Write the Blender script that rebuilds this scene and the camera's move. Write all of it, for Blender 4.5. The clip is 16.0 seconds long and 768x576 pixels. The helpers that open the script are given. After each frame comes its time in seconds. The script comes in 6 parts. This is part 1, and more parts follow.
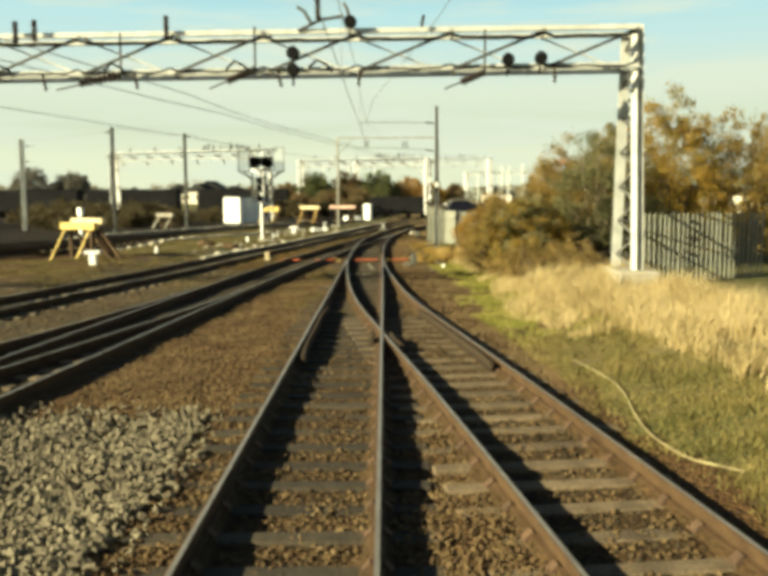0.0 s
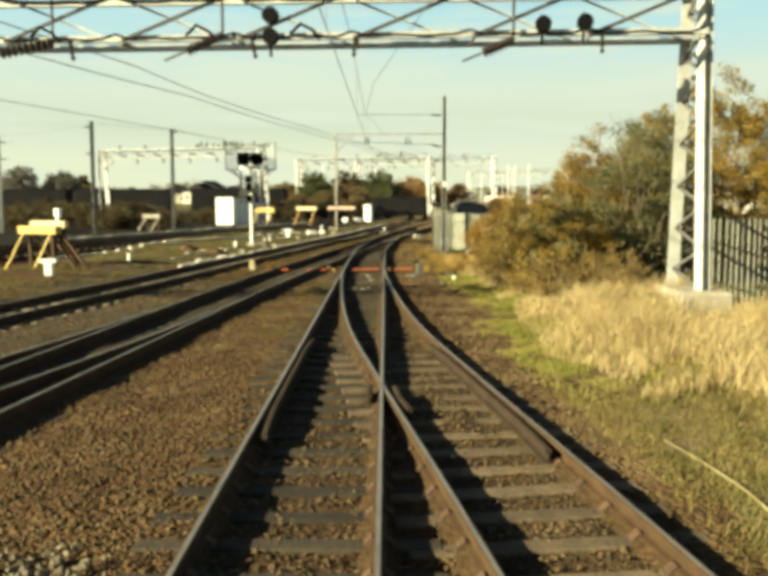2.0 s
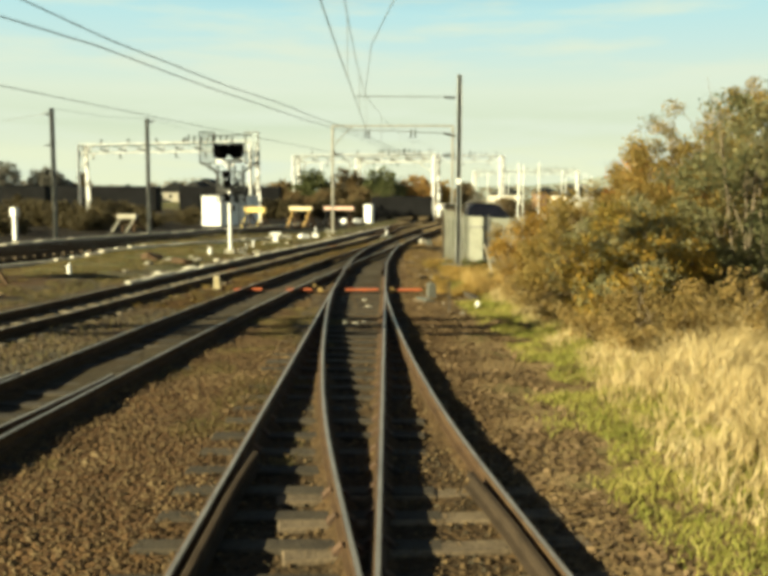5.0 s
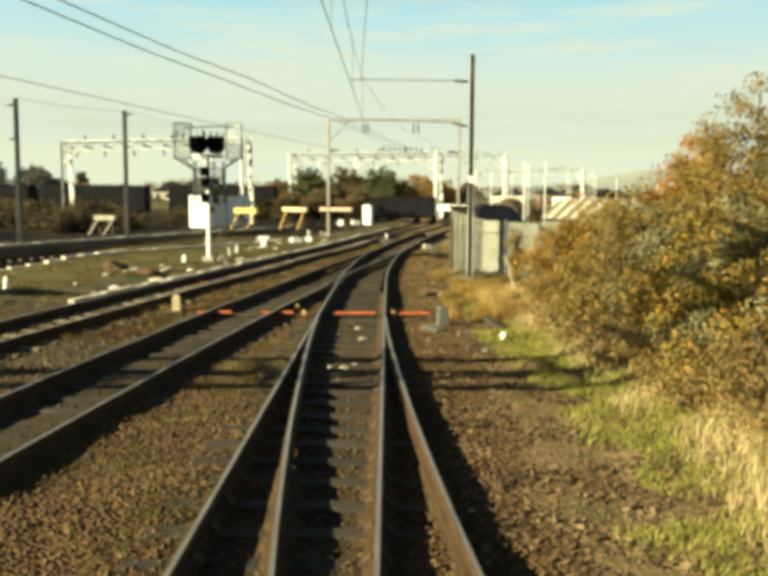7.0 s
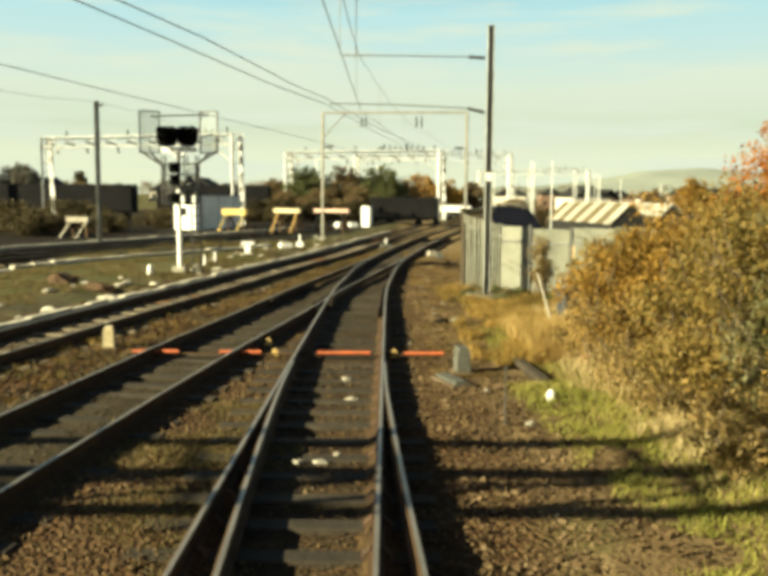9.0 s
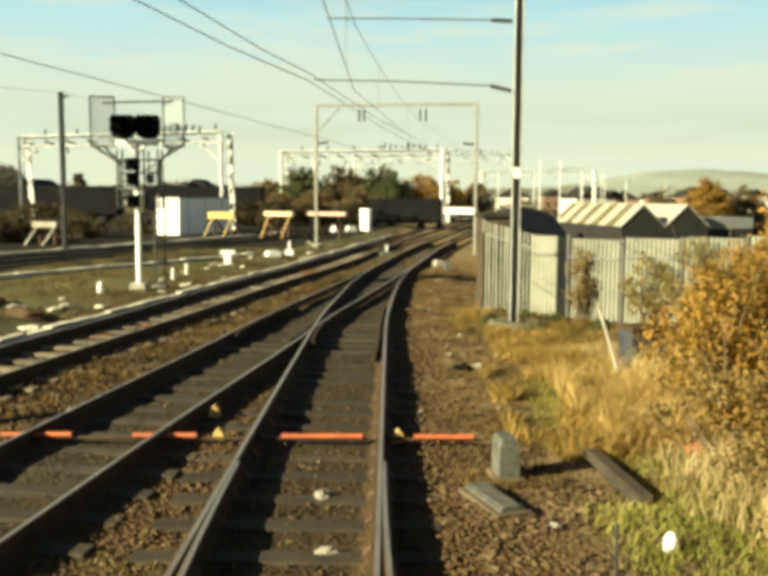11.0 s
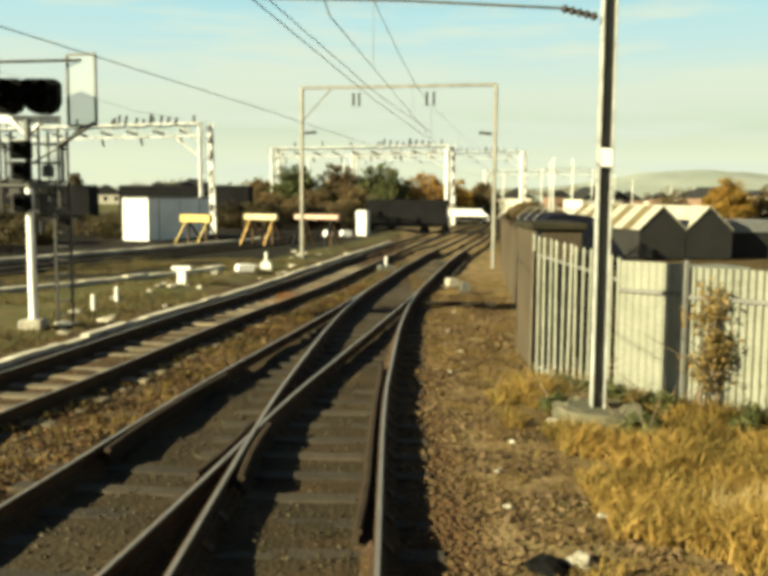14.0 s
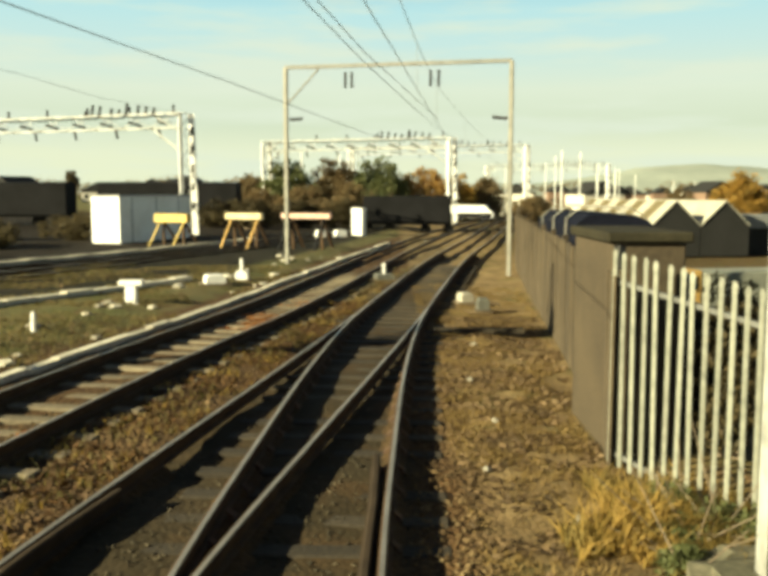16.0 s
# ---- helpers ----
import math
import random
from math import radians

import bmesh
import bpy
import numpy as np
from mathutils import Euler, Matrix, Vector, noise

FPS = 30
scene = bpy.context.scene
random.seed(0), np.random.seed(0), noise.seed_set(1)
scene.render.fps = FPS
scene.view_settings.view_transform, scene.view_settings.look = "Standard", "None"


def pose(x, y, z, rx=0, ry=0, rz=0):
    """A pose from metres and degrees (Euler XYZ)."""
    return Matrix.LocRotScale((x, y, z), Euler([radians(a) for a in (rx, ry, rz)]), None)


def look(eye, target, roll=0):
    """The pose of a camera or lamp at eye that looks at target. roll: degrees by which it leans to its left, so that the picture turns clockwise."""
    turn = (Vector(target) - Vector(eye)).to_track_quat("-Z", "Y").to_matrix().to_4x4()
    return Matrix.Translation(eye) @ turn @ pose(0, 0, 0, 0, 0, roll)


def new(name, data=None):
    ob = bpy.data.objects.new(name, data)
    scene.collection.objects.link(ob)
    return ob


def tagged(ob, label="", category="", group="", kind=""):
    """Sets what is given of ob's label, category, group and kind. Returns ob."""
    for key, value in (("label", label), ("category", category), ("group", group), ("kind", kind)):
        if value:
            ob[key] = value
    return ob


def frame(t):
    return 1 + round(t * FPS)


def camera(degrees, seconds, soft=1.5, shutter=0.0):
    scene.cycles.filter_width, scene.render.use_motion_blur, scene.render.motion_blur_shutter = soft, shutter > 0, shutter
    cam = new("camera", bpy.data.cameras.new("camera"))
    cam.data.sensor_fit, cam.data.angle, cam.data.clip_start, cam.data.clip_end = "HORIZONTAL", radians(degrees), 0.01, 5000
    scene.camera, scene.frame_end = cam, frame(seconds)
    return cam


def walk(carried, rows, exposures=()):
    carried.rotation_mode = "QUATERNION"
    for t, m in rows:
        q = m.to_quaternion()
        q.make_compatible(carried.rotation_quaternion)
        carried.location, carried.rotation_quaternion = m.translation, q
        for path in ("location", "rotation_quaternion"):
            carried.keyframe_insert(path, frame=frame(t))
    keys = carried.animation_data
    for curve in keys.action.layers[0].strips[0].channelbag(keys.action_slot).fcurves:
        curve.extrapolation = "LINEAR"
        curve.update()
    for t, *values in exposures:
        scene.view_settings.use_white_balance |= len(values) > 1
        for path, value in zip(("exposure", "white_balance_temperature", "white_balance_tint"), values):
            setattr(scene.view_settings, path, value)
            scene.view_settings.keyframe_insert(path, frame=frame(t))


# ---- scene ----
# ---- camera ----
cam = camera(45.93, 16.0, soft=4.8)
EYE = 2.72
ROWS = [
    (0.0, 0.000, 0.052, -5.864, -0.297),
    (0.5, 1.256, 0.051, -5.894, -0.285),
    (1.0, 2.517, 0.118, -5.869, -0.221),
    (1.5, 3.781, 0.117, -5.860, -0.187),
    (2.0, 5.049, 0.134, -5.841, -0.176),
    (2.5, 6.318, 0.142, -5.845, -0.080),
    (3.0, 7.594, 0.159, -5.861, 0.044),
    (3.5, 8.873, 0.175, -5.864, 0.111),
    (4.0, 10.168, 0.206, -5.889, 0.098),
    (6.5, 16.755, 0.256, -5.893, 0.253),
    (7.0, 18.084, 0.240, -5.883, 0.280),
    (7.5, 19.424, 0.246, -5.910, 0.246),
    (8.0, 20.776, 0.225, -5.886, 0.335),
    (8.5, 22.143, 0.194, -5.921, 0.306),
    (9.0, 23.523, 0.235, -5.866, 0.428),
    (11.5, 30.452, 0.302, -5.770, 0.254),
    (12.0, 31.838, 0.318, -5.785, 0.384),
    (12.5, 33.217, 0.311, -5.796, 0.448),
    (13.0, 34.603, 0.318, -5.767, 0.488),
    (13.5, 35.982, 0.306, -5.758, 0.321),
    (14.0, 37.377, 0.282, -5.744, 0.373),
    (14.5, 38.767, 0.242, -5.787, 0.234),
    (15.0, 40.166, 0.186, -5.810, 0.237),
    (15.5, 41.572, 0.185, -5.898, 0.143),
    (16.0, 42.994, 0.197, -5.989, 0.039),
]
walk(cam, [(t, pose(0, y, EYE, 90 + pitch, 0, yaw) @ pose(0, 0, 0, 0, 0, roll)) for t, y, yaw, pitch, roll in ROWS],
     exposures=[(0.0, 2.17, 7150, -4), (16.0, 2.17, 7150, -4)])

# ---- light ----
SHADE = Vector((2.22, 1.2, -1.0))          # the way the sunlight travels
SUN_EL = math.atan2(1.0, math.hypot(2.22, 1.2))
SUN_ROT = math.atan2(-2.22, -1.2)
sun_data = bpy.data.lights.new("sun", "SUN")
sun_data.energy, sun_data.angle, sun_data.color = 3.5, radians(0.4), (1.0, 0.88, 0.64)
sun = new("sun", sun_data)
sun.matrix_world = look((-60, -25, 40), Vector((-60, -25, 40)) + SHADE)

world = bpy.data.worlds.new("world")
scene.world = world
world.use_nodes = True


def world_nodes():
    nt = world.node_tree
    nt.nodes.clear()
    n, l = nt.nodes.new, nt.links.new
    sky = n("ShaderNodeTexSky")
    sky.sky_type, sky.sun_disc = "NISHITA", False
    sky.sun_elevation, sky.sun_rotation = SUN_EL, SUN_ROT
    sky.air_density, sky.dust_density, sky.ozone_density = 0.55, 0.6, 1.0
    co = n("ShaderNodeTexCoord")
    sep = n("ShaderNodeSeparateXYZ")
    l(co.outputs["Generated"], sep.inputs[0])
    # haze near the horizon, pale blue above it, thin cloud drawn out level
    haze = n("ShaderNodeValToRGB")
    els = haze.color_ramp.elements
    for p in (0.2, 0.3, 0.55, 0.75):
        els.new(p)
    for e, (p, c) in zip(els, ((0.0, (0.90, 0.93, 0.74)), (0.20, (0.88, 0.92, 0.76)), (0.34, (0.74, 0.82, 0.70)), (0.52, (0.80, 0.88, 0.80)), (0.74, (0.64, 0.85, 0.92)), (1.0, (0.50, 0.82, 0.99)))):
        e.position, e.color = p, (*c, 1)
    up = n("ShaderNodeMapRange")
    up.inputs["From Max"].default_value = 0.21
    l(sep.outputs["Z"], up.inputs["Value"])
    l(up.outputs[0], haze.inputs["Fac"])
    mp = n("ShaderNodeMapping")
    mp.inputs["Scale"].default_value = (1.6, 1.6, 13.0)
    l(co.outputs["Generated"], mp.inputs["Vector"])
    no = n("ShaderNodeTexNoise")
    no.inputs["Scale"].default_value, no.inputs["Detail"].default_value, no.inputs["Roughness"].default_value = 2.6, 6.0, 0.55
    l(mp.outputs[0], no.inputs["Vector"])
    rp = n("ShaderNodeMapRange")
    rp.inputs["From Min"].default_value, rp.inputs["From Max"].default_value = 0.46, 0.62
    rp.inputs["To Max"].default_value = 0.8
    l(no.outputs["Fac"], rp.inputs["Value"])
    cl = n("ShaderNodeMix")
    cl.data_type = "RGBA"
    cl.inputs["B"].default_value = (0.82, 0.89, 0.82, 1)
    l(rp.outputs[0], cl.inputs["Factor"])
    l(haze.outputs[0], cl.inputs["A"])
    sc = n("ShaderNodeVectorMath")
    sc.operation = "SCALE"
    sc.inputs["Scale"].default_value = 10.0
    l(cl.outputs["Result"], sc.inputs[0])
    low = n("ShaderNodeMapRange")
    low.inputs["From Min"].default_value, low.inputs["From Max"].default_value = 0.19, 0.34
    low.inputs["To Min"].default_value, low.inputs["To Max"].default_value = 1.0, 0.0
    l(sep.outputs["Z"], low.inputs["Value"])
    mix = n("ShaderNodeMix")
    mix.data_type = "RGBA"
    l(low.outputs[0], mix.inputs["Factor"])
    l(sky.outputs[0], mix.inputs["A"])
    l(sc.outputs[0], mix.inputs["B"])
    bg = n("ShaderNodeBackground")
    bg.inputs["Strength"].default_value = 0.0212
    l(mix.outputs["Result"], bg.inputs["Color"])
    out = n("ShaderNodeOutputWorld")
    l(bg.outputs[0], out.inputs[0])


world_nodes()

# ---- materials ----
def material(name, base, dark=None, rough=0.8, metal=0.0, grain=40.0, patch=1.5, bump=0.3, vary=0.0, contrast=0.5, depth=0.01, gloss=0.35):
    """A surface with grain and patches between two colours, fine relief, and a shift of tone from piece to piece."""
    m = bpy.data.materials.new(name)
    m.use_nodes = True
    nt = m.node_tree
    n, l = nt.nodes.new, nt.links.new
    bs = nt.nodes["Principled BSDF"]
    bs.inputs["Roughness"].default_value, bs.inputs["Metallic"].default_value = rough, metal
    bs.inputs["Specular IOR Level"].default_value = gloss
    dark = dark or tuple(c * 0.6 for c in base)
    geo = n("ShaderNodeNewGeometry")
    a, b = n("ShaderNodeTexNoise"), n("ShaderNodeTexNoise")
    a.inputs["Scale"].default_value, a.inputs["Detail"].default_value = patch, 5.0
    b.inputs["Scale"].default_value, b.inputs["Detail"].default_value = grain, 4.0
    for t in (a, b):
        l(geo.outputs["Position"], t.inputs["Vector"])
    add = n("ShaderNodeMath")
    add.operation = "ADD"
    l(a.outputs["Fac"], add.inputs[0])
    l(b.outputs["Fac"], add.inputs[1])
    rg = n("ShaderNodeMapRange")
    rg.inputs["From Min"].default_value, rg.inputs["From Max"].default_value = 1.0 - contrast * 0.5, 1.0 + contrast * 0.5
    l(add.outputs[0], rg.inputs["Value"])
    mix = n("ShaderNodeMix")
    mix.data_type = "RGBA"
    mix.inputs["A"].default_value, mix.inputs["B"].default_value = (*dark, 1), (*base, 1)
    l(rg.outputs[0], mix.inputs["Factor"])
    col = mix.outputs["Result"]
    if vary:
        info = n("ShaderNodeObjectInfo")
        vr = n("ShaderNodeMapRange")
        vr.inputs["To Min"].default_value, vr.inputs["To Max"].default_value = 1 - vary, 1 + vary
        l(info.outputs["Random"], vr.inputs["Value"])
        hs = n("ShaderNodeHueSaturation")
        l(vr.outputs[0], hs.inputs["Value"])
        l(col, hs.inputs["Color"])
        col = hs.outputs[0]
    l(col, bs.inputs["Base Color"])
    if bump:
        bp = n("ShaderNodeBump")
        bp.inputs["Strength"].default_value, bp.inputs["Distance"].default_value = bump, depth
        l(b.outputs["Fac"], bp.inputs["Height"])
        l(bp.outputs[0], bs.inputs["Normal"])
    return m


def leaf_material(name, tones, rough=0.65, through_light=0.45):
    """Leaves or blades whose tone differs from one to the next."""
    m = bpy.data.materials.new(name)
    m.use_nodes = True
    nt = m.node_tree
    n, l = nt.nodes.new, nt.links.new
    bs = nt.nodes["Principled BSDF"]
    bs.inputs["Roughness"].default_value = rough
    bs.inputs["Specular IOR Level"].default_value = 0.25
    geo = n("ShaderNodeNewGeometry")
    ramp = n("ShaderNodeValToRGB")
    els = ramp.color_ramp.elements
    while len(els) < len(tones):
        els.new(0.5)
    for k, (e, c) in enumerate(zip(els, tones)):
        e.position, e.color = k / max(1, len(tones) - 1), (*c, 1)
    no = n("ShaderNodeTexNoise")
    no.inputs["Scale"].default_value, no.inputs["Detail"].default_value = 0.9, 3.0
    l(geo.outputs["Position"], no.inputs["Vector"])
    mr = n("ShaderNodeMapRange")
    mr.inputs["From Min"].default_value, mr.inputs["From Max"].default_value = 0.3, 0.7
    l(no.outputs["Fac"], mr.inputs["Value"])
    mx = n("ShaderNodeMix")
    mx.data_type = "FLOAT"
    mx.inputs["Factor"].default_value = 0.5
    l(geo.outputs["Random Per Island"], mx.inputs["A"])
    l(mr.outputs[0], mx.inputs["B"])
    l(mx.outputs["Result"], ramp.inputs["Fac"])
    l(ramp.outputs[0], bs.inputs["Base Color"])
    if through_light:
        tr = n("ShaderNodeBsdfTranslucent")
        l(ramp.outputs[0], tr.inputs["Color"])
        ms = n("ShaderNodeMixShader")
        ms.inputs[0].default_value = through_light
        l(bs.outputs[0], ms.inputs[1])
        l(tr.outputs[0], ms.inputs[2])
        l(ms.outputs[0], nt.nodes["Material Output"].inputs["Surface"])
    return m


def ground_material():
    """Old brown ballast and dirt, cleaner stone beside the line, grass on the verges."""
    m = bpy.data.materials.new("ground")
    m.use_nodes = True
    nt = m.node_tree
    n, l = nt.nodes.new, nt.links.new
    bs = nt.nodes["Principled BSDF"]
    bs.inputs["Roughness"].default_value = 0.95
    bs.inputs["Specular IOR Level"].default_value = 0.15
    geo = n("ShaderNodeNewGeometry")

    def noise_at(scale, detail=4.0):
        t = n("ShaderNodeTexNoise")
        t.inputs["Scale"].default_value, t.inputs["Detail"].default_value = scale, detail
        l(geo.outputs["Position"], t.inputs["Vector"])
        return t.outputs["Fac"]

    def span(v, a, b, c=0.0, d=1.0):
        t = n("ShaderNodeMapRange")
        for k, x in zip(("From Min", "From Max", "To Min", "To Max"), (a, b, c, d)):
            t.inputs[k].default_value = x
        l(v, t.inputs["Value"])
        return t.outputs[0]

    def blend(f, a, b):
        t = n("ShaderNodeMix")
        t.data_type = "RGBA"
        l(f, t.inputs["Factor"])
        for k, x in (("A", a), ("B", b)):
            if isinstance(x, tuple):
                t.inputs[k].default_value = (*x, 1)
            else:
                l(x, t.inputs[k])
        return t.outputs["Result"]

    vo = n("ShaderNodeTexVoronoi")
    vo.inputs["Scale"].default_value = 17.0
    l(geo.outputs["Position"], vo.inputs["Vector"])
    tone = n("ShaderNodeSeparateColor")
    l(vo.outputs["Color"], tone.inputs[0])
    stones = blend(tone.outputs[0], (0.040, 0.022, 0.010), (0.120, 0.069, 0.029))
    stones = blend(span(noise_at(0.55), 0.42, 0.62), stones, (0.072, 0.039, 0.016))
    stones = blend(span(noise_at(5.0), 0.5, 0.75, 0, 0.6), stones, (0.036, 0.020, 0.010))
    att = n("ShaderNodeAttribute")
    att.attribute_name = "turf"
    grass = blend(span(noise_at(0.8), 0.38, 0.62), (0.080, 0.088, 0.030), (0.135, 0.112, 0.050))
    grass = blend(span(noise_at(9.0), 0.35, 0.75, 0, 0.6), grass, (0.062, 0.048, 0.020))
    add = n("ShaderNodeMath")
    add.operation = "ADD"
    l(att.outputs["Fac"], add.inputs[0])
    l(span(noise_at(1.7), 0.2, 0.8, -0.35, 0.35), add.inputs[1])
    col = blend(span(add.outputs[0], 0.4, 0.6), stones, grass)
    soil = n("ShaderNodeAttribute")
    soil.attribute_name = "soil"
    earth = blend(span(noise_at(1.4), 0.4, 0.62), (0.153, 0.104, 0.051), (0.258, 0.182, 0.090))
    earth = blend(span(noise_at(14.0), 0.4, 0.72, 0, 0.5), earth, (0.042, 0.034, 0.014))
    earth = blend(span(noise_at(0.9, 6.0), 0.52, 0.66, 0, 0.75), earth, (0.082, 0.074, 0.026))
    col = blend(soil.outputs["Fac"], col, earth)
    dirt = n("ShaderNodeAttribute")
    dirt.attribute_name = "cinder"
    col = blend(dirt.outputs["Fac"], col, (0.009, 0.008, 0.006))
    grit = n("ShaderNodeAttribute")
    grit.attribute_name = "grit"
    pale = n("ShaderNodeMath")
    pale.operation = "MULTIPLY"
    l(grit.outputs["Fac"], pale.inputs[0])
    l(span(noise_at(1.1), 0.35, 0.6, 0.35, 1.0), pale.inputs[1])
    col = blend(pale.outputs[0], col, blend(tone.outputs[0], (0.038, 0.034, 0.023), (0.088, 0.080, 0.057)))
    oil_shade = n("ShaderNodeAttribute")
    oil_shade.attribute_name = "oil_shade"
    wet = n("ShaderNodeMath")
    wet.operation = "MULTIPLY"
    l(oil_shade.outputs["Fac"], wet.inputs[0])
    l(span(noise_at(1.9), 0.3, 0.6, 0.55, 1.0), wet.inputs[1])
    col = blend(wet.outputs[0], col, (0.033, 0.025, 0.013))
    l(col, bs.inputs["Base Color"])
    bp = n("ShaderNodeBump")
    bp.inputs["Strength"].default_value, bp.inputs["Distance"].default_value = 1.0, 0.045
    l(vo.outputs["Distance"], bp.inputs["Height"])
    bp.invert = True
    flat = n("ShaderNodeMath")
    flat.operation = "MAXIMUM"
    l(soil.outputs["Fac"], flat.inputs[0])
    l(oil_shade.outputs["Fac"], flat.inputs[1])
    l(span(flat.outputs[0], 0.0, 1.0, 1.0, 0.25), bp.inputs["Strength"])
    l(bp.outputs[0], bs.inputs["Normal"])
    return m


def pane_material():
    m = bpy.data.materials.new("fine_mesh_screen")
    m.use_nodes = True
    nt = m.node_tree
    n, l = nt.nodes.new, nt.links.new
    bs = nt.nodes["Principled BSDF"]
    bs.inputs["Base Color"].default_value = (0.30, 0.34, 0.33, 1)
    bs.inputs["Roughness"].default_value = 0.6
    tr, ms = n("ShaderNodeBsdfTransparent"), n("ShaderNodeMixShader")
    ms.inputs[0].default_value = 0.2
    l(tr.outputs[0], ms.inputs[1])
    l(bs.outputs[0], ms.inputs[2])
    l(ms.outputs[0], nt.nodes["Material Output"].inputs["Surface"])
    return m


M_GROUND = ground_material()
M_RAIL = material("rusty_rail", (0.082, 0.050, 0.025), (0.042, 0.024, 0.013), rough=0.8, metal=0.05, grain=60, patch=3, bump=0.25, gloss=0.2)
M_HEAD = material("worn_rail_head", (0.37, 0.34, 0.29), (0.23, 0.205, 0.17), rough=0.36, metal=0.6, grain=30, patch=2, bump=0.05)
M_SLEEPER = material("weathered_sleeper", (0.155, 0.115, 0.070), (0.072, 0.052, 0.032), rough=0.95, grain=25, patch=4, bump=0.6, vary=0.3, depth=0.02)
M_OILSLEEPER = material("oil_soaked_sleeper", (0.046, 0.036, 0.023), (0.022, 0.017, 0.011), rough=0.9, grain=25, patch=4, bump=0.6, vary=0.35, depth=0.02)
M_GUARD = material("grimy_check_rail", (0.050, 0.036, 0.024), (0.026, 0.019, 0.013), rough=0.85, grain=60, patch=3, bump=0.25, gloss=0.1)
M_CHAIR = material("rusty_rail_chair", (0.097, 0.055, 0.032), (0.051, 0.032, 0.019), rough=0.9, grain=50, patch=6, bump=0.4, vary=0.2)
M_STONE = leaf_material("ballast_stone", [(0.044, 0.029, 0.015), (0.073, 0.047, 0.023), (0.104, 0.069, 0.032), (0.158, 0.116, 0.062)], rough=0.95, through_light=0)
M_STONE_OIL = leaf_material("oily_ballast_stone", [(0.016, 0.014, 0.009), (0.031, 0.026, 0.016), (0.054, 0.043, 0.026), (0.104, 0.085, 0.055)], rough=0.9, through_light=0)
M_STONE_GREY = leaf_material("dull_ballast_stone", [(0.031, 0.022, 0.013), (0.058, 0.042, 0.023), (0.092, 0.068, 0.038), (0.158, 0.121, 0.073)], rough=0.95, through_light=0)
M_STONE_NEW = leaf_material("clean_ballast_stone", [(0.074, 0.061, 0.041), (0.115, 0.097, 0.066), (0.152, 0.131, 0.089), (0.201, 0.176, 0.121)], rough=0.95, through_light=0)
M_GALV = material("galvanised_steel", (0.540, 0.547, 0.510), (0.360, 0.367, 0.338), rough=0.5, metal=0.15, grain=20, patch=2, bump=0.1)
M_GREYSTEEL = material("weathered_grey_steel", (0.151, 0.151, 0.139), (0.092, 0.092, 0.084), rough=0.6, metal=0.2, grain=20, patch=2, bump=0.1)
M_DARKSTEEL = material("dark_mast_steel", (0.081, 0.077, 0.070), (0.042, 0.042, 0.038), rough=0.55, metal=0.2, grain=20, patch=2, bump=0.1)
M_BLACK = material("black_paint", (0.007, 0.007, 0.007), (0.004, 0.004, 0.004), gloss=0.05, rough=0.8, grain=20, patch=2, bump=0.1)
M_WHITE = material("white_paint", (0.82, 0.82, 0.79), (0.66, 0.65, 0.60), rough=0.55, grain=15, patch=1.2, bump=0.1)
M_GREYPANEL = material("grey_cladding", (0.176, 0.181, 0.176), (0.137, 0.142, 0.137), rough=0.7, grain=15, patch=1.2, bump=0.1)
M_YELLOW = material("yellow_paint", (0.56, 0.42, 0.13), (0.36, 0.26, 0.08), rough=0.6, grain=20, patch=3, bump=0.1)
M_AMBER = material("amber_paint", (0.50, 0.31, 0.09), (0.33, 0.20, 0.06), rough=0.6, grain=20, patch=3, bump=0.1)
M_PALERED = material("faded_red_paint", (0.60, 0.42, 0.34), (0.46, 0.27, 0.20), rough=0.6, grain=20, patch=3, bump=0.1)
M_RED = material("orange_red_paint", (0.50, 0.125, 0.045), (0.26, 0.075, 0.035), rough=0.6, grain=20, patch=6, bump=0.1)
M_CONC = material("pale_concrete", (0.34, 0.32, 0.26), (0.21, 0.19, 0.15), rough=0.9, grain=12, patch=1.5, bump=0.4, vary=0.12)
M_PALE = material("galvanised_pale", (0.259, 0.262, 0.213), (0.167, 0.170, 0.136), rough=0.55, metal=0.1, grain=14, patch=1.2, bump=0.1, vary=0.18)
M_SHEET = material("pale_green_sheet", (0.224, 0.227, 0.182), (0.146, 0.151, 0.118), rough=0.65, grain=30, patch=2.0, bump=0.1)
M_OLDCONC = material("mossy_concrete", (0.135, 0.122, 0.082), (0.062, 0.060, 0.038), rough=0.95, grain=14, patch=3, bump=0.6)
M_BARK = material("bark", (0.182, 0.140, 0.093), (0.098, 0.077, 0.053), rough=0.95, grain=30, patch=4, bump=0.5)
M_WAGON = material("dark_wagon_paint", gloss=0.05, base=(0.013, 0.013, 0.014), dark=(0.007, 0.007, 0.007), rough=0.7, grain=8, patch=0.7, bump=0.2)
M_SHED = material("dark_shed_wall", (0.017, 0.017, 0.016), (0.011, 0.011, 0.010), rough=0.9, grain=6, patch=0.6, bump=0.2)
M_ROOF = material("pale_asbestos_roof", (0.347, 0.336, 0.280), (0.269, 0.252, 0.202), rough=0.9, grain=5, patch=0.5, bump=0.2)
M_ROOFD = material("mossy_roof_strip", (0.125, 0.100, 0.050), (0.08, 0.062, 0.03), rough=0.9, grain=5, patch=0.5, bump=0.2)
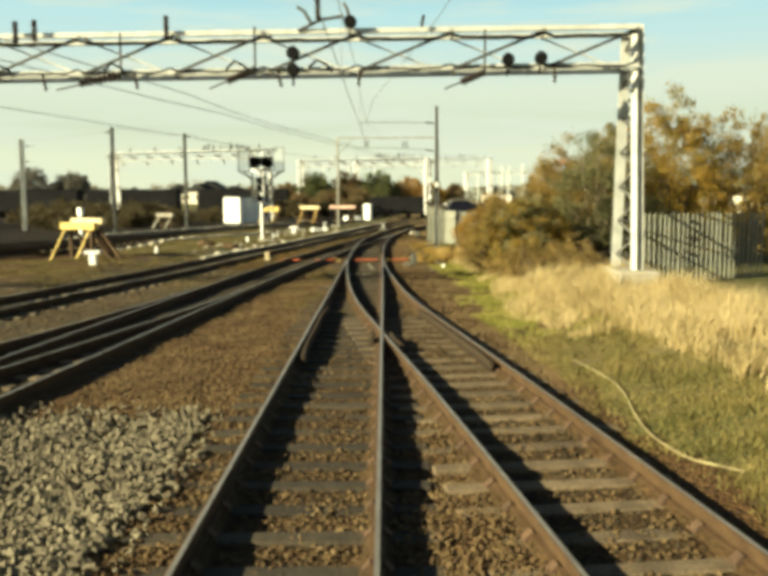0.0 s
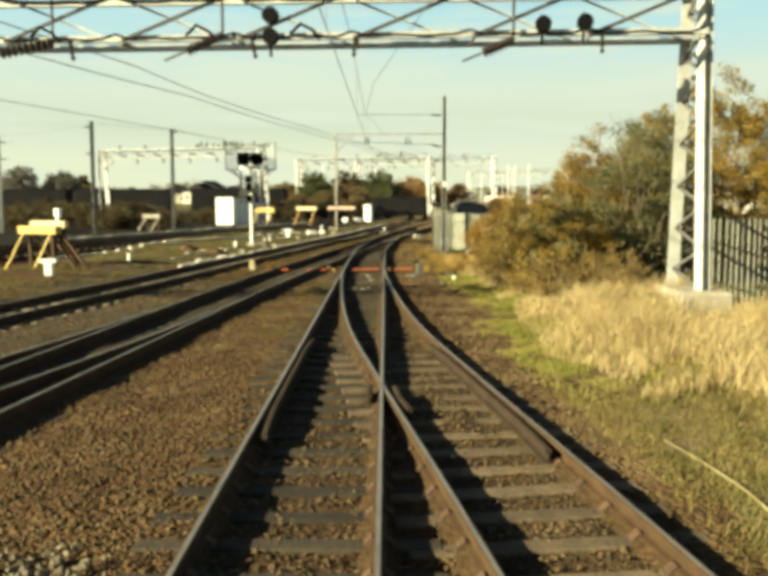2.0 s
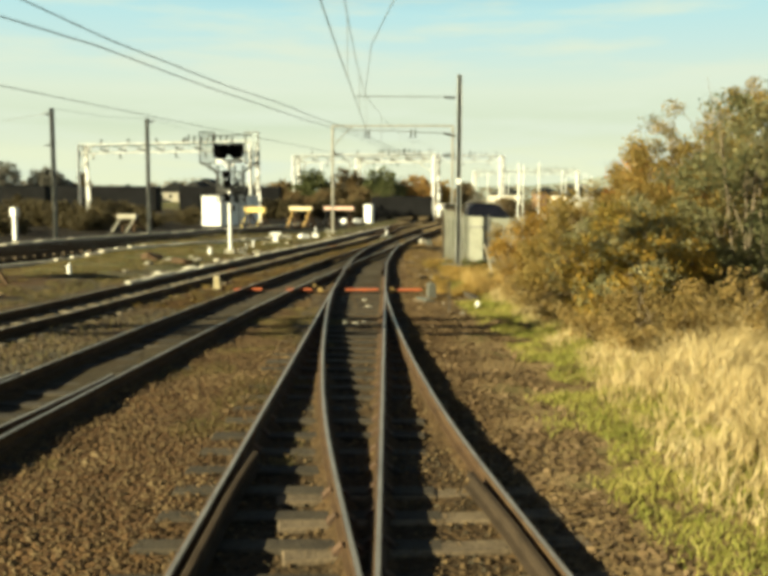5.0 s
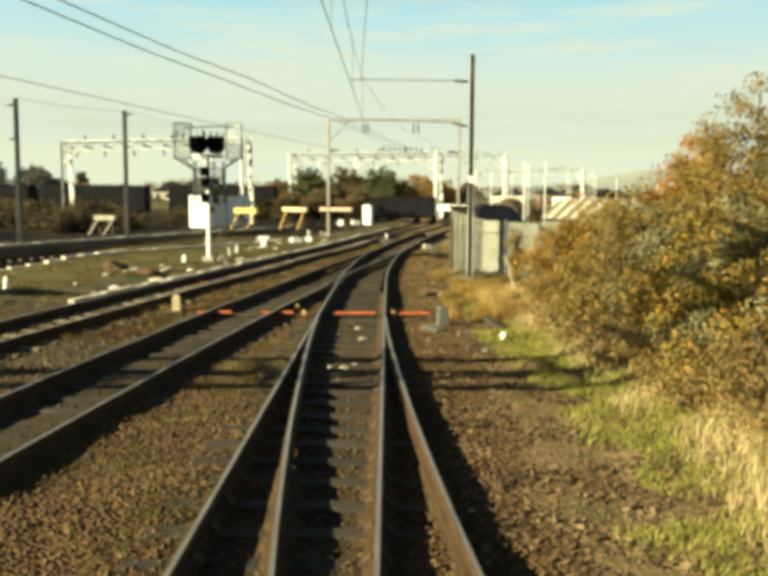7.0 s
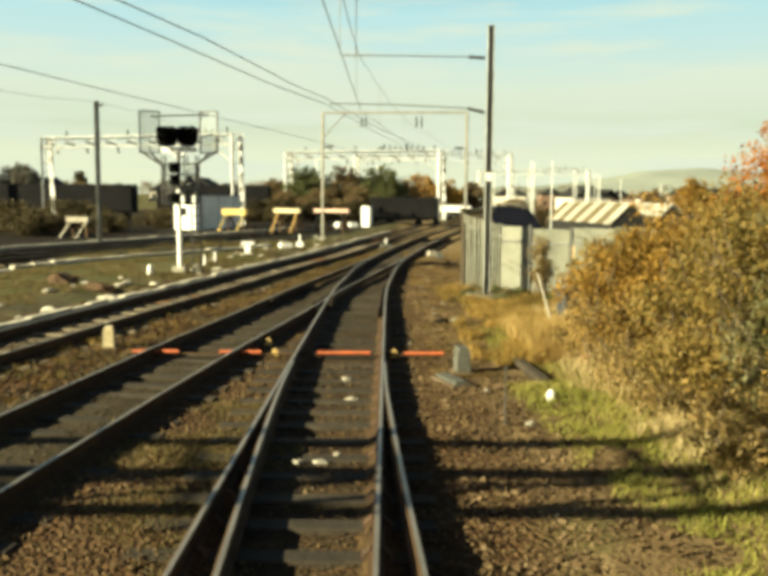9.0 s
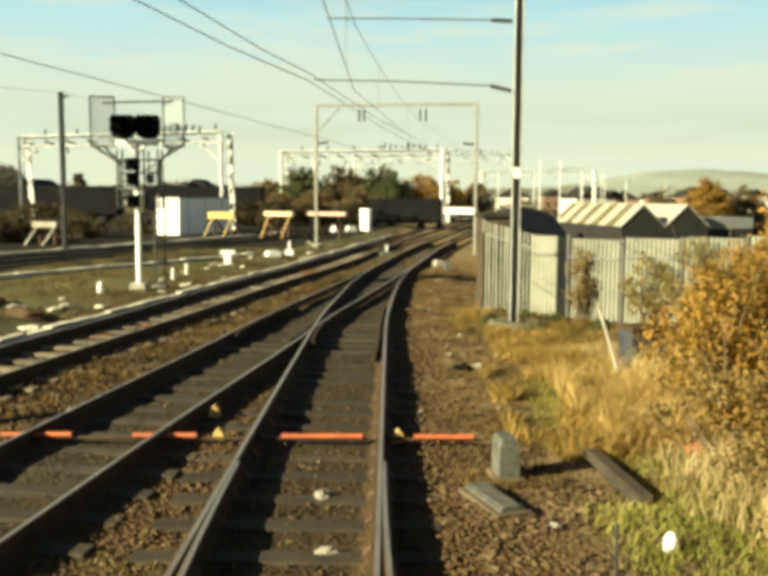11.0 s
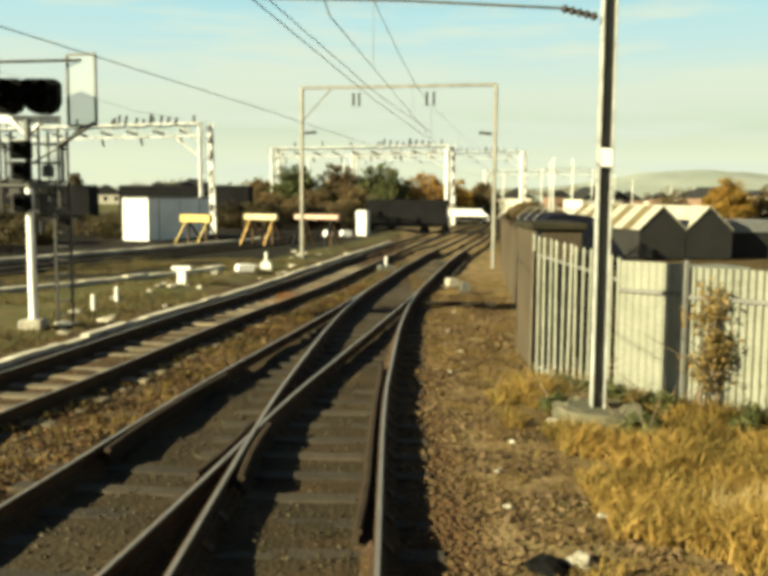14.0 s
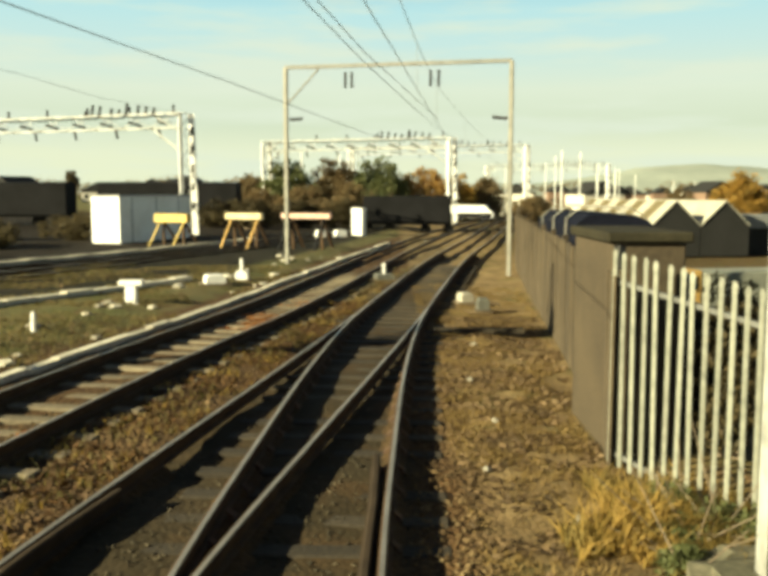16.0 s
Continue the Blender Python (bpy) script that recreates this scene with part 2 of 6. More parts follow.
M_INSUL = material("brown_insulator", (0.042, 0.032, 0.028), (0.021, 0.017, 0.014), rough=0.3, grain=20, patch=3, bump=0.0)
M_WIRE = material("copper_wire", (0.20, 0.20, 0.18), (0.14, 0.14, 0.125), rough=0.6, metal=0.3, grain=20, patch=1, bump=0)
M_SCREEN = pane_material()
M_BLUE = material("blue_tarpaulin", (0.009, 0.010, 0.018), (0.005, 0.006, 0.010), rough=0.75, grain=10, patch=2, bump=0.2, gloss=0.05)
L_BUSH = leaf_material("bush_leaf", [(0.072, 0.073, 0.021), (0.151, 0.128, 0.028), (0.245, 0.173, 0.037), (0.408, 0.244, 0.046), (0.325, 0.254, 0.065)])
L_GREEN = leaf_material("dull_green_leaf", [(0.058, 0.068, 0.035), (0.107, 0.112, 0.052), (0.172, 0.159, 0.073), (0.267, 0.234, 0.117)])
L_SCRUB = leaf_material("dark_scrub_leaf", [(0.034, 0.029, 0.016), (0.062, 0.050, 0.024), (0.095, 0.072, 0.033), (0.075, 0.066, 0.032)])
L_GOLD = leaf_material("golden_leaf", [(0.094, 0.074, 0.023), (0.212, 0.137, 0.032), (0.363, 0.207, 0.042), (0.472, 0.302, 0.082)])
L_ORANGE = leaf_material("orange_leaf", [(0.198, 0.072, 0.018), (0.378, 0.126, 0.023), (0.450, 0.180, 0.027), (0.360, 0.216, 0.045)])
L_SILVER = leaf_material("pale_dry_leaf", [(0.056, 0.062, 0.022), (0.130, 0.124, 0.053), (0.278, 0.256, 0.135), (0.408, 0.372, 0.225)])
L_FAR = leaf_material("far_brown_leaf", [(0.071, 0.059, 0.030), (0.124, 0.094, 0.045), (0.180, 0.120, 0.057), (0.149, 0.120, 0.062)])
L_AMBER = leaf_material("amber_leaf", [(0.22, 0.125, 0.04), (0.36, 0.20, 0.055), (0.43, 0.27, 0.085), (0.35, 0.26, 0.10)])
L_MOSS = leaf_material("mossy_green_leaf", [(0.056, 0.069, 0.030), (0.096, 0.109, 0.043), (0.139, 0.148, 0.059), (0.178, 0.179, 0.078)])
L_TWIG = leaf_material("bare_twig", [(0.091, 0.084, 0.070), (0.140, 0.130, 0.105), (0.182, 0.168, 0.133)])
L_STRAW = leaf_material("dry_grass", [(0.246, 0.185, 0.081), (0.414, 0.319, 0.155), (0.571, 0.459, 0.246), (0.672, 0.571, 0.358)])
L_GRASS = leaf_material("green_grass", [(0.137, 0.153, 0.030), (0.223, 0.232, 0.048), (0.326, 0.296, 0.080), (0.457, 0.383, 0.130)])
L_ROUGH = leaf_material("rough_grass", [(0.096, 0.096, 0.032), (0.167, 0.152, 0.049), (0.254, 0.203, 0.075), (0.362, 0.275, 0.123)])
L_OLIVE = leaf_material("olive_leaf", [(0.083, 0.072, 0.023), (0.168, 0.126, 0.036), (0.276, 0.186, 0.053), (0.417, 0.270, 0.083)])
L_WEED = leaf_material("weed_blade", [(0.117, 0.093, 0.030), (0.240, 0.173, 0.051), (0.403, 0.259, 0.073), (0.533, 0.366, 0.132)])
L_STALK = leaf_material("dead_stalk", [(0.213, 0.150, 0.050), (0.362, 0.252, 0.088), (0.488, 0.348, 0.132), (0.587, 0.444, 0.209)])
M_CREAM = material("cream_paint", (0.66, 0.57, 0.36), (0.42, 0.34, 0.19), rough=0.7, grain=20, patch=5, bump=0.2)
M_BRIGHT = material("ochre_paint", (0.58, 0.40, 0.14), (0.36, 0.24, 0.08), rough=0.6, grain=20, patch=6, bump=0.1)
L_TURF = leaf_material("trampled_turf", [(0.086, 0.062, 0.026), (0.157, 0.106, 0.040), (0.238, 0.160, 0.060), (0.324, 0.232, 0.101)])
L_DULLGRASS = leaf_material("dull_siding_grass", [(0.061, 0.056, 0.020), (0.107, 0.095, 0.032), (0.171, 0.132, 0.050), (0.254, 0.191, 0.088)])
M_TROUGH = material("weathered_trough_concrete", (0.56, 0.53, 0.43), (0.36, 0.33, 0.26), rough=0.9, grain=12, patch=1.5, bump=0.4, vary=0.2)
M_FARGALV = material("weathered_galvanised", (0.40, 0.41, 0.38), (0.22, 0.22, 0.20), rough=0.6, metal=0.1, grain=6, patch=1.2, bump=0.1)
M_MACHINE = material("dull_grey_casting", (0.115, 0.115, 0.095), (0.055, 0.055, 0.045), rough=0.7, grain=20, patch=5, bump=0.3)
M_PORTAL = material("grey_portal_steel", (0.239, 0.229, 0.191), (0.152, 0.148, 0.125), rough=0.6, metal=0.1, grain=20, patch=2, bump=0.1)
L_BRAMBLE = leaf_material("bramble_leaf", [(0.083, 0.066, 0.026), (0.172, 0.124, 0.044), (0.290, 0.198, 0.071), (0.428, 0.306, 0.121)])
M_PALESLEEPER = material("pale_worn_sleeper", (0.179, 0.149, 0.100), (0.100, 0.080, 0.053), rough=0.95, grain=25, patch=4, bump=0.5, vary=0.35, depth=0.02)

# ---- building helpers ----
def link(name, bm, mat, parent=None, label="", bevel=0.0, smooth=False):
    """One mesh object from a bmesh, under its parent."""
    if bevel:
        es = [e for e in bm.edges if len(e.link_faces) == 2 and e.calc_face_angle(0) > 0.6]
        bmesh.ops.bevel(bm, geom=es, offset=bevel, segments=1, affect="EDGES", clamp_overlap=True)
    me = bpy.data.meshes.new(name)
    bm.to_mesh(me)
    bm.free()
    if smooth:
        for p in me.polygons:
            p.use_smooth = True
    for one in mat if isinstance(mat, (list, tuple)) else [mat]:
        me.materials.append(one)
    ob = new(name, me)
    ob.parent = parent
    if label:
        tagged(ob, label)
    return ob


def part(name, bm, mat, parent, label="", bevel=0.0, smooth=False):
    return link(name, bm, mat, parent, label, bevel, smooth)


def raw(name, verts, faces, mat, parent=None, smooth=False):
    me = bpy.data.meshes.new(name)
    me.from_pydata(verts, [], faces)
    me.materials.append(mat)
    if smooth:
        for p in me.polygons:
            p.use_smooth = True
    ob = new(name, me)
    ob.parent = parent
    return ob


def thing(name, at, label, category, group="", turn=0.0, kind=""):
    ob = new(name)
    ob.matrix_basis = pose(*at, 0, 0, turn)
    ob.empty_display_size = 0.2
    return tagged(ob, label, category, group, kind)


def box(bm, c, s, m=None):
    """Adds a box with centre c and size s."""
    got = bmesh.ops.create_cube(bm, size=1.0)["verts"]
    t = Matrix.Translation(c) @ (m or Matrix()) @ Matrix.Diagonal((*s, 1))
    bmesh.ops.transform(bm, matrix=t, verts=got)
    return bm


def beam(bm, a, b, w, h, up=(0, 0, 1)):
    """Adds a straight bar from a to b, w wide and h deep."""
    a, b = Vector(a), Vector(b)
    d = b - a
    y = d.normalized()
    x = y.cross(Vector(up))
    x = x.normalized() if x.length > 1e-4 else Vector((1, 0, 0))
    z = x.cross(y)
    m = Matrix((x, y, z)).transposed().to_4x4()
    return box(bm, (a + b) / 2, (w, d.length, h), m)


def tube(bm, pts, r, sides=8, r2=None, mouth=False):
    """Adds a round bar along points, tapering from r to r2; with a mouth it stays open at the far end."""
    pts = [Vector(p) for p in pts]
    r2 = r if r2 is None else r2
    rings = []
    for k, p in enumerate(pts):
        d = (pts[min(k + 1, len(pts) - 1)] - pts[max(k - 1, 0)]).normalized()
        x = d.cross(Vector((0, 0, 1)))
        x = x.normalized() if x.length > 1e-3 else Vector((1, 0, 0))
        y = d.cross(x)
        rr = r + (r2 - r) * k / max(1, len(pts) - 1)
        rings.append([bm.verts.new(p + rr * (x * math.cos(2 * math.pi * s / sides) + y * math.sin(2 * math.pi * s / sides))) for s in range(sides)])
    for a, b in zip(rings, rings[1:]):
        for s in range(sides):
            bm.faces.new((a[s], a[(s + 1) % sides], b[(s + 1) % sides], b[s]))
    bm.faces.new(rings[0])
    if not mouth:
        bm.faces.new(rings[-1][::-1])
    return bm


def prism(bm, outline, depth, m):
    """Adds an outline in the plane xz, drawn out along y by depth."""
    a = [bm.verts.new(m @ Vector((x, 0, z))) for x, z in outline]
    b = [bm.verts.new(m @ Vector((x, depth, z))) for x, z in outline]
    n = len(outline)
    bm.faces.new(a)
    bm.faces.new(b[::-1])
    for k in range(n):
        bm.faces.new((a[k], b[k], b[(k + 1) % n], a[(k + 1) % n]))
    return bm


def step(v, a, b):
    t = min(1.0, max(0.0, (v - a) / (b - a)))
    return t * t * (3 - 2 * t)


def spline(points, gap=0.7):
    """A smooth line through (x, y) points, as points about gap apart."""
    p = [Vector((x, y, 0)) for x, y in points]
    p = [2 * p[0] - p[1]] + p + [2 * p[-1] - p[-2]]
    fine = []
    for k in range(1, len(p) - 2):
        a, b, c, d = p[k - 1:k + 3]
        la, lb, lc = (b - a).length ** 0.5, (c - b).length ** 0.5, (d - c).length ** 0.5
        m1 = ((b - a) / la - (c - a) / (la + lb) + (c - b) / lb) * lb
        m2 = ((c - b) / lb - (d - b) / (lb + lc) + (d - c) / lc) * lb
        for s in range(40):
            t = s / 40
            fine.append(b * (2 * t**3 - 3 * t * t + 1) + m1 * (t**3 - 2 * t * t + t) + c * (3 * t * t - 2 * t**3) + m2 * (t**3 - t * t))
    fine.append(p[-2])
    out, left = [fine[0]], gap
    for a, b in zip(fine, fine[1:]):
        d = (b - a).length
        while d >= left and d > 1e-9:
            a = a.lerp(b, left / d)
            out.append(a)
            d, left = (b - a).length, gap
        left -= d
    return out


def side(line, off, z=0.0):
    """The line shifted off metres to its right."""
    out = []
    for k, p in enumerate(line):
        d = (line[min(k + 1, len(line) - 1)] - line[max(k - 1, 0)]).normalized()
        out.append(Vector((p.x + d.y * off, p.y - d.x * off, z)))
    return out


# ---- plan of the lines ----
OWN = spline([(-0.82, -24), (-0.82, 20), (-0.82, 44), (-0.79, 49.2), (-0.70, 52), (-0.44, 57.4), (0.0, 62.6), (0.78, 68.6), (2.46, 80.2), (5.25, 95.8), (8.5, 114.6), (15.5, 150), (25, 195)])
BLINE = spline([(-9.0, -20), (-7.1, 0), (-5.4, 19.5), (-4.35, 31), (-3.4, 39.5), (-2.65, 45), (-2.08, 49.6), (-1.6, 52.7), (-0.85, 57.4), (0.0, 63), (0.92, 69.8), (2.40, 80.0)])
CLINE = spline([(-17.5, -20), (-14.0, 0), (-9.25, 27), (-8.0, 34), (-6.5, 43.5), (-5.2, 51), (-4.2, 57.5), (-2.75, 65.2), (-0.95, 77.6), (0.9, 90), (4.4, 110), (11.5, 145), (21, 190)])
RLINE = spline([(4.6, -14), (3.0, -1), (2.1, 7), (1.37, 13), (0.66, 18.3), (0.04, 23.2), (-0.32, 27.5), (-0.57, 31.8), (-0.76, 36.2), (-0.80, 38.6)])
DLINE = [(-26, 36), (-17.5, 52), (-13.3, 59), (-9.9, 65), (-7.9, 68.6), (-6.2, 72.6), (-4.7, 78), (-2.8, 88), (-0.8, 100), (2.5, 125)]
EDGE = [(3.6, 6), (3.5, 9), (3.0, 11), (3.1, 14), (2.8, 18), (2.4, 21), (2.2, 24), (2.3, 26), (2.6, 29), (2.4, 32), (2.1, 37), (2.3, 45), (2.3, 60)]
GLINE = spline([(-12.6, -12), (-9.5, 3), (-7.4, 12), (-6.05, 19), (-5.28, 23.5), (-4.86, 27)])
ELINE = spline([(-32, 25), (-21.5, 54), (-13.8, 75.2), (-9.3, 86.4), (-6.6, 95.0), (-3.2, 108)])
FLINE = spline([(-28.5, 25), (-18.6, 54), (-11.2, 77.5), (-7.6, 88), (-4.0, 101), (-0.5, 116)])
FENCE = [(2.46, 52.8), (2.86, 55.5), (3.49, 61.5), (4.27, 70.1), (5.4, 81), (8.2, 100), (13.5, 130)]

C_PLAN = [(p.x, p.y) for p in CLINE]
OWN_PLAN = [(p.x, p.y) for p in OWN]
B_PLAN = [(p.x, p.y) for p in BLINE]
R_PLAN = [(p.x, p.y) for p in RLINE]


def line_x(line, y):
    for a, b in zip(line, line[1:]):
        if a[1] <= y <= b[1]:
            return a[0] + (b[0] - a[0]) * (y - a[1]) / (b[1] - a[1])
    return line[0][0] if y < line[0][1] else line[-1][0]


def ground_z(x, y):
    """The height of the ground; rail tops lie at 0."""
    z = -0.222
    c = line_x(CLINE, y)
    if x > 2.0:
        z += 0.42 * step(x, 2.4, 5.6) * (1 - step(y, 34, 47))
        z -= 0.10 * step(x, 1.8, 3.0) * step(y, 40, 50)
    if y > 40:
        f = line_x(FENCE, y) if y >= 52.8 else 2.46 + (52.8 - y) * 0.62
        z -= 4.3 * step(x - f, 0.8, 16) * step(y, 44, 56)
    if x < c - 2.2:
        z += 0.12 * step(c - x, 2.2, 4.0)
        z -= 0.45 * step(-x, 12.5, 16.5) * (1 - step(-x, 20, 26)) * step(y, 38, 46) * (1 - step(y, 56, 64))
    z += 0.05 * noise.noise((x * 0.7, y * 0.7, 0)) + 0.025 * noise.noise((x * 2.6, y * 2.6, 3))
    far = math.hypot(x, y - 60)
    z += 2.5 * step(far, 180, 700) * (1.0 if x < 20 else 0.2) * 0.4
    return z


def turf(x, y):
    """How far the ground is grown over: 0 stone, 1 grass."""
    c = line_x(CLINE, y)
    e = line_x(EDGE, y)
    t = 0.9 * step(x, e - 0.5, e + 0.5) * (1 - step(y, 40, 48)) + 0.45 * step(x, 1.4, 2.8) * step(y, 40, 48)
    t = max(t, (0.3 + 0.35 * step(y, 40, 48)) * step(c - x, 1.9, 2.9) * (1 - step(c - x, 8.5, 11.5)))
    return max(t, step(abs(x), 60, 90), step(y, 150, 200))


def soil(x, y):
    """Bare brown earth with dead grass: right of the line past the joining points."""
    return max(step(x, 0.6, 1.2) * step(y, 34, 42), 0.9 * step(x, 1.1, 1.8) * step(y, 10, 20)) * (1 - step(x, 5, 8))


def cinder(x, y):
    """Where the ground is black with ash: among the sidings."""
    d = line_x(DLINE, y) - x
    return 0.92 * step(d, 0.2, 1.2) * step(y, 28, 36) * (1 - step(-x, 60, 90)) * (1 - step(y, 150, 200))


def oil_shade(x, y):
    """Oily black stone and painted-in rail shade between the rails, heaviest through the points."""
    b = abs(x - line_x(B_PLAN, y))
    near = min(abs(x - line_x(OWN_PLAN, y)), b)
    r = abs(x - line_x(R_PLAN, y)) if y < 24 else 9.0
    if r < near and r < 0.9:
        return 0.6 * (1 - step(r, 0.75, 0.9))
    # the rise past y 36 also paints in the longer rail shadows
    old = max(0.5 + 0.25 * step(y, 10, 24) + 0.25 * step(y, 36, 46), 0.9 * (1 - step(b, 0.75, 1.0)))
    return (1 - step(near, 0.8, 1.15)) * old * (1 - step(y, 62, 90))


def grit(x, y):
    """Greyer, cleaner stone round the two outer lines."""
    return step(line_x(B_PLAN, y) + 0.9 - x, 0.0, 0.5) * step(x - line_x(C_PLAN, y), -5.0, -3.0) * (1 - 0.8 * step(y, 42, 56)) * 0.85


def ground():
    xs = [-900, -500, -300, -200, -140, -100, -75, -58, -46, -38, -32]
    xs += list(np.arange(-28, -9, 0.7)) + list(np.arange(-9, 7, 0.22)) + list(np.arange(7, 20, 0.8))
    xs += [22, 26, 31, 38, 46, 58, 75, 100, 140, 200, 300, 500, 900]
    ys = [-120, -60, -30, -15, -6, 0] + list(np.arange(3, 62, 0.25)) + list(np.arange(62, 90, 0.6))
    ys += list(np.arange(90, 130, 2.0)) + [132, 138, 146, 156, 170, 190, 220, 260, 320, 420, 600, 900, 1400, 2200]
    verts = [(x, y, ground_z(x, y)) for y in ys for x in xs]
    w = len(xs)
    faces = [(j * w + i, j * w + i + 1, (j + 1) * w + i + 1, (j + 1) * w + i) for j in range(len(ys) - 1) for i in range(w - 1)]
    ob = raw("ground", verts, faces, M_GROUND, smooth=True)
    at = ob.data.attributes.new("turf", "FLOAT", "POINT")
    at.data.foreach_set("value", [turf(x, y) for x, y, _ in verts])
    at = ob.data.attributes.new("soil", "FLOAT", "POINT")
    at.data.foreach_set("value", [soil(x, y) for x, y, _ in verts])
    at = ob.data.attributes.new("cinder", "FLOAT", "POINT")
    at.data.foreach_set("value", [cinder(x, y) for x, y, _ in verts])
    at = ob.data.attributes.new("grit", "FLOAT", "POINT")
    at.data.foreach_set("value", [grit(x, y) for x, y, _ in verts])
    at = ob.data.attributes.new("oil_shade", "FLOAT", "POINT")
    at.data.foreach_set("value", [oil_shade(x, y) for x, y, _ in verts])
    return tagged(ob, "brown stony railway ground with grassy verges", "ground", kind="structure")


ground()

# ---- track ----
RAIL = [(-0.020, 0), (0.020, 0), (0.036, -0.008), (0.036, -0.045), (0.010, -0.055), (0.010, -0.125), (0.068, -0.140), (0.068, -0.152),
        (-0.068, -0.152), (-0.068, -0.140), (-0.010, -0.125), (-0.010, -0.055), (-0.036, -0.045), (-0.036, -0.008)]


def rail(line, parent, name="rail", drop=0.0):
    """A rail with head, web and foot along a line of points."""
    verts, faces, tops = [], [], []
    n = len(RAIL)
    for k, p in enumerate(line):
        d = (line[min(k + 1, len(line) - 1)] - line[max(k - 1, 0)]).normalized()
        verts += [(p.x + d.y * x, p.y - d.x * x, z - drop) for x, z in RAIL]
    for k in range(len(line) - 1):
        for s in range(n):
            faces.append((k * n + s, k * n + (s + 1) % n, (k + 1) * n + (s + 1) % n, (k + 1) * n + s))
            tops.append(1 if s == 0 else 0)
    faces += [tuple(range(n)), tuple(range((len(line) - 1) * n, len(line) * n))[::-1]]
    ob = raw(name, verts, faces, M_RAIL, parent)
    ob.data.materials.append(M_HEAD)
    ob.data.polygons.foreach_set("material_index", tops + [0, 0])
    return ob


BED = [(-0.26, -0.26), (-0.12, -0.192), (-0.06, -0.155), (0.06, -0.155), (0.12, -0.192), (0.26, -0.26)]


def bed(line, parent):
    """The packed stone under a rail."""
    verts, faces = [], []
    rnd = random.Random(3)
    fine = [a.lerp(b, k / 4) for a, b in zip(line, line[1:]) for k in range(4)]
    for k, p in enumerate(fine):
        d = (fine[min(k + 1, len(fine) - 1)] - fine[max(k - 1, 0)]).normalized()
        verts += [(p.x + d.y * (x + rnd.uniform(-0.012, 0.012)), p.y - d.x * x, z + rnd.uniform(-0.016, 0.004)) for x, z in BED]
    n = len(BED)
    faces = [(k * n + s, k * n + s + 1, (k + 1) * n + s + 1, (k + 1) * n + s) for k in range(len(fine) - 1) for s in range(n - 1)]
    ob = raw("ballast_bed", verts, faces, M_GROUND, parent)
    ob.data.attributes.new("oil_shade", "FLOAT", "POINT").data.foreach_set("value", [0.6] * len(verts))
    return ob


def sleeper_mesh(long, mat):
    bm = bmesh.new()
    box(bm, (0, 0, -0.065), (long, 0.25, 0.13))
    bmesh.ops.bevel(bm, geom=bm.edges[:], offset=0.018, segments=1, affect="EDGES")
    me = bpy.data.meshes.new("sleeper")
    bm.to_mesh(me)
    bm.free()
    me.materials.append(mat)
    return me


def chair_mesh():
    bm = bmesh.new()
    box(bm, (0, 0, 0.012), (0.27, 0.17, 0.02))
    for s in (-1, 1):
        prism(bm, [(s * 0.045, 0.02), (s * 0.125, 0.02), (s * 0.11, 0.04), (s * 0.055, 0.085), (s * 0.040, 0.07)], 0.11, Matrix.Translation((0, -0.055, 0)))
    bmesh.ops.recalc_face_normals(bm, faces=bm.faces[:])
    me = bpy.data.meshes.new("rail_chair")
    bm.to_mesh(me)
    bm.free()
    me.materials.append(M_CHAIR)
    return me


SLEEPERS = {}
CHAIR = chair_mesh()
SLEEPER_TOP = -0.184


def place(name, me, at, turn, parent):
    ob = new(name, me)
    ob.matrix_basis = pose(*at, 0, 0, turn)
    ob.parent = parent
    return ob


def track(name, line, label, near, first=-99.0, last=999.0, drop=0.0, rails=(-1, 1), chairs=True, wood=None):
    """A track: two rails, and the sleepers and chairs in the stretch that the line passes near."""
    t = new(name)
    tagged(t, label, "railway track", "tracks", kind="structure")
    for s in rails:
        rail(side([p for p in line if first <= p.y <= last], s * 0.7525), t, drop=drop)
        bed(side([p for p in line if max(first, near[0] - 4) <= p.y <= min(last, near[1] + 6)], s * 0.7525), t)
    rnd = random.Random(len(line))
    for k, p in enumerate(line[1:-1], 1):
        if not near[0] <= p.y <= near[1]:
            continue
        d = (line[k + 1] - line[k - 1]).normalized()
        turn = -math.degrees(math.atan2(d.x, d.y)) + rnd.uniform(-0.8, 0.8)
        long = 2.6
        mat = wood or M_SLEEPER
        if mat not in SLEEPERS:
            SLEEPERS[mat] = sleeper_mesh(long, mat)
        me = SLEEPERS[mat]
        sunk = 0.012 * step(p.y, 34, 42) if wood is M_OILSLEEPER else 0.0
        sunk += 0.03 * (1 - step(p.y, 30, 38)) if line is BLINE else 0.0
        place("sleeper", me, (p.x + rnd.uniform(-0.03, 0.03), p.y, SLEEPER_TOP - sunk - rnd.uniform(0, 0.02)), turn, t)
        for s in (-1, 1) if chairs else ():
            place("rail_chair", CHAIR, (p.x + d.y * s * 0.7525, p.y - d.x * s * 0.7525, SLEEPER_TOP - 0.015), turn, t)
    return t


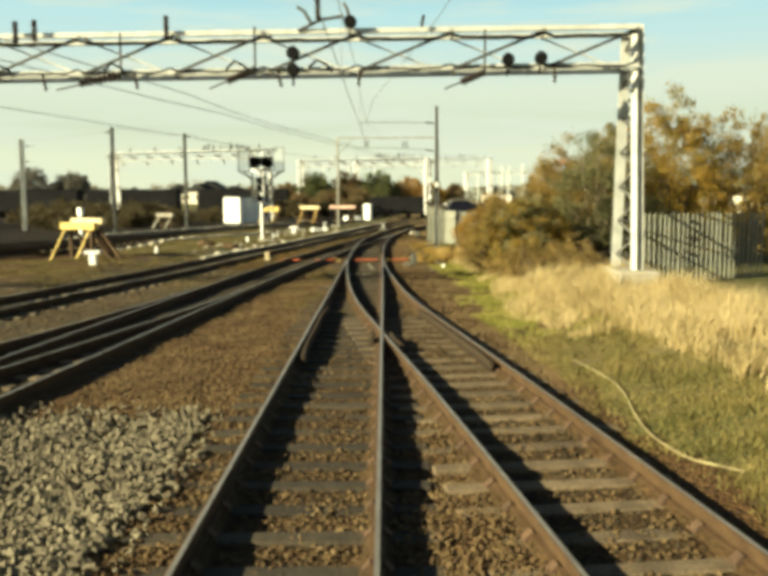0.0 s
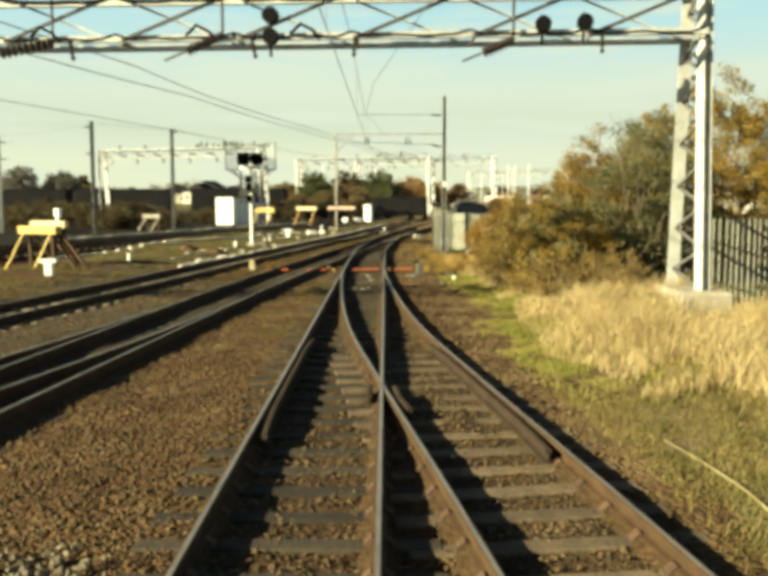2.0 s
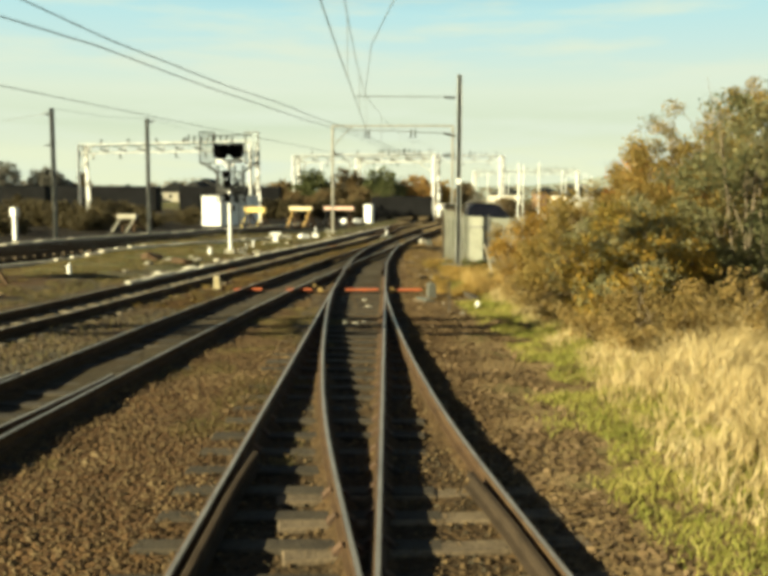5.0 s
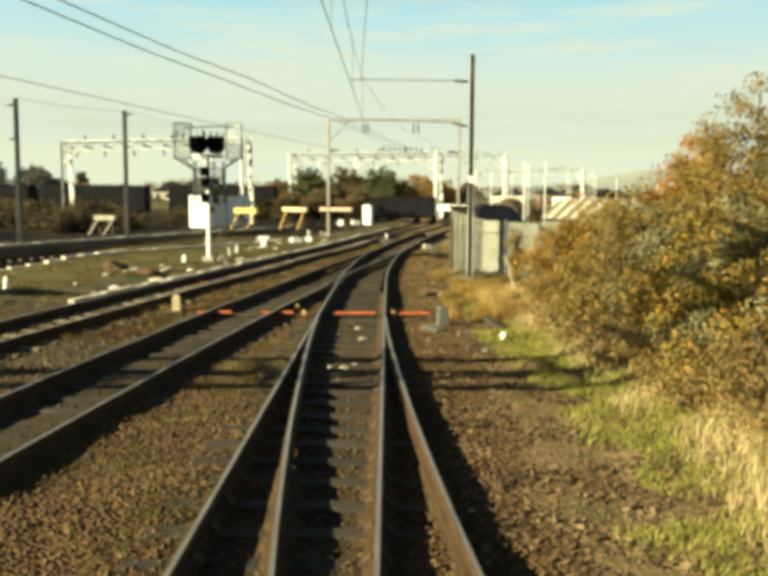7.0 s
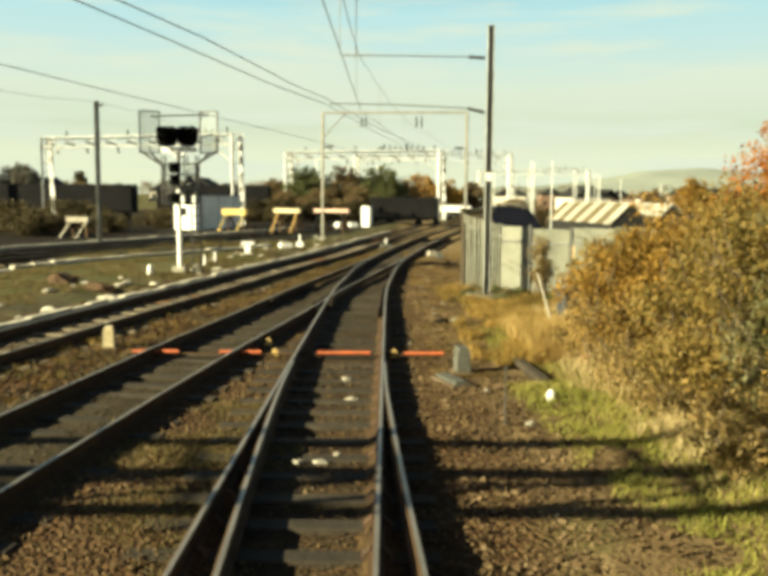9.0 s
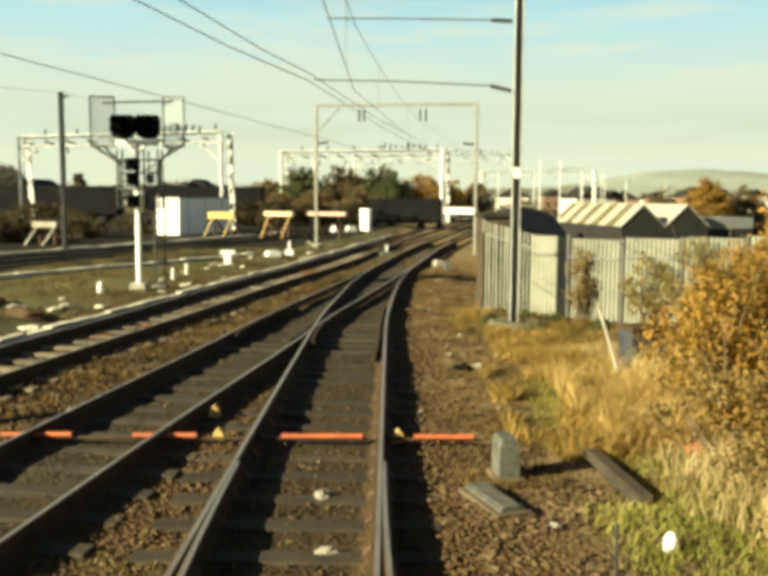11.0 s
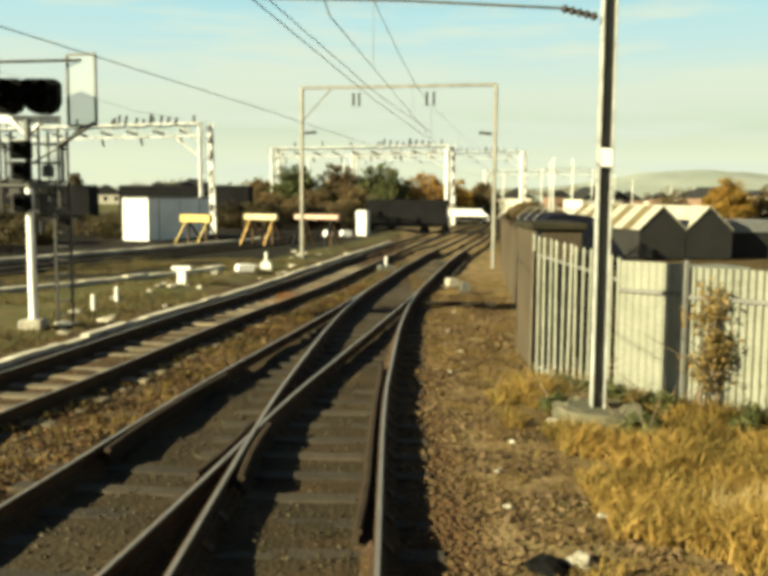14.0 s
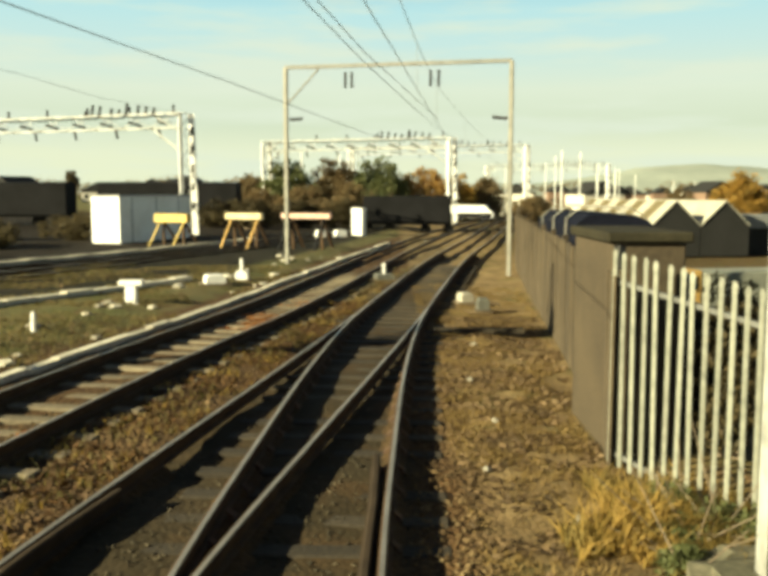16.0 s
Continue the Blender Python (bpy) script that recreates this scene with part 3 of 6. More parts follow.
track_1 = track("track_1", OWN, "rusty running line with worn rails on old sleepers", (4, 80), wood=M_OILSLEEPER)
track_2 = track("track_2", BLINE, "rusty line converging through a set of points", (14, 47), last=79.4, drop=0.004, chairs=False, wood=M_OILSLEEPER)
track_3 = track("track_3", CLINE, "rusty outer line on old ballast", (20, 76), chairs=False, wood=M_PALESLEEPER)
track_4 = track("track_4", RLINE, "rusty line joining through a set of points", (4, 22), last=38.4, drop=0.004)
track_7 = track("track_7", GLINE, "rusty crossover joining the converging line", (8, 18), last=26.5, drop=0.007, chairs=False)
track_5 = track("track_5", ELINE, "dark rusty siding", (50, 100), chairs=False)
track_6 = track("track_6", FLINE, "dark rusty siding", (50, 100), chairs=False)


def guard(line, off, y0, y1, parent, name="check_rail"):
    """A check rail: beside a rail, its ends bent away."""
    pts = side([p for p in line if y0 <= p.y <= y1], off)
    s = -1 if off > 0 else 1
    n = len(pts)
    for k, p in enumerate(pts):
        e = max(0.0, 1 - min(k, n - 1 - k) / 1.6)
        p.x += s * 0.05 * e
    ob = rail(pts, parent, name, drop=0.002)
    ob.data.polygons.foreach_set("material_index", [0] * len(ob.data.polygons))
    ob.data.materials[0] = M_GUARD
    return ob


guard(OWN, -0.7525 + 0.125, 14.6, 22.5, track_1)
guard(RLINE, 0.7525 - 0.125, 14.0, 22.0, track_4)
guard(OWN, 0.7525 - 0.125, 44.5, 52.5, track_1)
guard(BLINE, -0.7525 + 0.085, 46.8, 51.6, track_2)
guard(OWN, 0.7525 - 0.115, 16.6, 18.0, track_1, "wing_rail")
guard(RLINE, -0.7525 + 0.115, 16.2, 18.2, track_4, "wing_rail")
guard(OWN, -0.7525 + 0.09, 45.6, 48.3, track_1, "wing_rail")
guard(BLINE, 0.7525 - 0.09, 45.6, 48.3, track_2, "wing_rail")


# ---- loose stone ----
def stones(name, n, spot, mat, label, r=(0.018, 0.038), seed=1):
    """Many single stones lying on the ground, in one mesh."""
    rnd = np.random.default_rng(seed)
    base = np.array([(1, 0, 0), (-1, 0, 0), (0, 1, 0), (0, -1, 0), (0, 0, 1), (0, 0, -1)], float)
    tri = np.array([(0, 2, 4), (2, 1, 4), (1, 3, 4), (3, 0, 4), (2, 0, 5), (1, 2, 5), (3, 1, 5), (0, 3, 5)])
    verts, faces, k = [], [], 0
    while k < n:
        x, y, lift = spot(rnd)
        if x is None:
            continue
        s = rnd.uniform(*r) * rnd.uniform(0.6, 1.4, 3) * (1, 1, 0.75)
        a = rnd.uniform(0, 6.28)
        v = (base + rnd.normal(0, 0.22, (6, 3))) * s
        c, q = math.cos(a), math.sin(a)
        v = np.stack([v[:, 0] * c - v[:, 1] * q + x, v[:, 0] * q + v[:, 1] * c + y, v[:, 2] + ground_z(x, y) + s[2] * 0.15 + lift], 1)
        verts.append(v)
        faces.append(tri + 6 * k)
        k += 1
    ob = raw(name, np.concatenate(verts).tolist(), np.concatenate(faces).tolist(), mat)
    return tagged(ob, label, "ballast", kind="stuff")


def brown_spot(rnd):
    y = 5 + 50 * rnd.random() ** 1.6
    x = rnd.uniform(-4.6, 2.6)
    if y > 43 and x > 0.9 and rnd.random() < 0.85 or x > line_x(EDGE, y) + 0.2:
        return None, 0, 0
    b, o, r = line_x(BLINE, y), -0.82, line_x(RLINE, y)
    for c in (b, o) + ((r,) if y < 38 else ()):
        if 0.69 < abs(x - c) < 0.81:
            return None, 0, 0
    inside = min(abs(x - b), abs(x - o), abs(x - r) if y < 38 else 9) < 1.35
    return x, y, 0.012 if inside and rnd.random() < 0.6 else 0.0


def grey_spot(rnd):
    y = 12 + 34 * rnd.random() ** 1.3
    b, c, g = line_x(B_PLAN, y), line_x(C_PLAN, y), line_x(G_PLAN, y)
    x = rnd.uniform(c - 1.5, b + 0.9)
    if min(abs(abs(x - q) - 0.75) for q in (b, c, g)) < 0.07 or abs(x - b) < 0.95:
        return None, 0, 0
    return x, y, 0.004


G_PLAN = [(p.x, p.y) for p in GLINE]


def oily_spot(rnd):
    x, y, lift = brown_spot(rnd)
    if x is None or rnd.random() > oil_shade(x, y) * 1.3:
        return None, 0, 0
    return x, y, lift * 0.3


def dry_spot(rnd):
    x, y, lift = brown_spot(rnd)
    if x is None or rnd.random() < oil_shade(x, y) * 1.1 or x > 1.2 and y > 16 and rnd.random() < 0.5:
        return None, 0, 0
    return x, y, lift


def clean_spot(rnd):
    y = rnd.uniform(5, 13.2)
    x = rnd.uniform(-5.2, -2.05)
    if x > -2.35 + 0.25 * noise.noise((y * 1.5, 3, 0)) and rnd.random() < 0.8:
        return None, 0, 0
    if y > 11.4 + 0.9 * noise.noise((x * 1.3, 0, 0)) + 0.5 * rnd.normal() or abs(x - line_x(BLINE, y)) < 0.95:
        return None, 0, 0
    return x, y, 0.02 + 0.05 * rnd.random()


stones("old_ballast", 50000, dry_spot, M_STONE, "brown rust-stained ballast stones beside the rails", r=(0.015, 0.033))
stones("oily_ballast", 14000, oily_spot, M_STONE_OIL, "black oily ballast stones between the rails", r=(0.012, 0.025), seed=7)
stones("clean_ballast", 9000, clean_spot, M_STONE_NEW, "heap of pale clean ballast stones beside the line", r=(0.028, 0.055), seed=2)
stones("grey_ballast", 9000, grey_spot, M_STONE_GREY, "greyish ballast stones round the outer lines", r=(0.022, 0.045), seed=9)


# ---- overhead line structures ----
def insulator(name, a, b, parent, r=0.075, sheds=6, mat=None):
    """A ribbed insulator from a to b."""
    a, b = Vector(a), Vector(b)
    bm = bmesh.new()
    n = sheds * 2 + 1
    pts = [a.lerp(b, k / (n - 1)) for k in range(n)]
    d = (b - a).normalized()
    x = d.cross(Vector((0.3, 0.1, 1))).normalized()
    y = d.cross(x)
    rings = [[bm.verts.new(p + (r if k % 2 else r * 0.45) * (x * math.cos(s * 0.7854) + y * math.sin(s * 0.7854))) for s in range(8)] for k, p in enumerate(pts)]
    for p, q in zip(rings, rings[1:]):
        for s in range(8):
            bm.faces.new((p[s], p[(s + 1) % 8], q[(s + 1) % 8], q[s]))
    bm.faces.new(rings[0])
    bm.faces.new(rings[-1][::-1])
    return part(name, bm, mat or M_INSUL, parent)


def angle_bar(name, a, b, w, mat, parent, thick=0.012):
    """A steel angle from a to b."""
    a, b = Vector(a), Vector(b)
    d = (b - a).normalized()
    x = d.cross(Vector((0, 0, 1)))
    x = x.normalized() if x.length > 1e-3 else Vector((1, 0, 0))
    z = x.cross(d)
    bm = bmesh.new()
    beam(bm, a, b, w, thick)
    beam(bm, a + x * w / 2 + z * w / 2, b + x * w / 2 + z * w / 2, thick, w)
    return part(name, bm, mat, parent)


def h_column(name, a, b, w, d, mat, parent, turn=0.0):
    """An upright H-section: two flanges and a web."""
    a, b = Vector(a), Vector(b)
    m = pose(0, 0, 0, 0, 0, turn).to_3x3()
    t = 0.010
    half = [(-d / 2, w / 2), (-d / 2 + 2 * t, w / 2), (-d / 2 + 2 * t, t), (d / 2 - 2 * t, t), (d / 2 - 2 * t, w / 2), (d / 2, w / 2)]
    outline = half + [(x, -y) for x, y in half[::-1]]
    bm = bmesh.new()
    rings = [[bm.verts.new(p + m @ Vector((x, y, 0))) for x, y in outline] for p in (a, b)]
    for k in range(12):
        bm.faces.new((rings[0][k], rings[0][(k + 1) % 12], rings[1][(k + 1) % 12], rings[1][k]))
    bm.faces.new(rings[0][::-1])
    bm.faces.new(rings[1])
    bmesh.ops.recalc_face_normals(bm, faces=bm.faces[:])
    return part(name, bm, mat, parent)


def lattice_boom(parent, a, b, tall, deep, panels, mat, chord=0.10, brace=0.07, brace_mat=None):
    """A box girder of four chords and slanting braces from a to b (its lower centre line)."""
    a, b = Vector(a), Vector(b)
    d = (b - a).normalized()
    q = d.cross(Vector((0, 0, 1))).normalized() * deep / 2
    z = Vector((0, 0, tall))
    for s in (-1, 1):
        angle_bar("bottom_chord", a + s * q, b + s * q, chord, mat, parent)
        angle_bar("top_chord", a + s * q + z, b + s * q + z, chord, mat, parent)
        for k in range(panels):
            p, r = a.lerp(b, k / panels) + s * q, a.lerp(b, (k + 1) / panels) + s * q
            angle_bar("brace", p + (z if s < 0 else z * 0), r + (z * 0 if s < 0 else z), brace if s < 0 else brace * 0.6, (brace_mat or mat) if s < 0 else mat, parent)
    for k in range(panels + 1):
        p = a.lerp(b, k / panels)
        angle_bar("cross_brace", p - q + z, p + q + z, brace * 0.8, mat, parent)
        angle_bar("cross_brace", p - q, p + q, brace * 0.8, mat, parent)


def lattice_leg(parent, near, far, top_near, top_far, mat, steps=10, flange=0.26):
    """A braced leg: a heavy upright, a lighter slanting one, and lacing between."""
    near, far, tn, tf = (Vector(v) for v in (near, far, top_near, top_far))
    h_column("column", near, tn, flange, 0.22, mat, parent, 20)
    bm = bmesh.new()
    beam(bm, far, tf, flange * 1.1, 0.02, (0, 1, 0))
    beam(bm, far + Vector((0, 0.06, 0)), tf + Vector((0, 0.06, 0)), 0.02, 0.12, (0, 1, 0))
    part("rear_column", bm, mat, parent)
    for k in range(steps):
        a, b = k / steps, (k + 1) / steps
        p, q = (near.lerp(tn, a), far.lerp(tf, b)) if k % 2 else (far.lerp(tf, a), near.lerp(tn, b))
        angle_bar("lacing", p, q, 0.05, M_GREYSTEEL, parent)
        bm = bmesh.new()
        box(bm, near.lerp(tn, b) * 0.45 + far.lerp(tf, b) * 0.55 + Vector((0.03, -0.06, 0)), (0.16, 0.05, 0.10), pose(0, 0, 0, 0, 22 if k % 2 else -14, 0))
        part("batten_plate", bm, M_DARKSTEEL, parent)
    for p in (near, far):
        bm = bmesh.new()
        box(bm, p + Vector((0, 0, -0.12)), (0.6, 0.55, 0.5))
        part("footing", bm, M_CONC, parent, bevel=0.03)


def near_gantry():
    g = thing("gantry", (0, 0, 0), "white galvanised lattice overhead line gantry with brown insulators", "gantry", "gantries")
    a, b = Vector((6.75, 24.95, 6.04)), Vector((-20.2, 24.95, 5.76))
    # dark steel on the near braces: their shaded look is put into colour
    lattice_boom(g, a, b, 0.98, 1.2, 11, M_GALV, 0.15, 0.075, M_DARKSTEEL)
    lattice_leg(g, (6.95, 24.85, 0.05), (6.66, 26.1, 0.05), (6.85, 25.0, 7.25), (6.70, 25.6, 7.1), M_GALV, 15)
    lattice_leg(g, (-20.4, 24.5, -0.3), (-20.3, 25.6, -0.3), (-20.4, 24.8, 6.9), (-20.3, 25.3, 6.8), M_GALV, 12, 0.34)
    bm = bmesh.new()
    box(bm, (6.85, 25.2, ground_z(6.85, 24.4) + 0.12), (1.15, 1.9, 0.62))
    part("footing", bm, M_CONC, g, "weathered concrete foundation block", bevel=0.05)
    for x, z in [(-9.63, 6.73), (-9.13, 6.76), (-5.68, 6.85), (-1.71, 7.27)]:
        insulator("insulator", (x, 24.25, z), (x, 24.25, z + 0.55), g, 0.09)
    for x, z in [(-2.38, 6.37), (-2.38, 5.94), (3.25, 6.17), (4.11, 6.21), (-0.88, 7.16)]:
        bm = bmesh.new()
        tube(bm, [(x, 24.12, z + 0.05), (x + 0.02, 24.28, z + 0.05)], 0.17, 14)
        tube(bm, [(x, 24.3, z - 0.35), (x, 24.3, z + 0.26)], 0.03, 6)
        part("pulley", bm, M_BLACK, g)
    for (x0, z0), (x1, z1) in [((1.82, 5.58), (2.66, 5.92)), ((-4.38, 5.62), (-3.38, 6.02)), ((-8.4, 5.61), (-6.91, 5.88))]:
        insulator("insulator", (x0 + (x1 - x0) * 0.25, 24.3, z0 + (z1 - z0) * 0.25), (x1, 24.3, z1), g, 0.13, 9)
        bm = bmesh.new()
        tube(bm, [(x0 - 0.22, 24.3, z0 - 0.09), (x1, 24.3, z1)], 0.025, 6)
        tube(bm, [(x1, 24.3, z1), (x1, 24.3, z1 + 1.1)], 0.03, 6)
        part("registration_arm", bm, M_DARKSTEEL, g)
    bm = bmesh.new()
    for x0, z0, x1, z1 in [(-2.25, 7.02, -1.04, 7.37), (-2.25, 7.63, -1.9, 7.2), (-1.04, 7.72, -0.86, 7.2)]:
        tube(bm, [(x0, 24.4, z0), ((x0 + x1) / 2, 24.3, (z0 + z1) / 2 + 0.09), (x1, 24.25, z1)], 0.045, 6)
    part("switch_bracket", bm, M_DARKSTEEL, g)
    # cables slung along the chords, and short droppers below
    rnd = random.Random(4)
    q = Vector((-0.1, -0.68, 0))
    for z, r in ((0.86, 0.045), (0.09, 0.028)):
        pts = [a.lerp(b, k / 88) + q + Vector((0, 0, z + (0.05 if k % 8 == 0 else -0.03 - rnd.uniform(0, 0.035)))) for k in range(89)]
        bm = bmesh.new()
        tube(bm, pts, r, 6)
        part("cable", bm, M_BLACK, g)
    for f in (0.08, 0.21, 0.27, 0.35, 0.49, 0.58, 0.66, 0.72, 0.79):
        p = a.lerp(b, f) + q
        z = rnd.choice((0.0, 0.0, 1.05))
        insulator("insulator", p + Vector((0, 0, z + 0.05)), p + Vector((rnd.uniform(-0.1, 0.1), 0, z - (0.38 if z < 1 else -0.36))), g, 0.055, 4)
    for f in (0.32, 0.40, 0.52, 0.63):
        p = a.lerp(b, f) + q
        bm = bmesh.new()
        tube(bm, [p + Vector((0, 0, 0.1)), p + Vector((0.22, -0.05, 0.3)), p + Vector((0.48, -0.05, 0.17)), p + Vector((0.6, 0, 0.0))], 0.036, 6)
        part("jumper_cable", bm, M_BLACK, g)
    return g


near_gantry()


def far_gantry(ax, ay, bx, by, z, tall, panels, base_a=-0.3, base_b=-0.3):
    g = thing("gantry", (0, 0, 0), "distant white lattice overhead line gantry", "gantry", "gantries")
    a, b = Vector((ax, ay, z)), Vector((bx, by, z))
    lattice_boom(g, a, b, tall, 0.6, panels, M_FARGALV, 0.085, 0.06, M_FARGALV)
    for p, f in ((a, base_a), (b, base_b)):
        lattice_leg(g, (p.x, p.y - 0.3, f), (p.x + 0.7, p.y + 0.5, f), (p.x, p.y - 0.3, z + tall), (p.x + 0.6, p.y + 0.3, z + tall), M_WHITE, 8, 0.40)
        u = (b - a).normalized() * (1 if p is a else -1)
        angle_bar("knee_brace", p + Vector((0, -0.3, -1.6)), p + u * 2.4 + Vector((0, -0.3, 0)), 0.10, M_FARGALV, g)
        angle_bar("knee_brace", p + Vector((0, -0.3, -0.3)), p + u * 2.4 + Vector((0, -0.3, tall)), 0.08, M_FARGALV, g)
    for k in range(panels * 2):
        p = a.lerp(b, (k + 0.5) / panels / 2)
        if k % 3 == 0:
            insulator("insulator", p + Vector((0, 0, tall)), p + Vector((0, 0, tall + 0.6)), g, 0.11, 4)
        elif k % 3 == 1:
            insulator("insulator", p + Vector((0, 0, 0)), p + Vector((0.1, 0, -0.6)), g, 0.11, 4)
        if k % 2:
            insulator("insulator", p + Vector((0, -0.4, tall * 0.5)), p + Vector((0.9, -0.4, tall * 0.2)), g, 0.12, 5)
    for k in range(5):
        insulator("insulator", (a.x + 0.66, a.y + 0.1, 1.6 + k * 1.25), (a.x + 0.72, a.y + 0.1, 2.1 + k * 1.25), g, 0.15, 4)
    for k in range(9):
        p = a.lerp(b, 0.10 + 0.035 * k) + Vector((0, -0.3 + 0.3 * (k % 3), tall))
        insulator("insulator", p, p + Vector((0.12, 0, 0.45 + 0.12 * (k % 4))), g, 0.13, 4)
    bm = bmesh.new()
    tube(bm, [a.lerp(b, k / 40) + Vector((0, -0.38, tall * 0.9 - 0.1 * (k % 4 > 0))) for k in range(41)], 0.05, 5)
    part("cable", bm, M_BLACK, g)
    return g


far_gantry(-13.7, 104, -33.5, 112, 7.0, 0.95, 9)
far_gantry(5.9, 131, -13.0, 139, 7.0, 1.0, 9)
far_gantry(20.0, 176, -6.0, 186, 8.6, 1.1, 9)
far_gantry(44.0, 226, 21.0, 238, 7.6, 0.9, 7, -2.0, -0.8)


def mast(x, y, base, top, mat, label, arms=(), w=0.17, turn=0.0, band=None, group="masts", ring=0.0):
    """An H-section overhead line mast with its base, and insulated arms given as (height, reach, tilt)."""
    t = thing("overhead_mast", (x, y, base), label, "mast", group, turn)
    if ring:
        for q in (-1, 1):
            bm = bmesh.new()
            box(bm, (q * w * 0.5, 0, (top - base) / 2 - 0.1), (0.018, w * 1.1, top - base + 0.2))
            part("flange", bm, M_FARGALV, t, bevel=0.003)
        # darker steel on the web: the flange's shade is put into its colour
        bm = bmesh.new()
        box(bm, (0, 0, (top - base) / 2 - 0.1), (w - 0.018, 0.014, top - base + 0.2))
        part("web", bm, mat, t, "steel web coloured dark for the flange's shade")
    else:
        h_column("column", (0, 0, -0.2), (0, 0, top - base), w, w * 1.05, mat, t)
    bm = bmesh.new()
    if ring:
        rnd = random.Random(8)
        edge = [(math.cos(k * 0.3142), math.sin(k * 0.3142), ring * rnd.uniform(0.93, 1.07), rnd.uniform(0.19, 0.26)) for k in range(20)]
        rows = [[bm.verts.new((x * r * f, y * r * f, z if f < 1 else -0.2)) for x, y, r, z in edge] for f in (1.0, 0.97, 0.7)]
        for p, q in zip(rows, rows[1:]):
            for k in range(20):
                bm.faces.new((p[k], p[(k + 1) % 20], q[(k + 1) % 20], q[k]))
        bm.faces.new(rows[-1])
    else:
        box(bm, (0, 0, -0.02), (0.75, 0.75, 0.24))
    part("footing", bm, M_OLDCONC if ring else M_CONC, t, bevel=0.0 if ring else 0.04)
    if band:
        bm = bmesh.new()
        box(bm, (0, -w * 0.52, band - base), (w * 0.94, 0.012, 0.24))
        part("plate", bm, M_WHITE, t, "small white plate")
    for z, reach, rise in arms:
        s = 1 if reach > 0 else -1
        insulator("insulator", (s * 0.15, 0, z - base), (s * 0.62, 0, z - base + rise * 0.5), t, 0.06, 5)
        bm = bmesh.new()
        tube(bm, [(s * 0.62, 0, z - base + rise * 0.5), (reach * 0.6, 0, z - base + rise * 0.9), (reach, 0, z - base + rise)], 0.018, 6)
        part("cantilever", bm, M_GREYSTEEL, t)
    return t


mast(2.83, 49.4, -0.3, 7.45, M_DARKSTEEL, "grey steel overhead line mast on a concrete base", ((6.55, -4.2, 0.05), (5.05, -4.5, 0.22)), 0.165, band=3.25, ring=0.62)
mast(-19.9, 67.06, -0.2, 7.75, M_GREYSTEEL, "grey steel overhead line mast", ((7.4, -1.0, 0), (5.6, -0.9, 0)), 0.19, turn=-35)
mast(-16.15, 74.19, -0.2, 7.75, M_GREYSTEEL, "grey steel overhead line mast", ((7.5, 0.9, 0),), 0.19, turn=-35)
mast(-30.1, 76.0, -0.3, 7.5, M_GALV, "pale steel overhead line mast", ((6.9, 1.2, 0), (5.6, 1.0, 0)), 0.3)
for x, y, top in ((23, 152, 7.6), (23, 168, 7.8), (26, 193, 7.6), (39, 213, 7.6), (45, 223, 7.6), (46.5, 226, 7.6), (21, 205, 7.4), (124, 438, 8.5), (118, 420, 8), (136, 446, 8), (-6.5, 168, 8), (-2, 190, 8), (-10, 150, 7.5), (17, 132, 6.8), (33, 186, 7.4), (30, 240, 8), (64, 300, 8.5), (78, 330, 8.5)):
    mast(x, y, min(-0.3, ground_z(x, y)), top, M_GALV, "distant white overhead line mast", ((top - 1.2, -1.6, 0.1),) if y < 300 else (), 0.14 if y < 250 else 0.22, group="distant masts", turn=60)


def light_portal():
    """The slim two-legged portal over the junction."""
    g = thing("portal_frame", (0, 0, 0), "slim grey overhead line portal with hanging insulators", "portal", "gantries")
    a, b = Vector((-4.06, 79.8, 7.68)), Vector((4.47, 76.2, 7.45))
    h_column("column", (a.x, a.y, -0.3), a, 0.14, 0.14, M_PORTAL, g, 70)
    h_column("column", (b.x, b.y, -0.3), b, 0.14, 0.14, M_PORTAL, g, 70)
    bm = bmesh.new()
    beam(bm, a, b, 0.12, 0.14)
    part("cross_beam", bm, M_GREYSTEEL, g)
    bm = bmesh.new()
    beam(bm, a + Vector((0, 0, -1.5)), a.lerp(b, 0.17), 0.06, 0.06)
    part("knee_brace", bm, M_GREYSTEEL, g)
    for f in (0.285, 0.315, 0.665, 0.70):
        p = a.lerp(b, f)
        insulator("insulator", p + Vector((0, 0, -0.25)), p + Vector((0, 0, -0.85)), g, 0.07, 5)
    for p, s in ((a, 1), (b, -1)):
        insulator("insulator", p + Vector((s * 0.12, 0, -2.05)), p + Vector((s * 0.68, 0, -2.0)), g, 0.08, 5)
    return g


light_portal()


# ---- wires ----
def wire(name, pts, r, label):
    cu = bpy.data.curves.new(name, "CURVE")
    cu.dimensions, cu.bevel_depth, cu.bevel_resolution = "3D", r, 0
    s = cu.splines.new("POLY")
    s.points.add(len(pts) - 1)
    for q, p in zip(s.points, pts):
        q.co = (*p, 1)
    cu.materials.append(M_WIRE)
    return tagged(new(name, cu), label, "wire", "overhead wires")


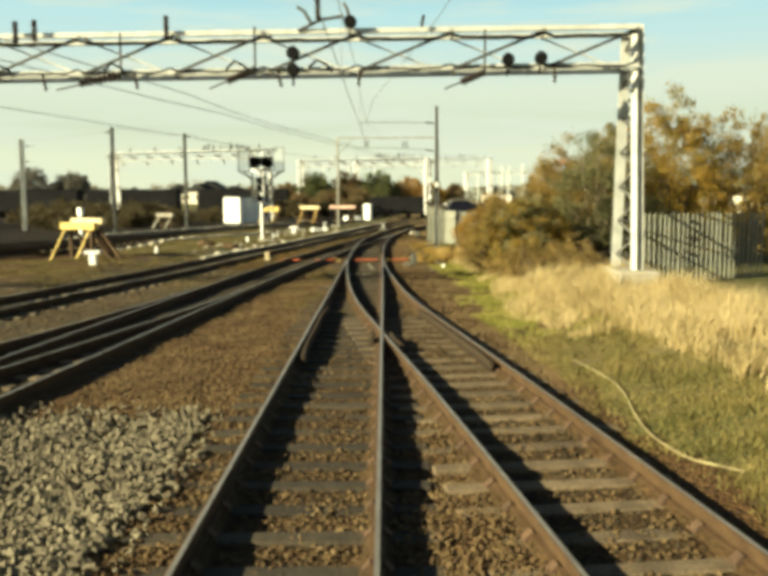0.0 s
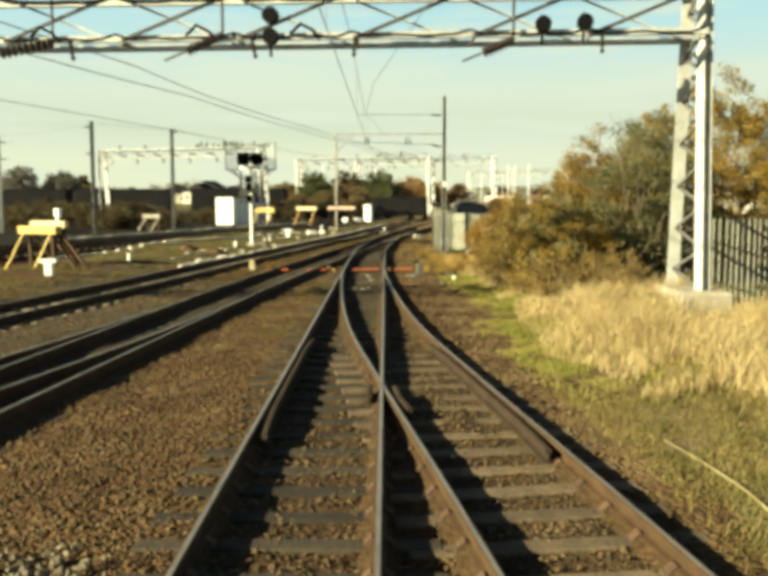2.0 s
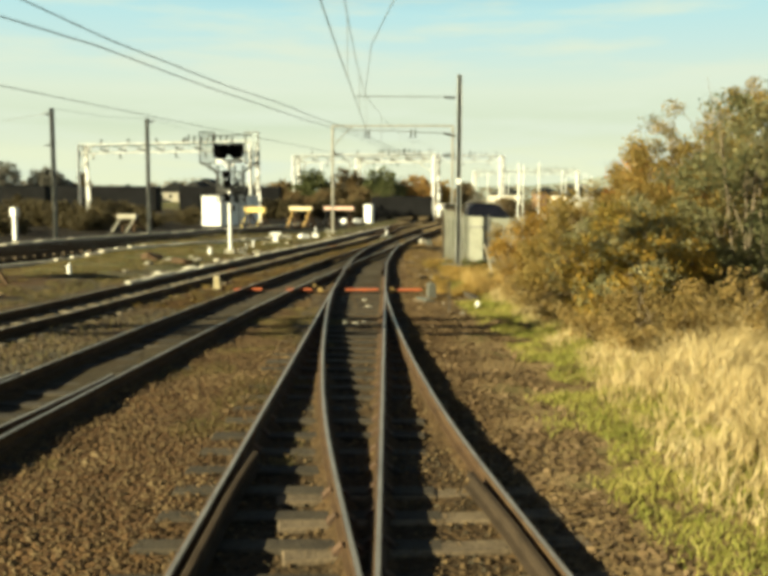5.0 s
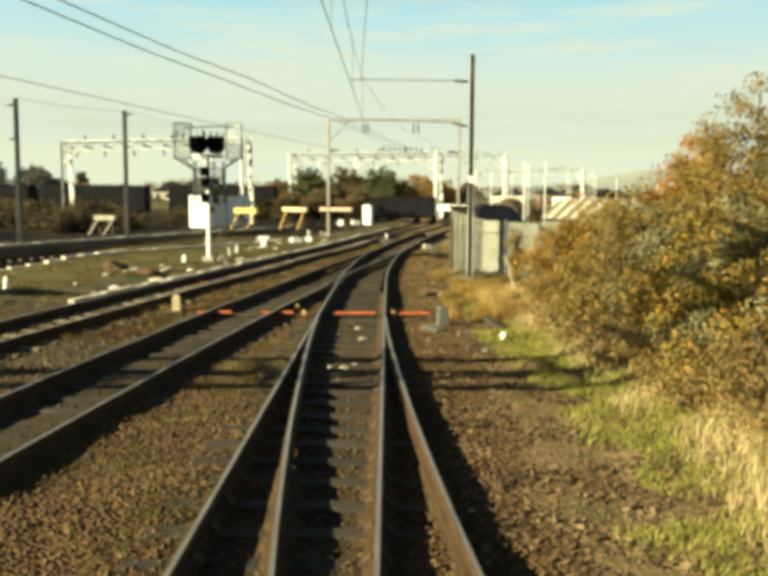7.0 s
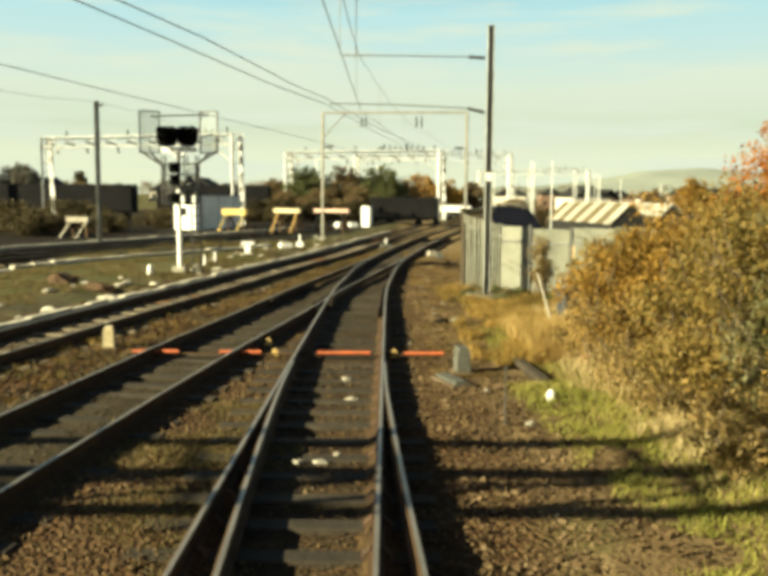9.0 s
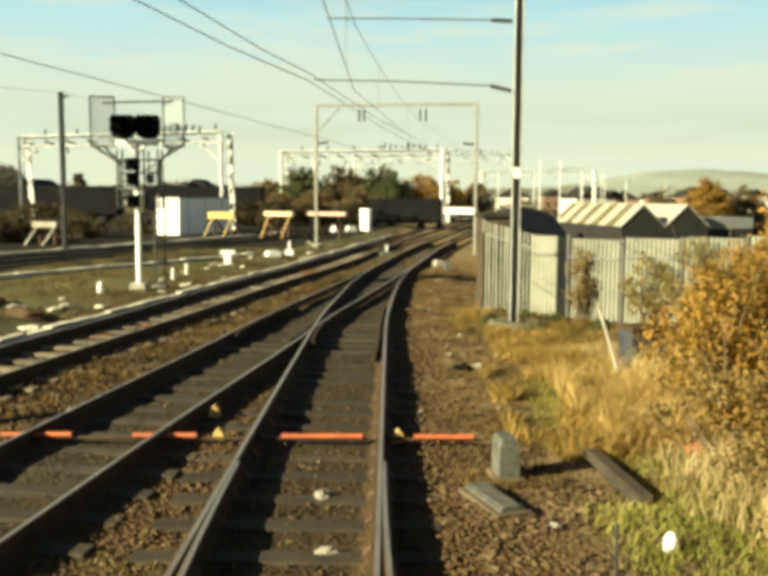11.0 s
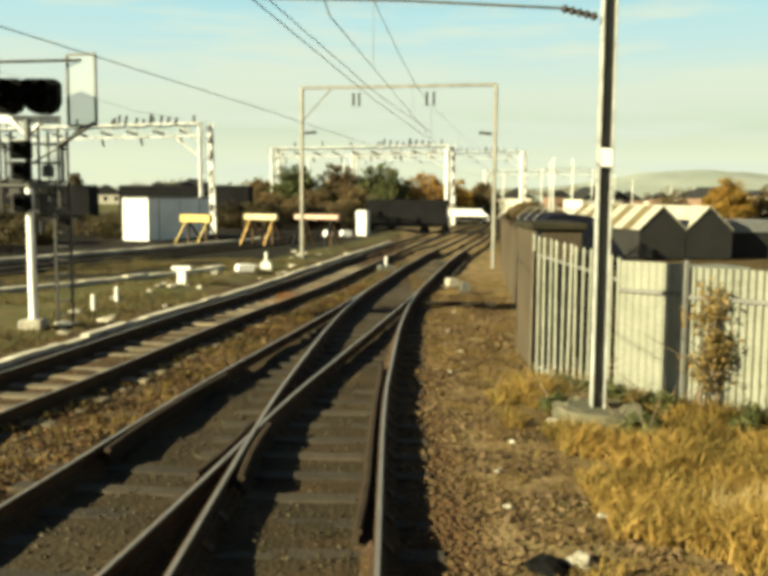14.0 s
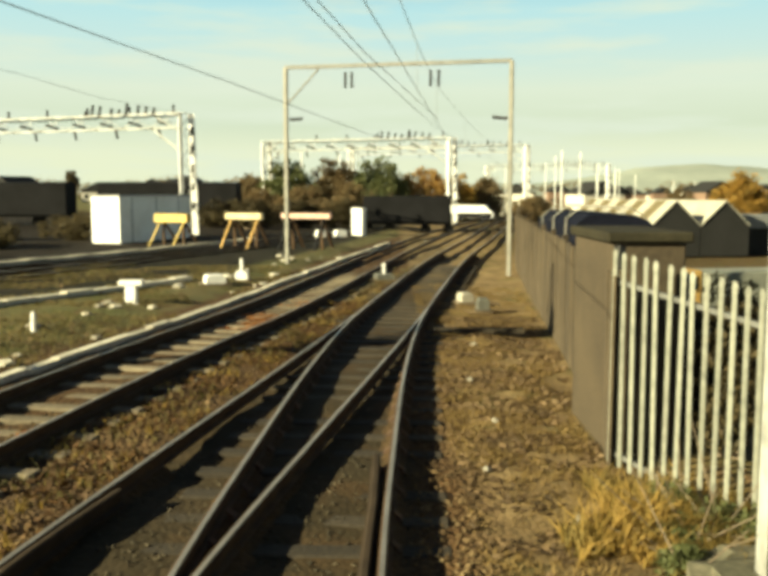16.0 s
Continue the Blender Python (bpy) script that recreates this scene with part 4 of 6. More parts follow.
def overhead(line, supports, low=4.85, high=6.25, r=0.009, off=0.0, sag_m=0.6):
    """Contact wire, sagging catenary and droppers above a line."""
    def at(y):
        return line_x([(p.x, p.y) for p in line], y) + off
    contact, sag = [], []
    for a, b in zip(supports, supports[1:]):
        for k in range(12):
            y = a + (b - a) * k / 12
            f = k / 12
            contact.append((at(a) + (at(b) - at(a)) * f, y, low))
            sag.append((at(a) + (at(b) - at(a)) * f, y, high - sag_m * 4 * f * (1 - f)))
    wire("contact_wire", contact, r, "taut copper contact wire above the track")
    c = wire("catenary_wire", sag, r, "sagging catenary wire above the track")
    for p, q in zip(contact[2::4], sag[2::4]):
        bm = bmesh.new()
        tube(bm, [p, q], 0.006, 4)
        part("dropper", bm, M_WIRE, c)


overhead(OWN, [-30, 27.5, 49.4, 78, 132, 180], low=5.05, high=6.5, off=0.0, sag_m=0.45)
wire("contact_wire", [(-10.5, -2, 5.3), (-6.06, 24.6, 5.3), (-5.1, 29, 5.3), (-4.4, 35, 5.3), (-3.75, 39, 5.3), (-2.78, 45, 5.28), (-1.78, 49.4, 5.25), (-0.4, 61, 5.2), (2.0, 79, 5.2)], 0.011, "taut copper contact wire above the converging line")
wire("catenary_wire", [(-9.6, -2, 5.5), (-5.1, 24, 5.36), (-4.7, 28.4, 5.3), (-3.85, 35, 5.3), (-3.1, 38.9, 5.3), (-2.3, 45.7, 5.34), (-1.75, 49.4, 5.4), (-0.4, 61, 5.4), (2.0, 79, 5.6)], 0.011, "catenary wire drawn down over the converging line")
wire("contact_wire", [(line_x([(p.x, p.y) for p in CLINE], y), y, 5.02) for y in (-18, 30, 45, 62, 79, 105, 133, 160, 185)], 0.009, "taut copper contact wire above the track")
wire("catenary_wire", [(2.6, 5, 6.9), (1.0, 22, 6.5), (-0.43, 35.8, 6.4), (-0.95, 49.4, 6.5)], 0.009, "catenary wire swinging across to the joining line")
wire("feeder_wire", [(-19.6, 67, 7.7), (-17.8, 70.5, 7.55), (-15.9, 74.2, 7.7), (-14.5, 90, 7.5), (-13.7, 104, 8.0)], 0.009, "feeder wire strung between masts")
wire("feeder_wire", [(-30, 76, 7.4), (-25, 71, 7.2), (-19.6, 67, 7.6)], 0.009, "feeder wire strung between masts")


# ---- signal ----
def signal():
    s = thing("colour_light_signal", (-7.64, 56.7, -0.2), "white post railway signal with two black heads and mesh guards", "signal")
    bm = bmesh.new()
    tube(bm, [(0, 0, 0), (0, 0, 3.05)], 0.088, 12)
    part("post", bm, M_WHITE, s)
    bm = bmesh.new()
    tube(bm, [(0, 0, 3.0), (0, 0, 4.5)], 0.07, 10)
    part("upper_post", bm, M_GREYSTEEL, s)
    bm = bmesh.new()
    box(bm, (0, 0, 0.1), (0.5, 0.5, 0.3))
    part("footing", bm, M_CONC, s, bevel=0.03)
    for x in (-0.39, 0.36):
        bm = bmesh.new()
        prism(bm, [(-0.35, 0.12), (-0.26, -0.05), (-0.1, -0.12), (0.1, -0.12), (0.26, -0.05), (0.35, 0.12), (0.35, 0.52), (0.28, 0.6), (-0.28, 0.6), (-0.35, 0.52)], 0.32, Matrix.Translation((x, -0.2, 4.72)))
        head = part("signal_head", bm, M_BLACK, s, bevel=0.02)
        for dx in (-0.15, 0.15):
            for dz in (0.15, 0.42):
                bm = bmesh.new()
                tube(bm, [(x + dx, -0.2, 4.72 + dz), (x + dx, -0.50, 4.74 + dz)], 0.105, 12, 0.12, mouth=True)
                part("hood", bm, M_BLACK, head)
    bm = bmesh.new()
    box(bm, (0, 0.1, 4.5), (1.3, 0.12, 0.16))
    tube(bm, [(-0.35, 0.02, 4.5), (0, 0.02, 4.15), (0.35, 0.02, 4.5)], 0.05, 8)
    part("bracket", bm, M_WHITE, s)
    for z, w in ((3.85, 0.40), (3.42, 0.34), (2.75, 0.34)):
        bm = bmesh.new()
        box(bm, (-0.1, -0.14, z), (w, 0.34, 0.38))
        sub = part("subsidiary_signal", bm, M_BLACK, s, bevel=0.05)
        bm = bmesh.new()
        tube(bm, [(-0.06, -0.27, z), (-0.06, -0.45, z + 0.02)], 0.1, 10, mouth=True)
        part("hood", bm, M_BLACK, sub)
    # cage with mesh screens either side
    for x, t in ((-1.12, 20), (1.05, -20)):
        m = pose(x, 0.35, 5.15, 0, 0, t)
        w, h = 0.72, 1.5
        bm = bmesh.new()
        for c, q in (((0, 0, h / 2), (w, 0.045, 0.045)), ((0, 0, -h / 2), (w, 0.045, 0.045)), ((w / 2, 0, 0), (0.045, 0.045, h)), ((-w / 2, 0, 0), (0.045, 0.045, h))):
            box(bm, (m @ Vector(c)), q, pose(0, 0, 0, 0, 0, t))
        sc = part("screen_frame", bm, M_DARKSTEEL, s)
        bm = bmesh.new()
        box(bm, m.translation, (w - 0.03, 0.008, h - 0.03), pose(0, 0, 0, 0, 0, t))
        part("mesh_screen", bm, M_SCREEN, sc, "fine wire mesh")
    bars = [([(-1.1, 0.35, 5.72), (1.05, 0.35, 5.78)], 0.022), ([(-1.1, 0.35, 4.4), (-0.62, 0.3, 3.95), (-0.62, 0.3, 3.2)], 0.025), ([(1.05, 0.35, 4.4), (0.62, 0.3, 3.95), (0.62, 0.3, 3.2)], 0.025)]
    bars += [([(-0.62, 0.3, z), (0.62, 0.3, z)], 0.02) for z in (2.55, 2.9, 3.2, 3.6, 4.0)]
    bars += [([(x, y, 2.55), (x, y, 4.3)], 0.02) for x in (-0.62, 0.2, 0.62) for y in (0.05, 0.6)]
    bars += [([(x, 0.05, z), (x, 0.6, z)], 0.02) for x in (-0.62, 0.62) for z in (2.55, 3.2, 3.9)]
    bars += [([(-0.62, 0.05, 3.2), (0.62, 0.05, 3.9)], 0.014), ([(-1.42, 0.2, 4.45), (-0.62, 0.05, 3.95)], 0.03), ([(1.36, 0.2, 4.45), (0.62, 0.05, 3.95)], 0.03)]
    for pts, r in bars:
        bm = bmesh.new()
        tube(bm, pts, r * 1.5, 6)
        part("guard_rail", bm, M_DARKSTEEL, s)
    for x, y, z, w, h in ((0.30, 0.2, 2.7, 0.22, 0.42), (-0.32, 0.1, 2.98, 0.24, 0.22), (0.36, 0.12, 3.42, 0.2, 0.26), (0.16, 0.1, 2.25, 0.16, 0.3)):
        bm = bmesh.new()
        box(bm, (x, y, z), (w, 0.2, h))
        part("junction_box", bm, M_DARKSTEEL, s, bevel=0.02)
    for x in (-0.42, 0.42):
        bm = bmesh.new()
        box(bm, (x, 0.33, 3.6), (0.4, 0.008, 0.8))
        part("mesh_screen", bm, M_SCREEN, s)
    bm = bmesh.new()
    box(bm, (0, 0.3, 3.12), (1.3, 0.7, 0.05))
    part("platform", bm, M_GREYSTEEL, s)
    bm = bmesh.new()
    for x in (0.36, 0.70):
        beam(bm, (x, 0.45, 0.0), (x, 0.45, 3.2), 0.06, 0.045, (1, 0, 0))
    for k in range(10):
        tube(bm, [(0.36, 0.45, 0.3 + 0.3 * k), (0.70, 0.45, 0.3 + 0.3 * k)], 0.022, 6)
    part("ladder", bm, M_DARKSTEEL, s)


signal()


# ---- buildings and wagons ----
def hut():
    h = thing("relay_hut", (-16.62, 94.0, -0.35), "long white flat-roofed lineside equipment hut", "hut", turn=-18)
    w, long, tall = 1.85, 7.6, 2.88
    bm = bmesh.new()
    box(bm, (w / 2, long / 2, tall / 2), (w, long, tall))
    part("body", bm, M_WHITE, h, bevel=0.02)
    bm = bmesh.new()
    box(bm, (w / 2, long / 2, tall + 0.04), (w + 0.1, long + 0.1, 0.09))
    part("roof", bm, M_GREYPANEL, h, bevel=0.01)
    for k in range(3):
        bm = bmesh.new()
        box(bm, (w + 0.012, 1.2 + 2.5 * k, tall / 2), (0.024, 0.06, tall - 0.1))
        part("cover_strip", bm, M_GREYPANEL, h)
    bm = bmesh.new()
    box(bm, (w / 2, -0.015, 1.1), (0.85, 0.03, 2.0))
    part("door", bm, M_WHITE, h, bevel=0.008)


hut()


def buffer_stop(x, y, base, wide, top, mat, turn, label, beam_h=0.42, name="buffer_stop", double=False, legs=None, leg=0.13):
    """A buffer stop: a beam on raking legs with struts behind."""
    s = thing(name, (x, y, base), label, "buffer stop", "buffer stops", turn)
    h = top - base
    bm = bmesh.new()
    box(bm, (0, 0, h - beam_h / 2 - (0.18 if double else 0)), (wide, 0.32, beam_h))
    part("beam", bm, mat, s, bevel=0.02)
    if double:
        bm = bmesh.new()
        box(bm, (0.22, 0.34, h - 0.13), (wide * 0.92, 0.25, 0.30))
        part("rear_beam", bm, M_CREAM, s, "sun-bleached cream rear beam", bevel=0.02)
        for q in (0.28, 0.85):
            bm = bmesh.new()
            beam(bm, (q, 0.3, h - 0.45), (q + 1.4, 0.1, 0.0), 0.10, 0.10)
            part("back_stay", bm, M_RAIL, s)
    for q in (-1, 1):
        bm = bmesh.new()
        beam(bm, (q * wide * 0.36, 0.0, h - beam_h), (q * wide * 0.36 - 0.2, -0.95, -0.1), leg, leg * 0.8)
        part("raking_leg", bm, legs or mat, s)
        bm = bmesh.new()
        beam(bm, (q * wide * 0.30, 0.1, h - beam_h), (q * wide * 0.30, 0.15, -0.1), 0.12, 0.12, (0, 1, 0))
        part("upright", bm, M_RAIL, s)
        bm = bmesh.new()
        beam(bm, (q * wide * 0.30, 0.2, h - beam_h), (q * wide * 0.30, 1.7, -0.1), 0.12, 0.12)
        part("strut", bm, M_RAIL, s)
    return s


buffer_stop(-14.1, 41.9, -0.12, 1.98, 1.70, M_YELLOW, -22, "yellow painted buffer stop on raking legs", 0.33, double=True, leg=0.085)
buffer_stop(-19.3, 80.0, -0.2, 1.75, 1.22, M_CONC, -22, "small cream buffer stop among dark scrub", 0.34)
buffer_stop(-11.5, 91.5, -0.2, 2.1, 1.6, M_YELLOW, -22, "yellow painted buffer stop on raking legs", 0.46, leg=0.08)
buffer_stop(-7.35, 89.7, -0.2, 2.1, 1.68, M_CREAM, -20, "cream painted buffer stop on amber raking legs", 0.32, legs=M_AMBER, leg=0.085)
buffer_stop(-4.05, 88.5, -0.2, 2.65, 1.7, M_PALERED, -18, "buffer stop with a faded red beam", 0.26, legs=M_WAGON)


def wagon(x, y, z, long, tall, wide, turn, label, ribs=9, top=True):
    """A parked goods wagon: ribbed body on a frame with two bogies."""
    w = thing("goods_wagon", (x, y, z), label, "wagon", "parked wagons", turn)
    bm = bmesh.new()
    box(bm, (0, 0, tall / 2 + 0.5), (long, wide, tall - 1.0))
    part("body", bm, M_WAGON, w, bevel=0.04)
    bm = bmesh.new()
    box(bm, (0, 0, 0.95), (long + 0.1, wide * 0.9, 0.25))
    part("underframe", bm, M_BLACK, w)
    for k in range(ribs):
        bm = bmesh.new()
        box(bm, (-long / 2 + long * (k + 0.5) / ribs, -wide / 2 - 0.03, tall / 2 + 0.5), (0.1, 0.07, tall - 1.1))
        part("rib", bm, M_WAGON, w)
    if top:
        bm = bmesh.new()
        prism(bm, [(-wide / 2, 0), (wide / 2, 0), (wide * 0.3, 0.12), (-wide * 0.3, 0.12)], long, Matrix.Translation((-long / 2, 0, tall - 0.02)) @ pose(0, 0, 0, 0, 0, -90))
        part("roof", bm, M_WAGON, w)
    for b in (-1, 1):
        for a in (-0.9, 0.9):
            bm = bmesh.new()
            tube(bm, [(b * long * 0.34 + a, -0.8, 0.42), (b * long * 0.34 + a, 0.8, 0.42)], 0.42, 14)
            part("wheelset", bm, M_BLACK, w)
    return w


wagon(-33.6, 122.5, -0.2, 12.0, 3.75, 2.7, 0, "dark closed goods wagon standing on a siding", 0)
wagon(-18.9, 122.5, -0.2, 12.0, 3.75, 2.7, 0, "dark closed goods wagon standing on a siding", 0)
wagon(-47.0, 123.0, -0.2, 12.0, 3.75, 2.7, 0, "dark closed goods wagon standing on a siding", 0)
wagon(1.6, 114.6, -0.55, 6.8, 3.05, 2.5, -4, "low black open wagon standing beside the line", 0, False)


def sheds():
    """Twin-gabled industrial sheds on the lower ground beyond the fence."""
    s = thing("industrial_shed", (32.4, 145, -4.4), "dark brick industrial shed with pale striped double-pitched roof", "shed", turn=9.5)
    for k, (x, top) in enumerate(((0, 6.25), (6.0, 6.25))):
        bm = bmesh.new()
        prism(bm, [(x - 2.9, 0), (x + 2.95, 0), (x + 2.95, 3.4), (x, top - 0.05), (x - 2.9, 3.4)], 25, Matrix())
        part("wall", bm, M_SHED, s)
        for j in range(10):
            for q in (-1, 1):
                bm = bmesh.new()
                a, b = Vector((x, 0, top)), Vector((x + q * 3.05, 0, 3.42))
                o = Vector((0, j * 2.5, 0.03))
                beam(bm, (a + b) / 2 + o + Vector((0, -0.15, 0)), (a + b) / 2 + o + Vector((0, 2.35, 0)), (a - b).length, 0.06, (b - a).cross(Vector((0, 1, 0))))
                part("roof_panel", bm, M_ROOFD if j % 2 and k == 0 else M_ROOF, s)
    t = thing("low_outbuilding", (43.5, 150, -4.5), "low grey flat-roofed outbuilding", "outbuilding", turn=9)
    bm = bmesh.new()
    box(bm, (0, 3, 1.6), (9, 8, 3.2))
    part("wall", bm, M_SHED, t, bevel=0.03)
    bm = bmesh.new()
    box(bm, (0, 3, 3.9), (9.3, 8.3, 1.5))
    part("roof", bm, M_GREYPANEL, t, bevel=0.05)
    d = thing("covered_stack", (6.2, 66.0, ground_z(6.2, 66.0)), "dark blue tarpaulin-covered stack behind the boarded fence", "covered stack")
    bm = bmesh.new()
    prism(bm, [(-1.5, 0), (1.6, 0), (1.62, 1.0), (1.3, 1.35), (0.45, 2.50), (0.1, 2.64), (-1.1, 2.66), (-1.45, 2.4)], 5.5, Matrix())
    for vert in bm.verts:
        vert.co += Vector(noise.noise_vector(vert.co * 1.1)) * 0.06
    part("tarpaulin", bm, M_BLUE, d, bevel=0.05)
    for y in (0.9, 2.7, 4.5):
        bm = bmesh.new()
        tube(bm, [(-1.52, y, 0.3), (-1.5, y, 2.52), (-1.1, y, 2.84), (0.12, y, 2.82), (0.5, y, 2.64), (1.66, y, 1.0), (1.64, y, 0.3)], 0.018, 5)
        part("lashing_rope", bm, M_CONC, d)
    v = thing("parked_lorry", (15.0, 83.0, ground_z(15.0, 83.0)), "pale-bodied lorry with an orange cab beyond the fence", "lorry", turn=12)
    bm = bmesh.new()
    box(bm, (0.6, 0, 1.45), (4.6, 2.2, 1.5))
    part("body", bm, M_SHEET, v, bevel=0.05)
    bm = bmesh.new()
    prism(bm, [(-3.3, 0.5), (-1.8, 0.5), (-1.8, 2.3), (-2.9, 2.35), (-3.25, 1.5)], 2.0, Matrix.Translation((0, -1.0, 0)))
    cab = part("cab", bm, M_AMBER, v, "orange painted cab", bevel=0.05)
    bm = bmesh.new()
    box(bm, (-2.35, -1.01, 1.75), (0.8, 0.03, 0.6))
    part("window", bm, M_BLACK, cab)
    for q in (-2.4, 0.2, 1.9):
        bm = bmesh.new()
        tube(bm, [(q, -1.05, 0.45), (q, 1.05, 0.45)], 0.45, 14)
        part("wheel_pair", bm, M_BLACK, v)
    c = thing("brown_cabinet", (2.98, 54.3, -0.5), "brown flat-topped lineside cabinet behind the fence", "cabinet")
    bm = bmesh.new()
    box(bm, (0, 0, 1.35), (0.85, 2.0, 2.7))
    part("body", bm, M_BOARD, c, bevel=0.02)
    bm = bmesh.new()
    box(bm, (0, 0, 2.72), (0.98, 2.15, 0.12))
    part("roof", bm, M_OLDROOF, c, bevel=0.02)


M_OLDROOF = material("mossy_felt_roof", (0.036, 0.032, 0.020), (0.020, 0.018, 0.012), rough=0.95, grain=14, patch=2, bump=0.3, gloss=0.1)
M_BOARD = material("weathered_brown_board", (0.070, 0.052, 0.030), (0.040, 0.030, 0.018), rough=0.9, grain=18, patch=1.3, bump=0.5, vary=0.32)
sheds()


# ---- fences ----
def pale_mesh(tall=2.35, w=0.06, fold=0.016):
    """A folded steel pale with a split pointed head."""
    bm = bmesh.new()
    outline = [(-w / 2, 0.0), (-w / 6, fold), (w / 6, fold), (w / 2, 0.0)]
    rows = []
    for z, f in ((0, 1), (tall - 0.14, 1), (tall - 0.05, 1.25), (tall, 0.35)):
        rows.append([bm.verts.new((x * f, -y, z)) for x, y in outline] + [bm.verts.new((x * f, -y + 0.006, z)) for x, y in outline[::-1]])
    for a, b in zip(rows, rows[1:]):
        for k in range(8):
            bm.faces.new((a[k], a[(k + 1) % 8], b[(k + 1) % 8], b[k]))
    bm.faces.new(rows[0])
    bm.faces.new(rows[-1][::-1])
    bmesh.ops.recalc_face_normals(bm, faces=bm.faces[:])
    me = bpy.data.meshes.new("pale")
    bm.to_mesh(me)
    bm.free()
    me.materials.append(M_PALE)
    return me


PALE = pale_mesh()


def palisade(name, a, b, label, pitch=0.155, base=None, posts=2.75, end=None):
    """A steel palisade run from a to b (plan points)."""
    a, b = Vector((*a, 0)), Vector((*b, 0))
    f = thing(name, (0, 0, 0), label, "fence", "fences")
    d = (b - a).normalized()
    turn = math.degrees(math.atan2(d.y, d.x))
    rnd = random.Random(7)
    n = int((b - a).length / pitch)
    zs = [ground_z(a.x + d.x * pitch * k, a.y + d.y * pitch * k) for k in range(n + 1)]
    z0 = sum(zs) / len(zs) if base is None else base
    rise = 0.0 if end is None else (end - z0) / (b - a).length
    for k in range(n + 1):
        p = a + d * pitch * k
        ob = new("pale", PALE)
        ob.matrix_basis = pose(p.x, p.y, z0 + rise * pitch * k + rnd.uniform(-0.012, 0.012), rnd.uniform(-0.4, 0.4), rnd.uniform(-0.6, 0.6), turn)
        ob.parent = f
    q = Vector((-d.y, d.x, 0)) * 0.04
    for z in (0.1, 2.0):
        bm = bmesh.new()
        beam(bm, a + q + Vector((0, 0, z0 + z)), b + q + Vector((0, 0, z0 + z + rise * (b - a).length)), 0.045, 0.05)
        part("fence_rail", bm, M_GREYSTEEL, f)
    k = 0.0
    while k <= (b - a).length + 0.01:
        p = a + d * k + q * 2
        h_column("post", (p.x, p.y, z0 + rise * k - 0.5), (p.x, p.y, z0 + rise * k + 2.38), 0.09, 0.09, M_DARKSTEEL, f, turn)
        k += posts
    return f


palisade("palisade_fence", (7.25, 26.2), (11.4, 27.2), "pale galvanised palisade fence with long grass at its foot", base=-0.2)
palisade("palisade_fence", (2.46, 52.8), (3.52, 50.82), "pale galvanised palisade fence beside the line", base=-0.23, end=-0.52, pitch=0.162)


def sheet_panel(a, b, base, rib=0.11, deep=0.012):
    """A ribbed sheet panel between two posts, with a seam rail."""
    a, b = Vector((*a, 0)), Vector((*b, 0))
    f = thing("sheet_fence_panel", (0, 0, 0), "pale green ribbed steel fence panel", "fence panel", "fences")
    d = (b - a).normalized()
    q = Vector((d.y, -d.x, 0))
    n = int((b - a).length / rib * 4)
    bm = bmesh.new()
    front = []
    for k in range(n + 1):
        p = a + d * (b - a).length * k / n + q * (deep if k % 4 > 1 else 0.0)
        front.append((bm.verts.new((p.x, p.y, base + 0.05)), bm.verts.new((p.x, p.y, base + 2.2)), bm.verts.new((p.x - q.x * 0.03, p.y - q.y * 0.03, base + 0.05)), bm.verts.new((p.x - q.x * 0.03, p.y - q.y * 0.03, base + 2.2))))
    for u, v in zip(front, front[1:]):
        bm.faces.new((u[0], v[0], v[1], u[1]))
        bm.faces.new((u[2], u[3], v[3], v[2]))
        bm.faces.new((u[1], v[1], v[3], u[3]))
        bm.faces.new((u[0], u[2], v[2], v[0]))
    for u in (front[0], front[-1]):
        bm.faces.new((u[0], u[1], u[3], u[2]))
    bmesh.ops.recalc_face_normals(bm, faces=bm.faces[:])
    part("sheet", bm, M_SHEET, f)
    bm = bmesh.new()
    beam(bm, a + q * 0.04 + Vector((0, 0, base + 1.78)), b + q * 0.04 + Vector((0, 0, base + 1.78)), 0.03, 0.06)
    part("seam_rail", bm, M_GREYSTEEL, f)
    for p in (b,):
        bm = bmesh.new()
        box(bm, (p.x + d.x * 0.05, p.y + d.y * 0.05, base + 1.05), (0.07, 0.07, 2.4))
        part("post", bm, M_GREYSTEEL, f, bevel=0.01)
    return f


sheet_panel((3.38, 50.55), (4.10, 49.97), -0.38)
for k in range(6):
    sheet_panel((4.20 + 1.05 * k, 49.96 - 0.831 * k), (5.15 + 1.05 * k, 49.21 - 0.831 * k), -0.42 + 0.06 * k, 0.10, 0.035)


